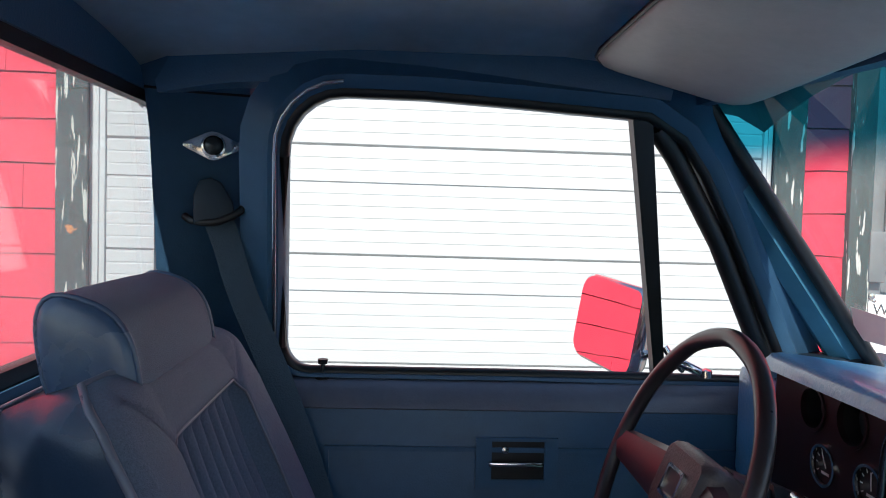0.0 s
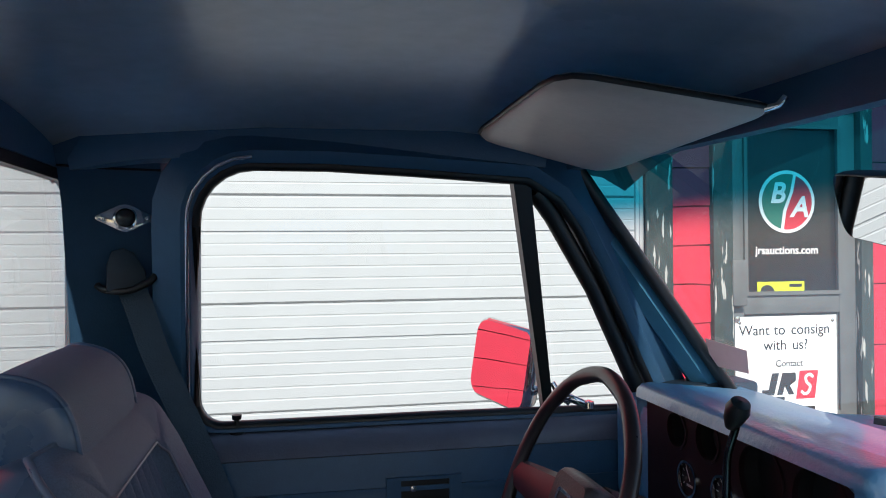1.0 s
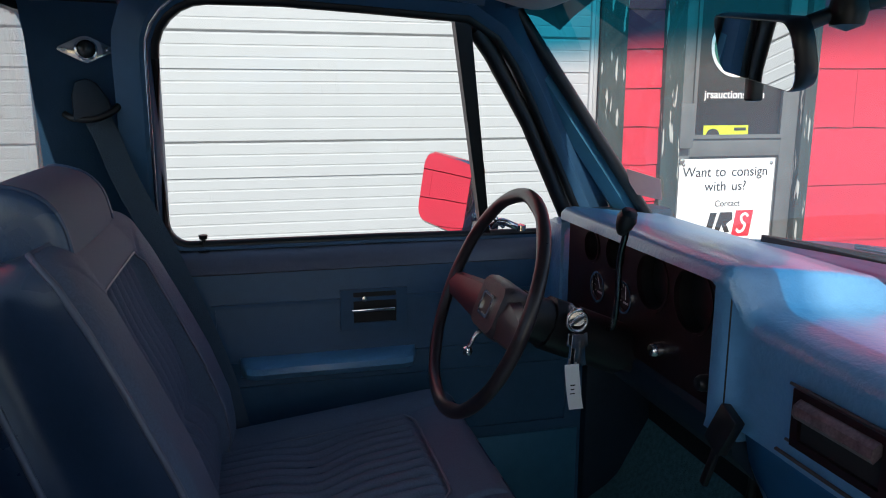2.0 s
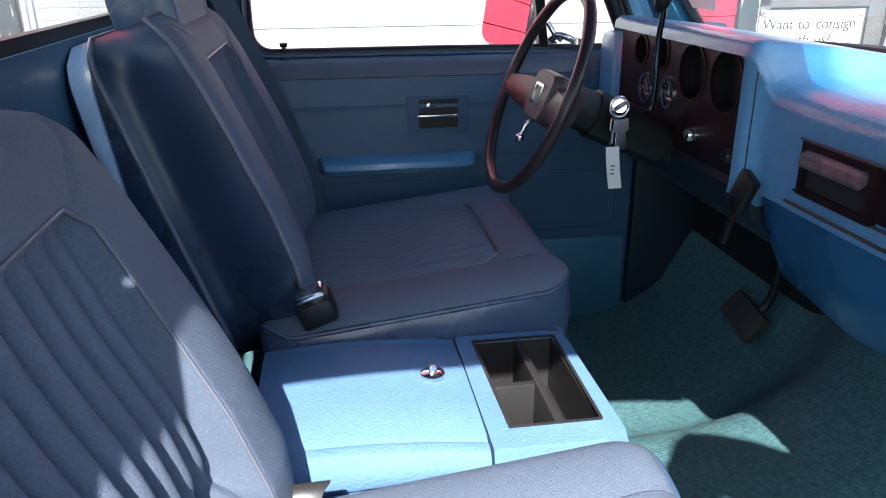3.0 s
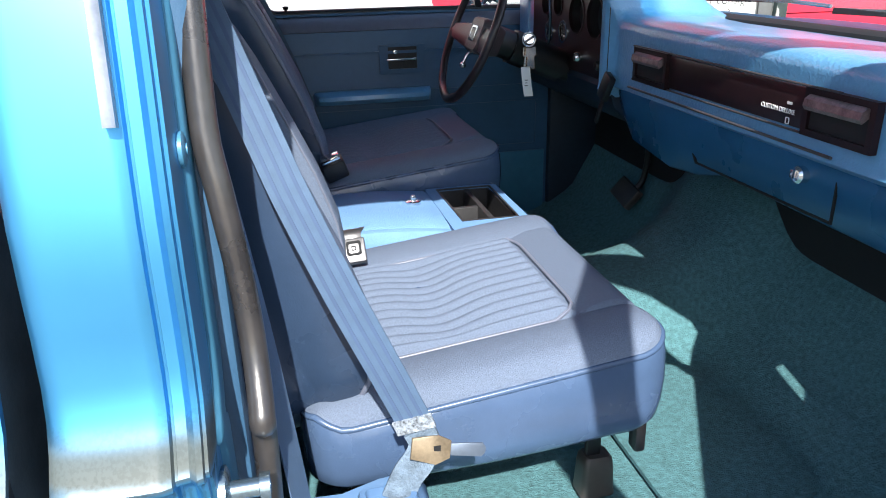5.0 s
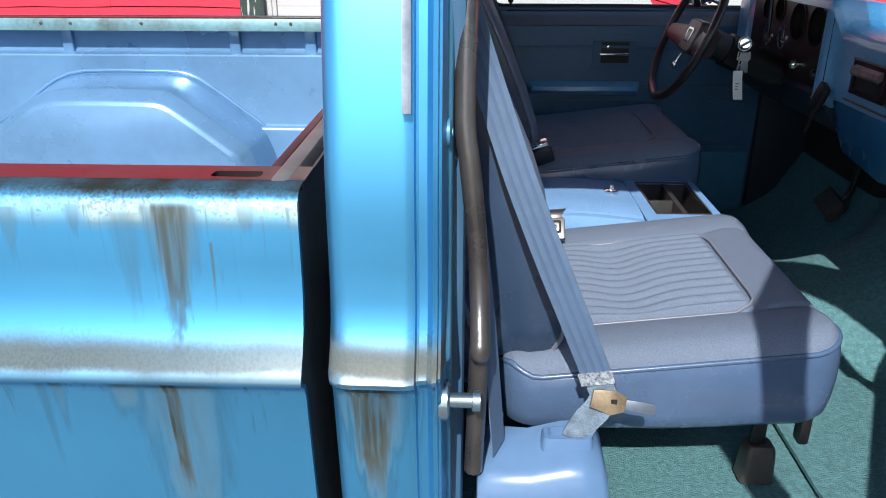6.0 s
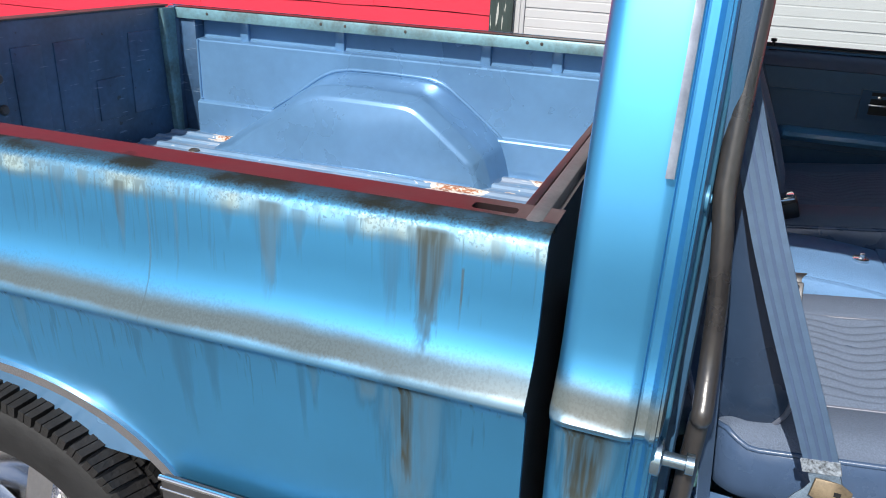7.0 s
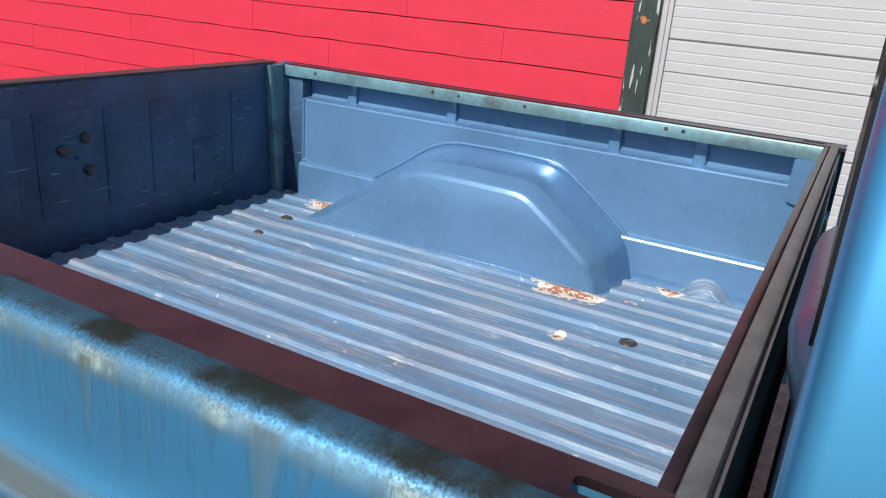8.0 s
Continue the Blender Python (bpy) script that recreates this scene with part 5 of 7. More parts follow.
for piece in list(dpart.children):
    kind_name = piece.name.split(".")[0]
    if kind_name != "door_mirror":
        mirrored(piece, swung, kind_name)

# ---- dashboard ----
bm = bmesh.new()
def dashring(y, top, face, back, low):
    """One cut through the dash pad."""
    h = min(1.0, max(0.0, (top - 1.306) / 0.06))
    crown = [(dx, (1 - h) * pad + h * hood_) for dx, pad, hood_ in ((0.315, -0.030, -0.075), (0.25, -0.012, -0.036), (0.24, -0.010, -0.029), (0.18, -0.003, -0.020), (0.12, 0.001, -0.013), (0.08, 0.003, -0.008), (0.03, 0.002, -0.002), (0.012, -0.004, -0.003), (0.002, -0.014, -0.012))]
    return [(face + dx, y, top + dz) for dx, dz in crown] + [(face, y, top - 0.026), (back, y, top - 0.032), (back, y, 1.20), (back, y, low + 0.012), (face - 0.002 + (back - face) * 0.5, y, low), (face + 0.03, y, low - 0.02), (face + 0.32, y, low - 0.02)]
loft(bm, [dashring(*r) for r in ((0.70, 1.350, 0.665, 0.667, 1.14), (0.685, 1.367, 0.640, 0.642, 1.14), (0.672, 1.371, 0.634, 0.70, 1.14), (0.150, 1.370, 0.630, 0.70, 1.14), (0.144, 1.370, 0.631, 0.633, 1.14), (0.132, 1.370, 0.631, 0.633, 1.14), (0.126, 1.368, 0.633, 0.635, 1.14), (0.121, 1.362, 0.637, 0.639, 1.14), (0.116, 1.348, 0.643, 0.645, 1.145), (0.108, 1.325, 0.650, 0.651, 1.15), (0.100, 1.313, 0.654, 0.655, 1.15), (0.086, 1.306, 0.656, 0.657, 1.15), (0.03, 1.304, 0.656, 0.657, 1.15), (-0.02, 1.302, 0.655, 0.656, 1.15), (-0.70, 1.300, 0.655, 0.656, 1.15), (-0.78, 1.292, 0.66, 0.661, 1.15), (-0.80, 1.275, 0.68, 0.682, 1.15))])
dash = part("dashboard", bm, VINYL, truck, "padded blue vinyl dashboard with pebbled top", angle=45)
bm = bmesh.new()
box(bm, (0.648, 0.66, 1.13), (0.93, 0.80, 1.33), 0.02)
part("dash_end", bm, VINYL, dash)

# instrument panel with round openings
GAUGES = ((0.560, 1.311, 0.029), (0.468, 1.316, 0.031), (0.528, 1.240, 0.026), (0.428, 1.246, 0.026), (0.338, 1.296, 0.047), (0.222, 1.296, 0.049))
bm = bmesh.new()
edges = []
for loop in [[(0.665, 1.155), (0.665, 1.345), (0.149, 1.345), (0.149, 1.155)]] + [[(y + r * math.cos(a), z + r * math.sin(a)) for a in np.linspace(0, 2 * math.pi, 28, endpoint=False)] for y, z, r in GAUGES]:
    vs = [bm.verts.new((0.652, y, z)) for y, z in loop]
    edges += [bm.edges.new((vs[i], vs[(i + 1) % len(vs)])) for i in range(len(vs))]
bmesh.ops.triangle_fill(bm, use_beauty=True, edges=edges)
r = bmesh.ops.extrude_face_region(bm, geom=bm.faces[:])
bmesh.ops.translate(bm, verts=[v for v in r["geom"] if isinstance(v, bmesh.types.BMVert)], vec=(0.006, 0, 0))
panel = part("instrument_panel", bm, CLUSTER, dash, "dark red-black instrument panel", angle=30)
FACE = mat("gauge_face", (0.012, 0.012, 0.013), 0.5, 0, 0.1)
MARK = mat("gauge_marks", (0.6, 0.6, 0.58), 0.5, 0, 0.05)
for i, (y, z, r) in enumerate(GAUGES):
    gm = axes((0.652, y, z), (0, -1, 0), (0, 0, 1))
    bm = bmesh.new()
    lathe(bm, [(r, 0.004), (r + 0.004, 0.004), (r + 0.004, -0.002), (r + 0.002, -0.03), (r, -0.03)][:3] + [(r, -0.002)], 28, gm)
    b = bmesh.new()
    ring = [(r - 0.001, -0.001), (r + 0.003, -0.001), (r + 0.003, 0.003), (r - 0.001, 0.003)]
    bm.free()
    bm = bmesh.new()
    loft(b, [[(q * math.cos(a), q * math.sin(a), h) for q, h in ring] for a in np.linspace(0, 2 * math.pi, 32, endpoint=False)], around=True)
    add_to(bm, b, gm)
    gauge = part("gauge", bm, CHROME if i in (2, 3) else CLUSTER, panel)
    bm = bmesh.new()
    d = -0.004 if i in (2, 3) else -0.028
    lathe(bm, [(r + 0.001, d - 0.002), (r + 0.001, d)], 28, gm)
    part("dial", bm, FACE, panel)
    bm = bmesh.new()
    b = bmesh.new()
    ring = [(r + 0.0005, 0.0), (r + 0.0005, -0.03), (r + 0.002, -0.03), (r + 0.002, 0.0)]
    loft(b, [[(q * math.cos(a), q * math.sin(a), h - 0.006) for q, h in ring] for a in np.linspace(0, 2 * math.pi, 28, endpoint=False)], around=True)
    add_to(bm, b, gm)
    part("cup", bm, FACE, panel)
    if i in (2, 3):
        bm = bmesh.new()
        for k in range(9):
            a = radians(210 - k * 30)
            box(bm, (r * 0.70, -0.0008, d + 0.0006), (r * 0.90, 0.0008, d + 0.001), m=gm @ Matrix.Rotation(a, 4, "Z"))
        box(bm, (-0.004, -0.0008, d + 0.001), (r * 0.72, 0.0008, d + 0.0018), m=gm @ Matrix.Rotation(radians(120 if i == 2 else 95), 4, "Z"))
        box(bm, (-r * 0.35, -r * 0.5, d + 0.0006), (r * 0.35, -r * 0.36, d + 0.001), m=gm)
        part("needle", bm, MARK, panel)
bm = bmesh.new()
box(bm, (0.640, 0.118, 1.16), (0.654, 0.150, 1.335), 0.003)
part("switch_strip", bm, BLACK, panel)

# trim strip with vents on the passenger side
bm = bmesh.new()
box(bm, (0.650, -0.625, 1.186), (0.660, 0.004, 1.249), 0.003)
strip = part("trim_strip", bm, CLUSTER, dash, "dark trim strip with thin bright edging")
for ya in (-0.145, -0.70):
    yb = ya + 0.132
    bm = bmesh.new()
    rim_frame(bm, [(ya - 0.005, 1.182), (yb + 0.005, 1.182), (yb + 0.005, 1.253), (ya - 0.005, 1.253)], [(ya + 0.006, 1.192), (yb - 0.006, 1.192), (yb - 0.006, 1.243), (ya + 0.006, 1.243)], 0.012, axes((0.642, 0, 0), (0, 1, 0), (0, 0, 1)))
    vent = part("air_vent", bm, CLUSTER, dash, "dash vent with scuffed tilting vane")
    bm = bmesh.new()
    box(bm, (0.6475, ya, 1.19), (0.649, yb, 1.245))
    part("vent_cavity", bm, GAP, vent)
    bm = bmesh.new()
    loft(bm, [[(x, y, z) for x, z in ((0.634, 1.222), (0.630, 1.228), (0.632, 1.238), (0.640, 1.244), (0.650, 1.244), (0.650, 1.234))] for y in (ya + 0.008, yb - 0.008)])
    part("vane", bm, mat("scuffed_vane", (0.32, 0.24, 0.25), 0.35, 0.4, 0.4, 30), vent)
bm = bmesh.new()
for z in (1.182, 1.253):
    sweep(bm, [(0.649, -0.63, z), (0.649, 0.006, z)], 0.002)
sweep(bm, [(0.648, -0.63, 1.16), (0.648, 0.02, 1.163)], 0.0025)
part("bright_line", bm, mat("dull_trim_line", (0.06, 0.055, 0.06), 0.4, 0.0, 0.1), strip)
DM = axes((0.6485, -0.4965, 1.208), (0, -1, 0), (0.0, 0, 1))
writing("lettering", "CUSTOM DELUXE", 0.0105, DM, LETTER, strip)
bm = bmesh.new()
rim_frame(bm, rrect(0.009, 0.011, 0.002, 2), rrect(0.006, 0.008, 0.001, 2), 0.001, axes((0.6485, -0.524, 1.194), (0, -1, 0), (0, 0, 1)))
box(bm, (0.648, -0.530, 1.219), (0.649, -0.518, 1.223))
part("badge", bm, LETTER, strip)

# glossy lower dash
bm = bmesh.new()
rows = []
for y, lowz, bulge in ((0.115, 1.10, 0.02), (0.10, 1.06, 0.0), (0.04, 1.03, -0.012), (-0.12, 1.012, -0.012), (-0.22, 1.02, -0.004), (-0.30, 1.04, 0.004), (-0.50, 1.035, 0.004), (-0.80, 1.03, 0.01)):
    rows.append([(0.70, y, 1.155), (0.668 + bulge, y, 1.152), (0.664 + bulge, y, 1.145), (0.674 + bulge, y, (1.145 + lowz) / 2), (0.690 + bulge, y, lowz + 0.008), (0.700 + bulge, y, lowz), (0.74, y, lowz - 0.002), (0.80, y, lowz + 0.02)])
loft(bm, rows, closed=False, caps=False)
bmesh.ops.solidify(bm, geom=bm.faces[:], thickness=0.004)
DASHLOW = mat("lower_dash_paint", (0.05, 0.235, 0.47), 0.26, 0.1, 0.08, 5)
low = part("lower_dash", bm, DASHLOW, dash, "glossy blue lower dash panel", angle=50)
bm = bmesh.new()
rim_frame(bm, [(-0.62, 1.052), (-0.235, 1.05), (-0.165, 1.138), (-0.62, 1.138)], [(-0.617, 1.055), (-0.238, 1.053), (-0.169, 1.135), (-0.617, 1.135)], 0.004, axes((0.675, 0, 0), (0, 1, 0), (0, 0, 1)))
part("glove_box_seam", bm, GAP, low)
bm = bmesh.new()
lathe(bm, [(0.014, -0.01), (0.014, 0.004), (0.010, 0.008), (0.0, 0.009)], 18, axes((0.666, -0.548, 1.112), (0, -1, 0), (0, 0, 1)))
box(bm, (0.650, -0.552, 1.108), (0.658, -0.544, 1.122), 0.002)
part("glove_box_lock", bm, CHROME, low, "chrome glove box lock")
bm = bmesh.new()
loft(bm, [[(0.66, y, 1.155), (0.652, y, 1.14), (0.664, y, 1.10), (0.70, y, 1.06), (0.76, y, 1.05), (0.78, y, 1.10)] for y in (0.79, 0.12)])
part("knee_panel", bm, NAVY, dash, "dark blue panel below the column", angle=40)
bm = bmesh.new()
box(bm, (-0.008, -0.02, -0.03), (0.008, 0.02, 0.03), 0.003, 2, pose(0.635, 0.105, 1.150, 20, 10, 0))
box(bm, (-0.004, -0.006, -0.05), (0.004, 0.006, 0.02), 0.002, 2, pose(0.63, 0.113, 1.112, 10, 10, 0))
part("release_handle", bm, BLACK, dash)
bm = bmesh.new()
box(bm, (-0.001, -0.004, -0.018), (0.001, 0.004, 0.018), 0.0, 1, pose(0.624, 0.118, 1.085, 15, 10, 0))
part("release_label", bm, PAPER, dash)
for i, (y, z) in enumerate(((0.30, 1.195), (0.17, 1.19))):
    bm = bmesh.new()
    lathe(bm, [(0.012, 0.0), (0.012, 0.012), (0.009, 0.018), (0.0, 0.019)], 16, axes((0.651, y, z), (0, -1, 0), (0, 0, 1)))
    part("knob", bm, BLACK if i else CHROME, dash)

# steering column and wheel
UP = Vector((0.383, 0, 0.924))
COL = Vector((0.924, 0, -0.383))
HUB = Vector((0.437, 0.418, 1.243))
bm = bmesh.new()
sweep(bm, [HUB + COL * d for d in (0.02, 0.05, 0.07)], 0.040)
sweep(bm, [HUB + COL * d for d in (0.07, 0.10, 0.22)], 0.046)
sweep(bm, [HUB + COL * d for d in (0.20, 0.26, 0.45)], 0.034)
column = part("steering_column", bm, BLACK, truck, "black steering column", angle=50)
SM = axes(HUB, (0, -1, 0), UP)
bm = bmesh.new()
b = bmesh.new()
RIM = 0.182
rings = []
for i in range(72):
    a = i / 72 * 2 * math.pi
    c, s = math.cos(a), math.sin(a)
    grip = 0.0022 * (0.5 + 0.5 * math.cos(a * 60)) if (abs(math.sin(a)) > 0.2) else 0
    rings.append([((RIM + 0.0125 * math.cos(t) * (1 if math.cos(t) > 0 else 1)) * c - (grip * c if math.cos(t) < -0.3 else 0) * -1, (RIM + 0.0125 * math.cos(t)) * s + (grip * s if math.cos(t) < -0.3 else 0), 0.0105 * math.sin(t) + 0.044) for t in np.linspace(0, 2 * math.pi, 12, endpoint=False)])
loft(b, rings, around=True)
add_to(bm, b, SM)
sw = part("steering_wheel", bm, WHEELRIM, truck, "maroon-black two-spoke steering wheel", angle=60)
for sg in (-1, 1):
    bm = bmesh.new()
    b = bmesh.new()
    loft(b, [[(sg * x, -0.012 + dy * w, z + dz * h) for dy, dz in ((-1, -0.6), (-0.8, 0.6), (0, 1), (0.8, 0.6), (1, -0.6))] for x, w, z, h in ((0.03, 0.042, 0.014, 0.016), (0.08, 0.036, 0.022, 0.014), (0.14, 0.028, 0.034, 0.011), (RIM, 0.022, 0.044, 0.010))])
    add_to(bm, b, SM)
    part("spoke", bm, mat("spoke_vinyl", (0.075, 0.03, 0.036), 0.3, 0, 0.15, 10), sw, angle=50)
bm = bmesh.new()
b = bmesh.new()
sq = rrect(0.115, 0.088, (0.02, 0.02, 0.014, 0.014), 4)
loft(b, [[(x * k, y * k - 0.004, z) for x, y in sq] for k, z in ((0.80, -0.03), (1.02, 0.0), (1.06, 0.018), (1.0, 0.030), (0.9, 0.036))])
add_to(bm, b, SM)
hub = part("horn_pad", bm, mat("horn_pad_vinyl", (0.085, 0.06, 0.062), 0.4, 0, 0.15, 20, bump=0.2, bscale=260), sw, "padded horn cover", angle=40)
bm = bmesh.new()
rim_frame(bm, rrect(0.048, 0.040, 0.005, 3), rrect(0.038, 0.030, 0.003, 3), 0.004, SM @ Matrix.Translation((0, -0.004, 0.036)))
part("emblem_frame", bm, CHROME, hub)
bm = bmesh.new()
plate(bm, rrect(0.040, 0.032, 0.004, 3), 0.001, SM @ Matrix.Translation((0, -0.004, 0.0362)))
part("emblem", bm, mat("emblem_face", (0.10, 0.08, 0.08), 0.3, 0.3, 0.2), hub)
# turn signal and shift levers
bm = bmesh.new()
sweep(bm, catmull([HUB + COL * 0.06 + Vector((0, 0.02, -0.03)), (0.40, 0.43, 1.205), (0.375, 0.43, 1.178)], 4), 0.0035)
lathe(bm, [(0.0, -0.009), (0.007, -0.006), (0.009, 0.0), (0.007, 0.006), (0.0, 0.009)], 14, Matrix.Translation((0.373, 0.43, 1.172)))
part("signal_lever", bm, CHROME, column)
bm = bmesh.new()
sweep(bm, catmull([(0.565, 0.31, 1.232), (0.555, 0.275, 1.25), (0.545, 0.248, 1.30), (0.535, 0.228, 1.36), (0.522, 0.190, 1.405), (0.515, 0.178, 1.415)], 5), 0.0045)
lever = part("shift_lever", bm, mat("dark_chrome", (0.22, 0.22, 0.23), 0.2, 1.0, 0.1, 20), column, "dark metal column shift lever with black knob")
bm = bmesh.new()
lathe(bm, [(0.0, -0.026), (0.006, -0.022), (0.011, -0.010), (0.0135, 0.004), (0.0105, 0.015), (0.0, 0.018)], 18, Matrix.Translation((0.514, 0.176, 1.425)) @ Euler((radians(35), 0, 0)).to_matrix().to_4x4())
part("knob", bm, BLACK, lever)
# ignition lock
bm = bmesh.new()
sweep(bm, [(0.545, 0.40, 1.235), (0.532, 0.355, 1.242), (0.530, 0.348, 1.243)], 0.015)
part("ignition_lock", bm, CHROME, column)
keys = thing("key_ring", "bunch of keys with white paper tag hanging at the column", "keys", at=(0.525, 0.338, 1.24))
bm = bmesh.new()
b = bmesh.new()
sweep(b, [(0.017 * math.cos(a), 0, 0.017 * math.sin(a)) for a in np.linspace(0, 2 * math.pi, 28, endpoint=False)], 0.0028, closed=True, up=(0, 1, 0))
add_to(bm, b)
part("key_head", bm, CHROME, keys)
bm = bmesh.new()
box(bm, (-0.014, -0.002, -0.003), (0.018, 0.002, 0.003), 0.001, 1, pose(0, 0, 0, 0, -30, 0))
part("key", bm, CHROME, keys)
for i, (dx, tilt) in enumerate(((-0.004, 6), (0.004, -7), (0.0, 2))):
    bm = bmesh.new()
    plate(bm, [(-0.005, -0.055), (0.004, -0.055), (0.005, -0.025), (0.011, -0.022), (0.011, -0.002), (-0.011, -0.002), (-0.011, -0.022), (-0.005, -0.025)], 0.002, pose(dx, -0.004 * i, -0.018, 90, tilt, 0))
    part("key", bm, CHROME, keys)
bm = bmesh.new()
rings = []
for k in range(8):
    f = k / 7
    rings.append([(-0.013 + 0.010 * f * f + sx * 0.012, -0.014 - 0.004 * math.sin(f * 3) + sy, -0.066 - f * 0.075) for sx, sy in ((-1, -0.0005), (1, -0.0005), (1, 0.0005), (-1, 0.0005))])
loft(bm, rings)
tag_ = part("tag", bm, PAPER, keys, "curled white paper tag")
bm = bmesh.new()
for k, w in enumerate((0.008, 0.006, 0.008)):
    box(bm, (-0.012 - w / 2, -0.0185, -0.100 - k * 0.007), (-0.012 + w / 2, -0.0178, -0.098 - k * 0.007))
part("text_bar", bm, INK, tag_)

# pedals
bm = bmesh.new()
box(bm, (-0.012, -0.062, -0.032), (0.012, 0.062, 0.032), 0.006, 2, pose(0.855, 0.40, 0.785, 8, 38, 0))
pedal = part("brake_pedal", bm, RUBBER, truck, "worn rubber brake pedal")
bm = bmesh.new()
sweep(bm, catmull([(0.865, 0.385, 0.79), (0.895, 0.38, 0.83), (0.90, 0.37, 0.93), (0.88, 0.36, 1.08)], 5), 0.009)
part("pedal_arm", bm, BLACK, pedal)
bm = bmesh.new()
box(bm, (-0.012, -0.03, -0.12), (0.012, 0.03, 0.12), 0.006, 2, pose(0.86, 0.12, 0.80, 0, 32, -8))
part("accelerator_pedal", bm, RUBBER, truck)

# ---- seats ----
CW = 0.270  # half width of a cushion
PIPING = mat("seat_piping", (0.17, 0.19, 0.25), 0.36, 0, 0.1, 20)
SHELL_VINYL = mat("navy_seat_vinyl", (0.030, 0.055, 0.105), 0.28, 0, 0.12, 10, bump=0.06, bscale=420, spec=0.5)
SEAT_VINYL = mat("seat_vinyl", (0.066, 0.112, 0.205), 0.26, 0, 0.1, 10, bump=0.06, bscale=420, spec=0.7)


def squircle(u, v, w, h, r):
    """Rounds the corners of a square grid to radius r."""
    x, y = u * w, v * h
    ax, ay = abs(x) - (w - r), abs(y) - (h - r)
    if ax > 0 and ay > 0:
        m = max(ax, ay)
        d = math.hypot(ax, ay)
        x = math.copysign(w - r + ax * m / d, x)
        y = math.copysign(h - r + ay * m / d, y)
    return x, y


def pleat(p, width, count):
    """Height of a row of pleats, 0 to 1."""
    t = (p / width + 0.5) * count
    return (abs(math.sin(math.pi * t)) + 0.0001) ** 0.55


XR, XF = -0.13, 0.362  # rear and front of a cushion
CX, CHALF = (XR + XF) / 2, (XF - XR) / 2


def edge_drop(x, y, roll):
    """How far a cover falls at its rim, 0 to 1."""
    d = min(XF - x, x - XR, CW - abs(y))
    if x > XF - 0.05 and abs(y) > CW - 0.05:
        d = max(0.0, 0.05 - math.hypot(x - XF + 0.05, abs(y) - CW + 0.05))
    k = max(0.0, 1 - d / roll)
    return 1 - math.sqrt(max(0.0, 1 - k * k))


def cushion_z(x, y):
    """The cushion's top at a place, with the insert's pleats."""
    v = y / CW
    z = 0.960 + 0.12 * (x - 0.265) - 0.020 * edge_drop(x, y, 0.034)
    iw, x1 = 0.158, 0.268
    inside = min(1.0, max(0.0, (iw - abs(y)) / 0.012)) * min(1.0, max(0.0, (x1 - x) / 0.014))
    bolster = min(1.0, max(0.0, (CW - abs(y)) / 0.112)) if abs(y) > iw else min(1.0, max(0.0, (XF - x) / 0.094))
    z += (1 - inside) * 0.010 * math.sin(math.pi * bolster) ** 0.8 if (abs(y) > iw or x > x1) else 0.0
    wave = 0.004 * math.sin(9.0 * v) * math.exp(-((x - 0.085) / 0.03) ** 2)
    valley = 0.017 * math.exp(-((x - 0.085 - wave) / 0.052) ** 2) * (1 - abs(y / iw) ** 5 if abs(y) < iw else 0.0)
    z += inside * (0.020 * pleat(y, 2 * iw, 12) ** 0.75 - 0.010 + 0.008 * (1 - (y / iw) ** 2)) - valley
    z -= 0.005 * math.exp(-(((abs(y) - iw) / 0.007) ** 2)) * (1 if x < x1 else 0)
    return z


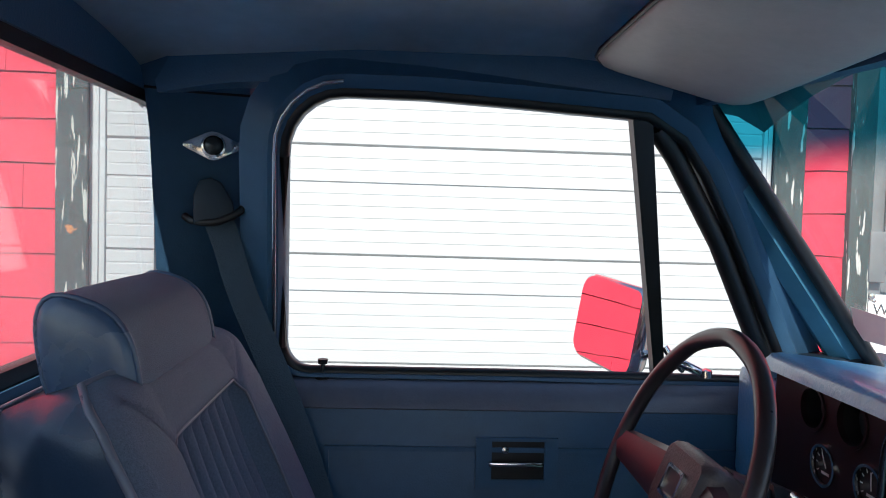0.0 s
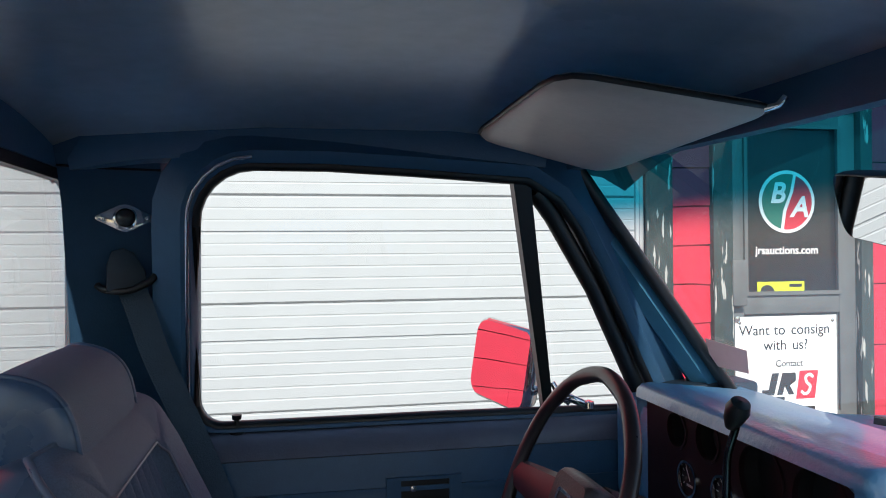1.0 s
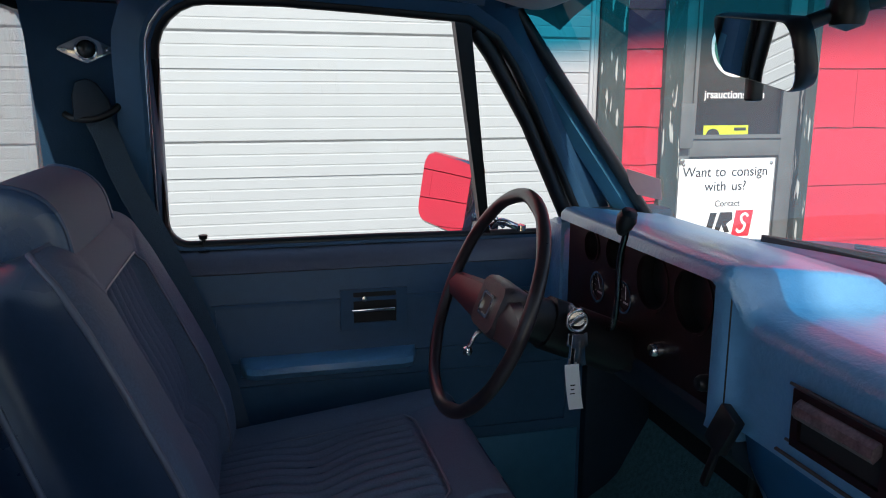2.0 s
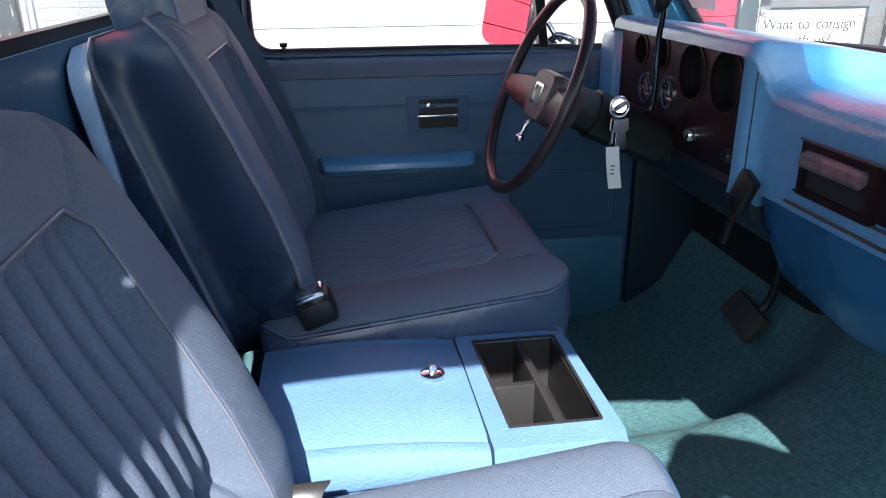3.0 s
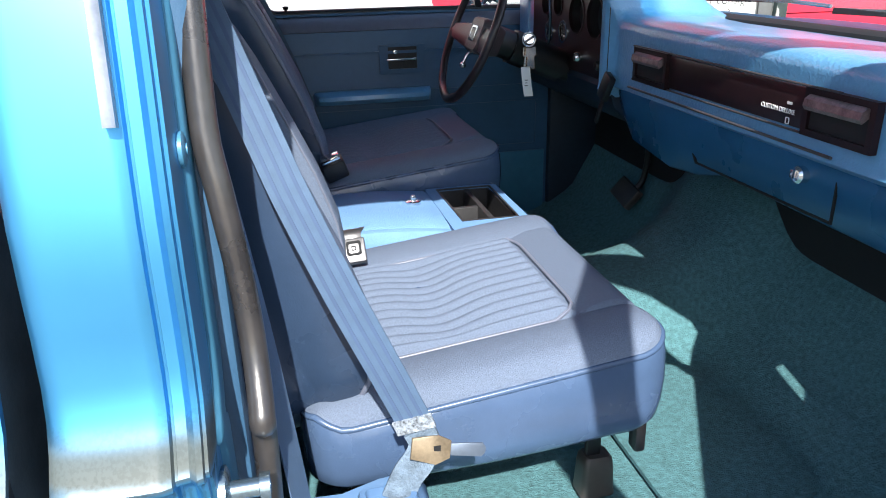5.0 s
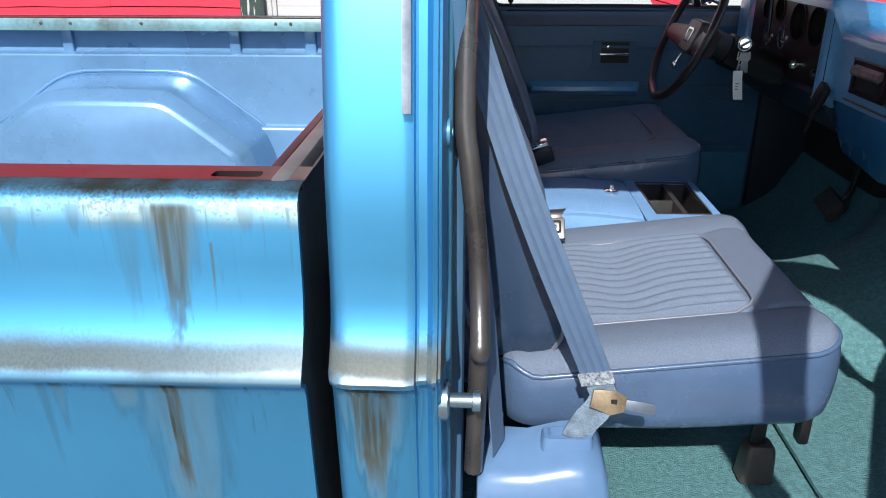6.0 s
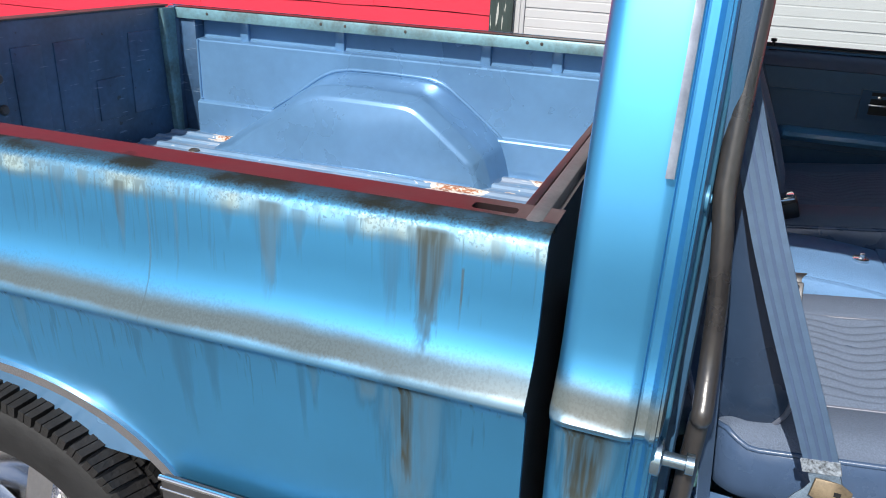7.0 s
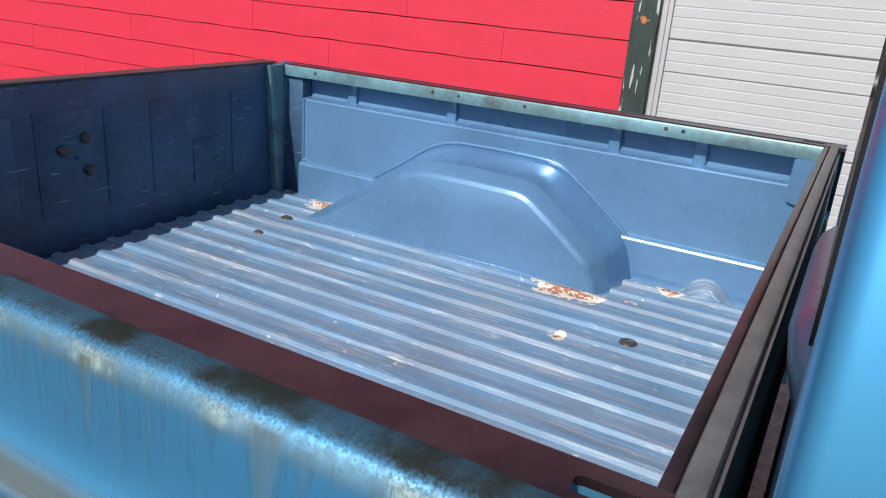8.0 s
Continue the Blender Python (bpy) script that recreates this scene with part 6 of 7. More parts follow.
def build_seat():
    seat = thing("bucket_seat", "slate-blue cloth bucket seat with pleated centre and vinyl sides", "seat", "front seats")
    # cushion cover
    bm = bmesh.new()
    nx, ny = 84, 250
    rings = []
    for i in range(nx + 1):
        row = []
        for j in range(ny + 1):
            x, y = squircle(i / nx * 2 - 1, j / ny * 2 - 1, CHALF, CW, 0.05)
            x += CX
            row.append((x, y, cushion_z(x, y)))
        rings.append(row)
    loft(bm, rings, closed=False, caps=False)
    cushion = part("cushion", bm, CLOTH, seat, angle=80)
    ticks = np.linspace(-1, 1, 34)
    outline = [squircle(u, v, CHALF, CW, 0.05) for u, v in [(-1, q) for q in ticks] + [(q, 1) for q in ticks][1:] + [(1, q) for q in ticks[::-1]][1:] + [(q, -1) for q in ticks[::-1]][1:-1]]
    outline = [(x + CX, y) for x, y in outline]
    rim = [(x, y, cushion_z(x, y)) for x, y in outline]
    bm = bmesh.new()
    sweep(bm, rim, 0.0042, closed=True)
    part("edge_piping", bm, SEAT_VINYL, cushion)
    bm = bmesh.new()
    def skirt_ring(k, f):
        """The skirt's outline grown by k metres, f of the way down to its hem."""
        out = []
        for x, y, z in rim:
            hem = 0.806 + 0.10 * max(0.0, x - 0.10) ** 1.2
            n = Vector((max(-1.0, min(1.0, (x - CX) / (CHALF - 0.05))) ** 9, max(-1.0, min(1.0, y / (CW - 0.05))) ** 9, 0))
            n = n.normalized() if n.length > 1e-6 else n
            dent = 0.0025 * math.sin(31 * x + 17 * y) * math.sin(math.pi * min(1.0, f))
            out.append((x + n.x * (k + dent), y + n.y * (k + dent), z + (hem - z) * f))
        return out
    loft(bm, [rim] + [skirt_ring(k, f) for k, f in ((0.003, 0.05), (0.006, 0.2), (0.007, 0.45), (0.005, 0.7), (0.001, 0.88), (-0.008, 0.97), (-0.02, 1.0), (-0.06, 1.0))])
    part("cushion_skirt", bm, SEAT_VINYL, seat, "smooth blue vinyl cushion side", angle=60)
    bm = bmesh.new()
    pts = [(x, 0.160) for x in np.linspace(-0.07, 0.235, 14)] + [(0.258, 0.150), (0.270, 0.130)] + [(0.272, y) for y in np.linspace(0.11, -0.11, 12)] + [(0.270, -0.130), (0.258, -0.150)] + [(x, -0.160) for x in np.linspace(0.235, -0.07, 14)]
    sweep(bm, [(x, y, cushion_z(x, y) + 0.003) for x, y in pts], 0.0026)
    part("insert_piping", bm, PIPING, cushion)
    # backrest: s up the back, y across
    def back(s, y, d=0.0):
        """A place on the backrest: s metres up, d behind its reference plane."""
        tilt = radians(19)
        low = max(0.0, 0.07 - s)
        x = -0.030 - math.sin(tilt) * s - 3.5 * low * low
        z = 0.915 + math.cos(tilt) * s
        return Vector((x - d * math.cos(tilt), y, z - d * math.sin(tilt)))
    H = 0.497
    FOOT = -0.055
    def half(s):
        f = s / H
        w = 0.262 - 0.012 * f - 0.03 * max(0, f - 0.5)
        top = min(1.0, max(0.0, (f - 0.88) / 0.12))
        low = min(1.0, max(0.0, (0.10 - s) / 0.155))
        return w - 0.055 * (1 - math.sqrt(max(0, 1 - top * top))) - 0.10 * low ** 2.2
    def insert_half(s):
        return 0.150 - 0.006 * max(0, s - 0.2) / 0.2 - 0.030 * (1 - math.sqrt(max(0.0, 1 - max(0.0, (s - TOP_SEAM + 0.03) / 0.031) ** 2)))
    TOP_SEAM = 0.418
    def ramp(v):
        v = min(1.0, max(0.0, v))
        return v * v * (3 - 2 * v)
    def depth(s, y):
        """How far the cover lies behind the reference plane."""
        w = half(s)
        side = max(0.0, w - abs(y))
        d = float(np.interp(s, [-0.055, 0.0, 0.05, 0.11, 0.20, 0.30, 0.40, 0.48, 0.50], [0.030, 0.008, -0.016, -0.028, -0.028, -0.020, -0.010, 0.004, 0.010]))
        d += 0.009 * max(0.0, 1 - side / 0.022) ** 2 - 0.007 * math.sin(math.pi * min(1.0, side / 0.11))
        d += 0.020 * max(0.0, (s - H + 0.045) / 0.045) ** 2
        edge = min((insert_half(s) - abs(y)) / 0.010, (TOP_SEAM - s) / 0.012)
        inn = ramp(edge)
        if inn > 0:
            fold = 0.010 * math.exp(-((s - 0.155 - 0.01 * math.sin(y * 23)) / 0.016) ** 2)
            lumbar = 0.014 * math.exp(-((s - 0.095) / 0.06) ** 2) + 0.008 * math.exp(-((s - 0.24) / 0.07) ** 2)
            jog = 0.006 * math.tanh((s - 0.155) / 0.02)
            q = 0.009 - lumbar + fold + 0.024 * (1 - pleat(y + jog, 0.30, 9))
            d = d * (1 - inn) + q * inn
        d += 0.006 * math.exp(-((edge - 0.3) / 0.35) ** 2)
        # a seam from the shoulder to the top corner of the insert
        if s > TOP_SEAM - 0.02 and abs(y) > 0.10:
            off = abs(abs(y) - (0.135 + 0.062 * ramp((s - 0.40) / 0.085))) / 0.005
            d += 0.0035 * math.exp(-off * off)
        return d
    bm = bmesh.new()
    rings = []
    for i in range(91):
        s = FOOT + (H - FOOT) * i / 90
        rings.append([back(s, half(s) * v, depth(s, half(s) * v)) for v in np.linspace(-1, 1, 231)])
    loft(bm, rings, closed=False, caps=False)
    br = part("backrest", bm, CLOTH, seat, "cloth backrest with vertical pleats", angle=80)
    rimp = [(s, -1) for s in np.linspace(FOOT, H, 30)] + [(H, v) for v in np.linspace(-1, 1, 12)][1:-1] + [(s, 1) for s in np.linspace(H, FOOT, 30)]
    bm = bmesh.new()
    sweep(bm, [back(s, half(s) * v, depth(s, half(s) * v) + 0.001) for s, v in rimp], 0.0042)
    part("edge_piping", bm, PIPING, br)
    bm = bmesh.new()
    loft(bm, [[back(s, half(s) * v, depth(s, half(s) * v) + 0.001) for s, v in rimp]] + [[back(s, half(s) * v * k, d + f * depth(s, half(s) * v)) for s, v in rimp] for k, d, f in ((1.005, 0.018, 0.8), (0.995, 0.045, 0.5), (0.955, 0.066, 0.1), (0.935, 0.086, 0), (0.955, 0.106, 0), (1.0, 0.116, 0))], caps=False)
    part("side_gusset", bm, SHELL_VINYL, br, "smooth navy vinyl gusset", angle=50)
    bm = bmesh.new()
    loft(bm, [[back(s * k0 + k1, half(s) * v * k2, d) for s, v in rimp] for k0, k1, k2, d in ((1.0, 0, 1.0, 0.118), (1.0, 0, 1.015, 0.130), (1, 0.0, 0.99, 0.155), (0.98, 0.003, 0.93, 0.172), (0.94, 0.01, 0.8, 0.182))])
    part("back_shell", bm, SHELL_VINYL, br, "smooth navy vinyl back shell", angle=50)
    bm = bmesh.new()
    sweep(bm, [back(s, half(s) * v * 1.004, 0.118) for s, v in rimp], 0.0045)
    part("rear_piping", bm, PIPING, br)
    pts = [(s, insert_half(s)) for s in np.linspace(0.0, TOP_SEAM - 0.0005, 40)] + [(TOP_SEAM, y) for y in np.linspace(0.105, -0.105, 14)] + [(s, -insert_half(s)) for s in np.linspace(TOP_SEAM - 0.0005, 0.0, 40)]
    bm = bmesh.new()
    sweep(bm, [back(s, y, depth(s, y) - 0.0002) for s, y in pts], 0.0018, up=(1, 0, 0))
    part("insert_piping", bm, PIPING, br)
    # headrest: a bolster with flat vinyl ends
    cx, cz = -0.256, 1.399
    P = []
    for a in np.linspace(0, 2 * math.pi, 28, endpoint=False):
        u, v = (math.copysign(abs(q) ** 0.72, q) for q in (math.cos(a), math.sin(a)))
        P.append((cx + 0.046 * u - 0.010 * v, cz + 0.060 * v - 0.006 * u * (1 + v)))
    bm = bmesh.new()
    loft(bm, [[(cx + (x - cx) * k, y, cz + (z - cz) * k) for x, z in P] for y, k in ((-0.138, 0.985), (-0.13, 1.0), (-0.05, 1.015), (0.05, 1.015), (0.13, 1.0), (0.138, 0.985))], caps=False)
    hr = part("headrest", bm, CLOTH, seat, "cloth roll headrest with vinyl ends", angle=60)
    for sg in (-1, 1):
        bm = bmesh.new()
        loft(bm, [[(cx + (x - cx) * k, sg * y, cz + (z - cz) * k) for x, z in P] for y, k in ((0.137, 0.98), (0.142, 0.95), (0.146, 0.8), (0.148, 0.4))])
        part("end_panel", bm, SEAT_VINYL, hr, angle=60)
        bm = bmesh.new()
        sweep(bm, [(cx + (x - cx) * 0.99, sg * 0.138, cz + (z - cz) * 0.99) for x, z in P], 0.003, closed=True, up=(0, 1, 0))
        part("end_piping", bm, SEAT_VINYL, hr)
    # mounts
    for sg in (-1, 1):
        bm = bmesh.new()
        box(bm, (-0.10, sg * 0.126 - 0.012, 0.762), (0.33, sg * 0.126 + 0.012, 0.795), 0.004)
        part("seat_track", bm, BLACK, seat)
        for x0 in (-0.09, 0.288):
            bm = bmesh.new()
            loft(bm, [[(x0 + 0.037 + u * k, sg * 0.126 + v * k, z) for u, v in rrect(0.056, 0.046, 0.010, 3)] for z, k in ((0.618, 1.06), (0.632, 1.0), (0.672, 0.93), (0.684, 0.86), (0.689, 0.7))])
            bracket = bmesh.new()
            box(bracket, (x0 + 0.02, sg * 0.126 - 0.006, 0.685), (x0 + 0.044, sg * 0.126 + 0.006, 0.768), 0.002)
            part("track_bracket", bracket, BLACK, seat)
            part("track_foot", bm, RUBBER, seat, "grey plastic track cover")
    bm = bmesh.new()
    box(bm, (0.326, -0.25, 0.775), (0.343, -0.225, 0.85), 0.005)
    part("release_lever", bm, BLACK, seat)
    return seat


seat_ob = build_seat()
seat_ob.location = (0.0, -0.472, 0.0)
other = copy_thing(seat_ob, Matrix.Translation((0.034, 0.408, 0.046)))
# the driver's backrest stands a little lower and further back on its cushion
for piece in other.children:
    kind_name = piece.name.split(".")[0]
    if kind_name == "backrest":
        piece.matrix_basis = Matrix.Translation((-0.016, 0, -0.014)) @ piece.matrix_basis
    if kind_name == "headrest":
        piece.matrix_basis = Matrix.Translation((0.0, 0, -0.027)) @ piece.matrix_basis
tagged(other, "slate-blue cloth bucket seat in the shade behind the wheel")

# ---- centre console ----
console = thing("centre_console", "light blue vinyl console between the seats", "console", at=(0, -0.015, 0))
bm = bmesh.new()
loft(bm, [[(x, sy * w, z) for sy, z in ((-1, 0.70), (-1.0, top - 0.03), (-0.97, top - 0.008), (-0.93, top), (0.93, top), (0.97, top - 0.008), (1.0, top - 0.03), (1, 0.70))] for x, w, top in ((-0.10, 0.135, 0.885), (0.05, 0.145, 0.89), (0.196, 0.150, 0.905))])
part("console_body", bm, CONSOLE, console, angle=30)
bm = bmesh.new()
o = [(0.200, -0.155), (0.345, -0.155), (0.375, -0.135), (0.375, 0.135), (0.345, 0.145), (0.200, 0.145)]
n2 = [(0.226, -0.115), (0.345, -0.115), (0.348, -0.112), (0.352, 0.114), (0.35, 0.117), (0.222, 0.117)]
loft(bm, [[(x, y, z) for x, y in q] for q, z in (([(x + 0.02 * (x > 0.3), y * 1.08) for x, y in o], 0.72), (o, 0.915), ([(0.2 + (x - 0.2) * 0.97, y * 0.97) for x, y in o], 0.934), (n2, 0.937), (n2, 0.84), ([(x, y * 0.2) for x, y in n2], 0.84))], caps=False)
part("tray_surround", bm, CONSOLE, console, angle=30)
bm = bmesh.new()
rim_frame(bm, n2, [(x + (0.004 if x < 0.3 else -0.004), y * 0.965) for x, y in n2], 0.003, Matrix.Translation((0, 0, 0.9355)))
box(bm, (0.288, -0.113, 0.845), (0.300, 0.115, 0.934), 0.002)
DIVIDER = mat("console_tray", (0.03, 0.03, 0.032), 0.5, 0, 0.15, 14, bump=0.2)
part("tray_divider", bm, DIVIDER, console, "dark grey moulded tray divider")
bm = bmesh.new()
box(bm, (0.225, -0.008, 0.845), (0.290, 0.004, 0.930), 0.002)
part("tray_divider", bm, DIVIDER, console)
for lo, hi in (((0.225, -0.112, 0.842), (0.290, 0.115, 0.862)), ((0.295, -0.112, 0.842), (0.349, 0.115, 0.850))):
    bm = bmesh.new()
    box(bm, lo, hi, 0.002)
    part("tray_floor", bm, DIVIDER, console)
for lo, hi in (((0.2255, -0.113, 0.842), (0.2285, 0.1155, 0.932)), ((0.345, -0.111, 0.842), (0.3475, 0.113, 0.932)), ((0.226, -0.1148, 0.842), (0.347, -0.1118, 0.932)), ((0.226, 0.113, 0.842), (0.349, 0.1165, 0.932))):
    bm = bmesh.new()
    box(bm, lo, hi)
    part("tray_wall", bm, DIVIDER, console)
bm = bmesh.new()
rings = []
for i in range(13):
    x = -0.085 + 0.282 * i / 12
    f = i / 12
    top = 0.925 + 0.022 * math.sin(math.pi * (0.25 + 0.6 * f))
    lowz = 0.886 + 0.02 * f
    w = 0.150 + 0.006 * f
    rings.append([(x, y * w, z) for y, z in ((-0.98, lowz), (-1.0, lowz + 0.006), (-0.985, top - 0.020), (-0.93, top - 0.007), (-0.86, top - 0.004), (-0.82, top - 0.006), (-0.76, top - 0.001), (-0.3, top + 0.002), (0.3, top + 0.002), (0.76, top - 0.001), (0.82, top - 0.006), (0.86, top - 0.004), (0.93, top - 0.007), (0.985, top - 0.020), (1.0, lowz + 0.006), (0.98, lowz))])
loft(bm, rings)
lid = part("lid", bm, CONSOLE, console, "grained light blue lid", angle=40)
bm = bmesh.new()
lathe(bm, [(0.017, -0.006), (0.017, 0.002), (0.012, 0.004), (0.0, 0.0045)], 20, Matrix.Translation((0.149, 0.015, 0.9465)))
box(bm, (0.144, 0.008, 0.949), (0.154, 0.013, 0.962), 0.0015)
box(bm, (0.146, 0.013, 0.949), (0.152, 0.022, 0.956), 0.0015)
part("lid_latch", bm, CHROME, lid, "chrome lid latch")

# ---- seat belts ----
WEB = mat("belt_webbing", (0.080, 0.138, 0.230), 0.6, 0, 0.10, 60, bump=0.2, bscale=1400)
# driver's belt: the same webbing with the pillar's shade put into its colour
WEB_SHADED = mat("belt_webbing_shaded", (0.05, 0.085, 0.125), 0.7, 0, 0.12, 14, bump=0.4, bscale=400)
STRIPE = mat("belt_stripe", (0.068, 0.112, 0.21), 0.7, 0, 0.1, 14)


def ribbon(bm, pts, width, across, thick=0.0016):
    """A strap along a line; across: the direction of its width."""
    c = Vector(across).normalized()
    rings = []
    for i, p in enumerate(pts):
        p = Vector(p)
        d = (Vector(pts[min(i + 1, len(pts) - 1)]) - Vector(pts[max(i - 1, 0)])).normalized()
        a = (c - d * c.dot(d)).normalized()
        q = d.cross(a) * thick / 2
        a = a * width / 2
        rings.append([p - a - q, p + a - q, p + a + q, p - a + q])
    return loft(bm, rings)


belt = thing("seat_belt", "grey-blue webbing belt hanging in the open passenger doorway", "seat belt", at=(0, 0, 0))
main = catmull([(-0.235, -0.745, 1.56), (-0.195, -0.73, 1.43), (-0.164, -0.735, 1.34), (-0.138, -0.765, 1.27), (-0.118, -0.79, 1.217), (-0.078, -0.815, 1.12), (-0.035, -0.825, 1.02), (-0.008, -0.825, 0.955)], 5)
bm = bmesh.new()
ribbon(bm, main, 0.042, (1, -0.35, 0.5))
web = part("shoulder_webbing", bm, WEB, belt)
for o in (-0.010, 0.0, 0.010):
    bm = bmesh.new()
    ribbon(bm, [p + Vector((o, -o * 0.35, o * 0.5)) + Vector((-0.0004, -0.0011, 0)) for p in main], 0.004, (1, -0.35, 0.5), 0.001)
    part("stripe", bm, STRIPE, web)
bm = bmesh.new()
ribbon(bm, [(-0.012, -0.8275, 0.962), (-0.006, -0.8275, 0.945)], 0.046, (1, -0.35, 0.5), 0.004)
part("stitched_end", bm, mat("belt_stitching", (0.45, 0.52, 0.60), 0.8, 0, 0.5, 220), belt)
bm = bmesh.new()
ribbon(bm, catmull([(-0.004, -0.827, 0.945), (0.002, -0.83, 0.928), (-0.006, -0.834, 0.910), (-0.020, -0.835, 0.892), (-0.034, -0.836, 0.862)], 4), 0.036, (1, -0.2, 0.35), 0.006)
part("lap_webbing", bm, mat("worn_webbing", (0.17, 0.24, 0.32), 0.8, 0, 0.3, 60, bump=0.6, bscale=300), belt, "pale worn lap webbing")
bm = bmesh.new()
ribbon(bm, catmull([(-0.235, -0.76, 1.55), (-0.20, -0.83, 1.38), (-0.178, -0.85, 1.23), (-0.161, -0.85, 1.10), (-0.149, -0.85, 0.985), (-0.137, -0.85, 0.855)], 5), 0.042, (0.42, 1, 0))
part("retractor_webbing", bm, WEB, belt)
bm = bmesh.new()
plate(bm, [(-0.022, -0.012), (0.008, -0.018), (0.024, -0.010), (0.024, 0.010), (0.008, 0.016), (-0.022, 0.012)], 0.003, axes((0.006, -0.838, 0.926), (1, 0, -0.2), (0, 0.3, 1)), 0.0008)
tongue = part("tongue", bm, mat("worn_tongue", (0.38, 0.30, 0.20), 0.35, 0.5, 0.3, 30), belt, "worn tan belt tongue")
bm = bmesh.new()
plate(bm, [(0.024, -0.007), (0.062, -0.008), (0.066, -0.003), (0.066, 0.003), (0.062, 0.008), (0.024, 0.007)], 0.0025, axes((0.006, -0.838, 0.926), (1, 0, -0.2), (0, 0.3, 1)), 0.0006)
part("tongue_blade", bm, mat("grey_steel", (0.16, 0.20, 0.26), 0.4, 0.6, 0.15, 20), tongue)
bm = bmesh.new()
box(bm, (0.010, -0.8415, 0.923), (0.018, -0.8405, 0.930))
part("tongue_slot", bm, GAP, tongue)
cover = bmesh.new()
loft(cover, [[(-0.165 + a, y, z) for a, z in ((0.0, 0.60), (0.0, t - 0.012), (0.012, t), (0.07, t - 0.003), (0.115, t + 0.010), (0.135, t + 0.012), (0.162, t + 0.006), (0.172, t - 0.012), (0.178, t - 0.06), (0.184, 0.60))] for y, t in ((-0.900, 0.80), (-0.895, 0.83), (-0.880, 0.846), (-0.80, 0.856), (-0.795, 0.85), (-0.79, 0.82))])
COVER = mat("belt_cover_plastic", (0.10, 0.19, 0.34), 0.3, 0, 0.08, 8, coat=0.2)
case = thing("belt_cover", "glossy blue moulded belt retractor cover on the sill", "cover")
part("moulded_case", cover, COVER, case, angle=50)
bm = bmesh.new()
loft(bm, [[(-0.044 + u * k, -0.838 + v * k, z) for u, v in rrect(0.064, 0.030, 0.008, 3)] for z, k in ((0.845, 1.1), (0.868, 1.08), (0.874, 1.0), (0.874, 0.8), (0.862, 0.75))])
part("webbing_boot", bm, COVER, case, angle=50)
bm = bmesh.new()
lathe(bm, [(0.010, 0.0), (0.010, 0.002), (0.006, 0.004), (0.0, 0.0045)], 14, axes((-0.03, -0.9005, 0.70), (1, 0, 0), (0, 0, 1)))
part("cover_screw", bm, CHROME, case)

buckle = thing("seat_belt_buckle", "square chrome buckle with push button on the seat", "buckle", at=(-0.013, -0.283, 0.952))
bmx = axes((0, -0.006, 0.012), (0.98, -0.10, 0.10), (-0.15, 0.62, 0.78))
bm = bmesh.new()
plate(bm, [(u, v - 0.007) for u, v in rrect(0.042, 0.045, 0.004, 3)], 0.014, bmx, 0.003)
SATIN = mat("satin_metal", (0.20, 0.20, 0.21), 0.42, 0.9, 0.08, 30)
part("case", bm, SATIN, buckle)
bm = bmesh.new()
rim_frame(bm, rrect(0.026, 0.026, 0.004, 3), rrect(0.018, 0.018, 0.003, 3), 0.002, bmx @ Matrix.Translation((0.001, -0.004, 0.0145)))
rim_frame(bm, rrect(0.008, 0.008, 0.001, 2), rrect(0.005, 0.005, 0.001, 2), 0.0015, bmx @ Matrix.Translation((0.001, -0.004, 0.0148)))
part("button", bm, GAP, buckle, "dark outline of the push button")
bm = bmesh.new()
loft(bm, [[bmx @ Vector((u, v, h)) for u, h in ((-w, c), (-w * 0.4, c - 0.003), (w * 0.4, c - 0.003), (w, c), (w, c + 0.004), (w * 0.4, c + 0.001), (-w * 0.4, c + 0.001), (-w, c + 0.004))] for v, w, c in ((0.012, 0.017, 0.007), (0.020, 0.016, 0.009), (0.026, 0.018, 0.008), (0.033, 0.024, 0.005), (0.036, 0.024, 0.001))])
part("strap", bm, SATIN, buckle, "flared metal tongue slot")
bm = bmesh.new()
box(bm, (-0.027, -0.024, -0.02), (0.027, 0.024, 0.022), 0.006, 2)
bk2 = tagged(finish("buckle_sleeve", bm, BLACK), "black plastic buckle sleeve beside the driver seat", "buckle")
bk2.matrix_world = pose(-0.005, 0.125, 1.0, 10, -20, 0)
bm = bmesh.new()
box(bm, (-0.022, -0.016, 0.02), (0.022, 0.016, 0.034), 0.004, 2)
cap = part("buckle_head", bm, CHROME, bk2)

belt2 = thing("seat_belt", "belt webbing hanging from the driver pillar, shade put into its colour", "seat belt", at=(0, 0, 0))
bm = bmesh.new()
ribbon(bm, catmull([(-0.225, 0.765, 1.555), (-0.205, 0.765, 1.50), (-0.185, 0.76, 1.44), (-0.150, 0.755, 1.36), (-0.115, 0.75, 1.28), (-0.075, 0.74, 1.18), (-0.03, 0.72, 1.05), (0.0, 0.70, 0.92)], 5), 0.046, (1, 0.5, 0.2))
part("shoulder_webbing", bm, WEB_SHADED, belt2)
bm = bmesh.new()
b = bmesh.new()
shape = [(-0.030, -0.035), (0.034, -0.028), (0.030, 0.0), (0.012, 0.030), (-0.004, 0.038), (-0.022, 0.032), (-0.030, 0.01)]
plate(bm, shape, 0.016, axes((-0.232, 0.770, 1.575), (1, 0.25, 0), (0, 0.1, 1)), 0.005)
part("guide_cover", bm, NAVY, belt2, "dark plastic belt guide cover")
bm = bmesh.new()
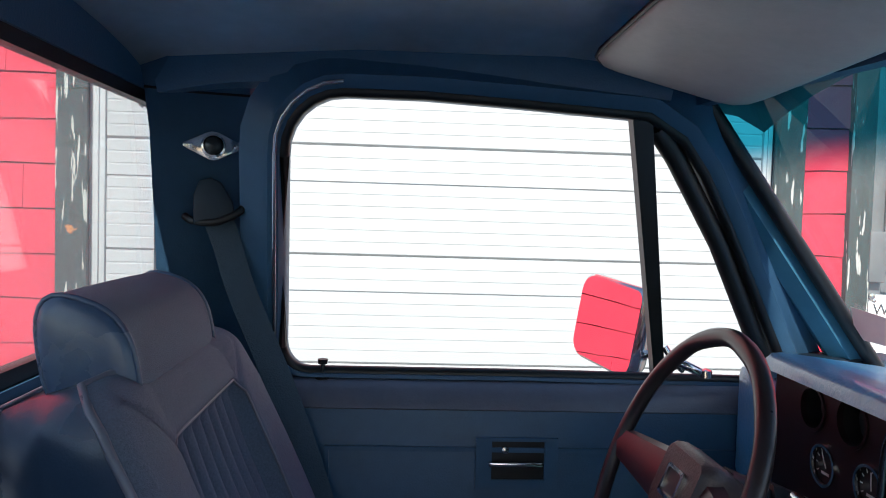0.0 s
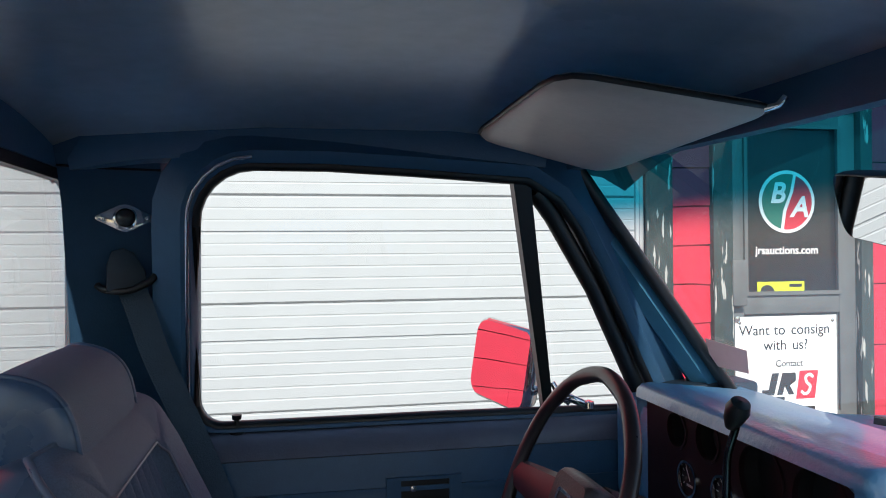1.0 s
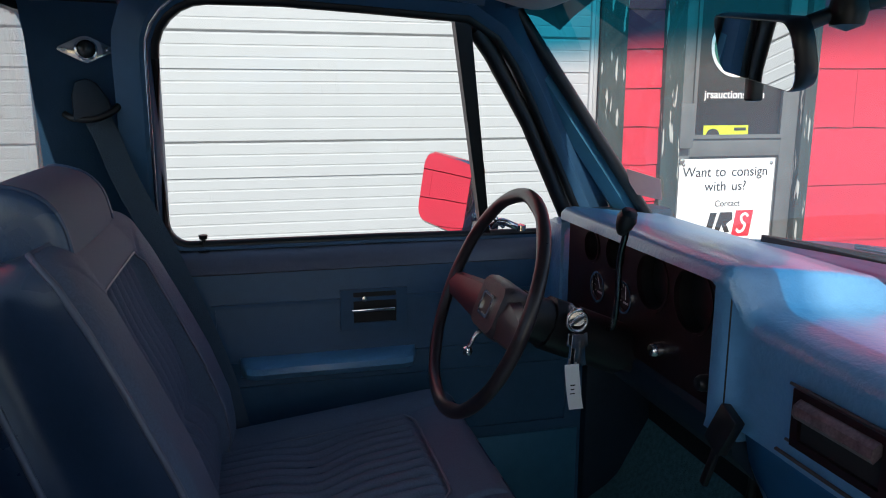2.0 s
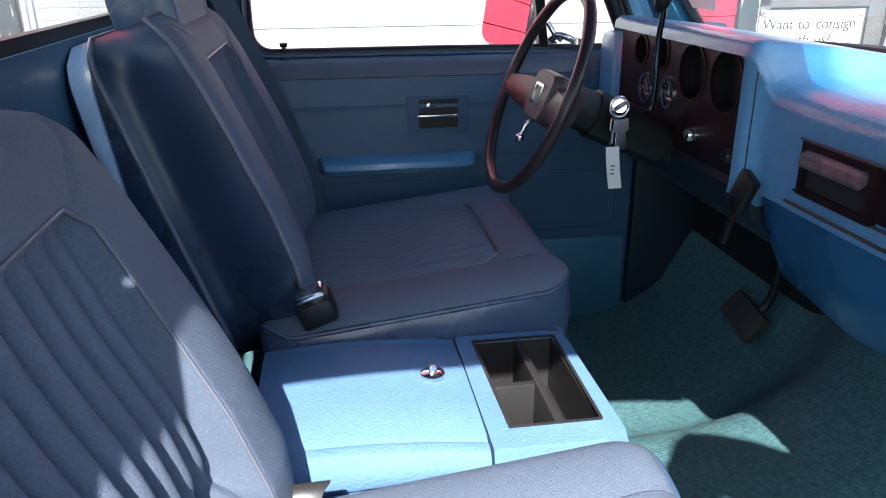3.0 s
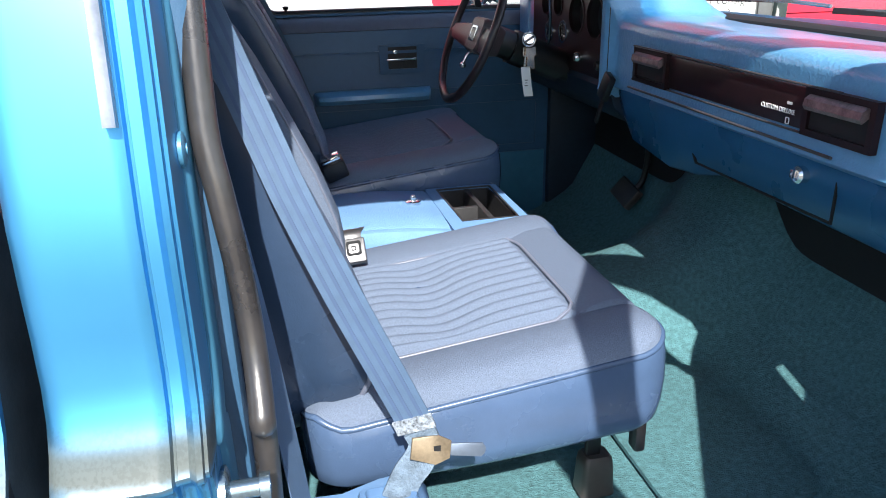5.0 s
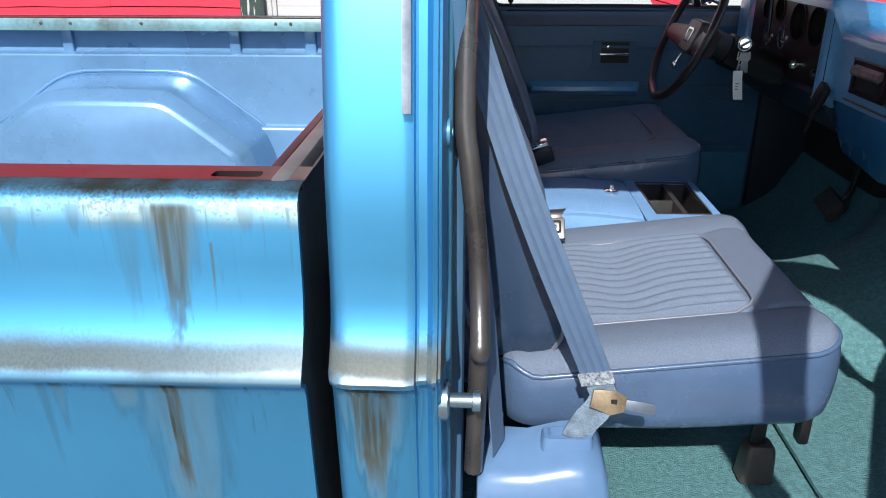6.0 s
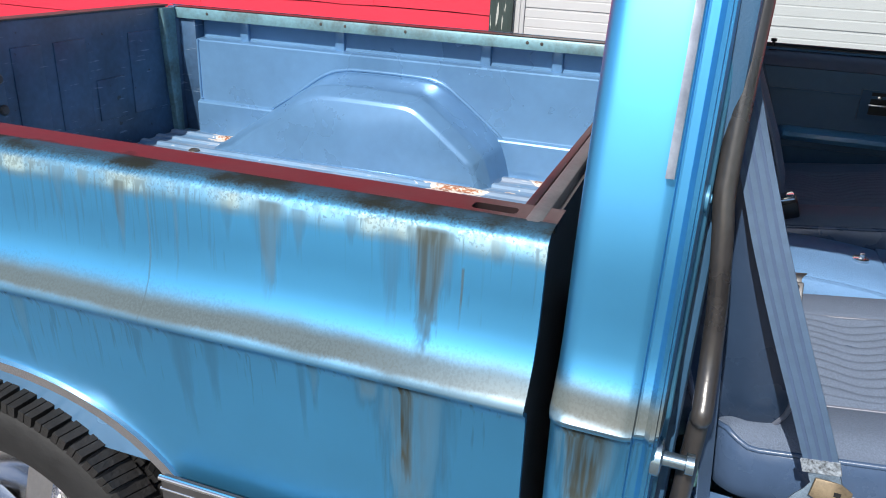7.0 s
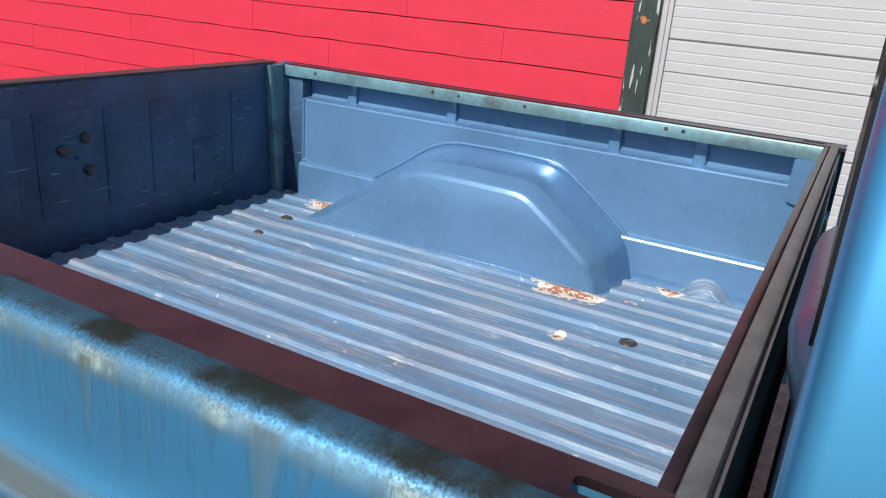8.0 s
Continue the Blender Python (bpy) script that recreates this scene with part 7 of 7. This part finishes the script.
sweep(bm, catmull([(-0.275, 0.765, 1.552), (-0.26, 0.755, 1.545), (-0.225, 0.752, 1.543), (-0.192, 0.758, 1.558), (-0.182, 0.77, 1.572)], 4), 0.006)
part("guide_loop", bm, BLACK, belt2)

# dome lamp on the pillar
lamp = thing("pillar_lamp", "small round chrome courtesy lamp on the pillar trim", "lamp", at=(-0.229, 0.753, 1.663))
LM = axes((0, 0, 0), (1, 0.28, 0), (0, 0.05, 1)) @ Matrix.Scale(0.86, 4)
bm = bmesh.new()
A0 = math.acos((0.027 - 0.006) / 0.047)
dia = []
for c, r, a0, a1 in ((0.047, 0.006, -A0, A0), (0.0, 0.027, A0, math.pi - A0), (-0.047, 0.006, math.pi - A0, math.pi + A0), (0.0, 0.027, math.pi + A0, 2 * math.pi - A0)):
    dia += [(c + r * math.cos(a), r * math.sin(a)) for a in np.linspace(a0, a1, 9)]
plate(bm, dia, 0.005, LM, 0.002)
part("base", bm, CHROME, lamp)
bm = bmesh.new()
b = bmesh.new()
loft(b, [[(q * math.cos(a), q * math.sin(a), h) for q, h in ((0.017, 0.004), (0.022, 0.004), (0.021, 0.010), (0.018, 0.011))] for a in np.linspace(0, 2 * math.pi, 24, endpoint=False)], around=True)
add_to(bm, b, LM)
part("ring", bm, CHROME, lamp)
bm = bmesh.new()
lathe(bm, [(0.018, 0.004), (0.0175, 0.009), (0.014, 0.014), (0.008, 0.017), (0.0, 0.018)], 24, LM)
part("lens", bm, mat("lamp_lens", (0.05, 0.055, 0.06), 0.04, 0.3, 0.2, 60), lamp)
for sg in (-1, 1):
    bm = bmesh.new()
    lathe(bm, [(0.0, 0.009), (0.004, 0.008), (0.005, 0.004)], 10, LM @ Matrix.Translation((sg * 0.040, 0, 0)))
    part("screw", bm, CHROME, lamp)

# sun visors
def visor(s):
    bm = bmesh.new()
    A, B, C, D = Vector((0.325, s * 0.60, 1.788)), Vector((0.325, s * 0.205, 1.795)), Vector((0.565, s * 0.175, 1.757)), Vector((0.565, s * 0.64, 1.738))
    pts = []
    cs = [A, B, C, D]
    for i in range(4):
        p, q, r = cs[i - 1], cs[i], cs[(i + 1) % 4]
        k = 0.16 if i != 2 else 0.06
        for t in (0, 0.33, 0.67, 1.0):
            a, b = q.lerp(p, k * (1 - t)), q.lerp(r, k * t)
            pts.append(a.lerp(b, t) if 0 < t < 1 else (a if t == 0 else b))
    cen = (A + B + C + D) / 4
    up = Vector((0.16, 0, 0.98)).normalized()
    def grow(k, d):
        return [cen + (p - cen) * k + up * d for p in pts]
    loft(bm, [grow(0.5, -0.011), grow(0.88, -0.010), grow(0.97, -0.006), grow(1.0, 0.0), grow(0.97, 0.008), grow(0.5, 0.01)])
    v = part("sun_visor", bm, VISOR, truck, "grey vinyl sun visor folded up", angle=60)
    bm = bmesh.new()
    sweep(bm, grow(1.0, 0.001), 0.0035, closed=True, up=up)
    part("visor_welt", bm, BLACK, v)
    bm = bmesh.new()
    sweep(bm, [C + Vector((-0.012, s * 0.004, 0.0)), C + Vector((0.0, -s * 0.004, 0.003)), C + Vector((0.008, -s * 0.006, 0.012))], 0.004)
    part("visor_clip", bm, CHROME, v)
for s in (1, -1):
    visor(s)

# inside mirror
bm = bmesh.new()
RM = axes((0.538, -0.030, 1.632), (-0.31, -0.94, -0.12), (-0.26, 0, 1))
sq = rrect(0.245, 0.064, (0.02, 0.028, 0.02, 0.012), 5)
b = bmesh.new()
loft(b, [[(x * k, y * k, z) for x, y in sq] for k, z in ((0.985, 0.006), (1.0, 0.004), (1.015, -0.003), (0.97, -0.013), (0.6, -0.022))])
add_to(bm, b, RM)
sweep(bm, catmull([(0.56, -0.03, 1.645), (0.60, -0.045, 1.662), (0.64, -0.055, 1.675), (0.70, -0.06, 1.69)], 4), 0.008)
lathe(bm, [(0.0, -0.02), (0.016, -0.014), (0.019, 0.0), (0.016, 0.014), (0.0, 0.02)], 14, Matrix.Translation((0.62, -0.055, 1.668)))
box(bm, (0.550, -0.012, 1.580), (0.565, 0.003, 1.606), 0.003)
rv = part("inside_mirror", bm, BLACK, truck, "black-backed inside rear-view mirror", angle=50)
bm = bmesh.new()
plate(bm, [(x * 0.98, y * 0.95) for x, y in sq], 0.001, RM @ Matrix.Translation((0, 0, 0.006)))
part("mirror_glass", bm, MIRROR, rv)

# papers and small fittings
bm = bmesh.new()
q = [shield(0.775, 0.10), shield(0.70, 0.085), shield(0.665, 0.20), shield(0.745, 0.235)]
q = [p + Vector((-0.006, 0, 0)) for p in q]
loft(bm, [q, [p + Vector((-0.001, 0, 0)) for p in q]])
tagged(finish("windshield_sticker", bm, translucent(mat("sticker_paper", (0.80, 0.66, 0.63), 0.6, 0, 0.1))), "faded pink paper sticker inside the windshield", "sticker")
bm = bmesh.new()
sweep(bm, catmull([(0.548, 0.845, 1.305), (0.560, 0.825, 1.318), (0.580, 0.815, 1.312), (0.600, 0.815, 1.302)], 4), 0.008)
lathe(bm, [(0.0, 0.012), (0.012, 0.008), (0.013, -0.004), (0.0, -0.006)], 14, Matrix.Translation((0.602, 0.815, 1.302)))
sweep(bm, [(0.538, 0.84, 1.345), (0.552, 0.832, 1.32), (0.57, 0.83, 1.305)], 0.006)
part("vent_latch", bm, CHROME, dpart, "chrome vent window latch")

# wipers on the cowl
for y0, y1 in ((0.52, 0.04), (-0.10, -0.60)):
    w = thing("windshield_wiper", "thin dark wiper lying along the windshield base", "wiper", "wipers", at=(0.0, 0.0, 0.0))
    bm = bmesh.new()
    pts = [shield(y, -0.03) + Vector((0.02, 0, -0.008 + 0.03 * (y0 - y))) for y in np.linspace(y0, y1, 10)]
    sweep(bm, pts, [(-0.005, -0.003), (0.005, -0.003), (0.003, 0.010), (-0.003, 0.010)])
    part("blade", bm, BLACK, w)
    bm = bmesh.new()
    sweep(bm, [shield(y1 - 0.05, -0.06) + Vector((0.07, 0, 0.01)), shield((y0 + y1) / 2, -0.02) + Vector((0.03, 0, 0.010)), shield((y0 + y1) / 2 + 0.05, -0.02) + Vector((0.024, 0, 0.010))], 0.005)
    part("arm", bm, CHROME, w)

# floor mat
bm = bmesh.new()
loft(bm, [[(x, y, z) for x, y in [(0.40 + 0.30 * (a + 0.5), -0.50 + 0.5 * b_) for a, b_ in rrect(0.9, 0.85, 0.12, 4)]] for z in (0.622, 0.630)])
tagged(finish("floor_mat", bm, CARPET), "teal carpet mat with bound edge on the passenger floor", "mat")
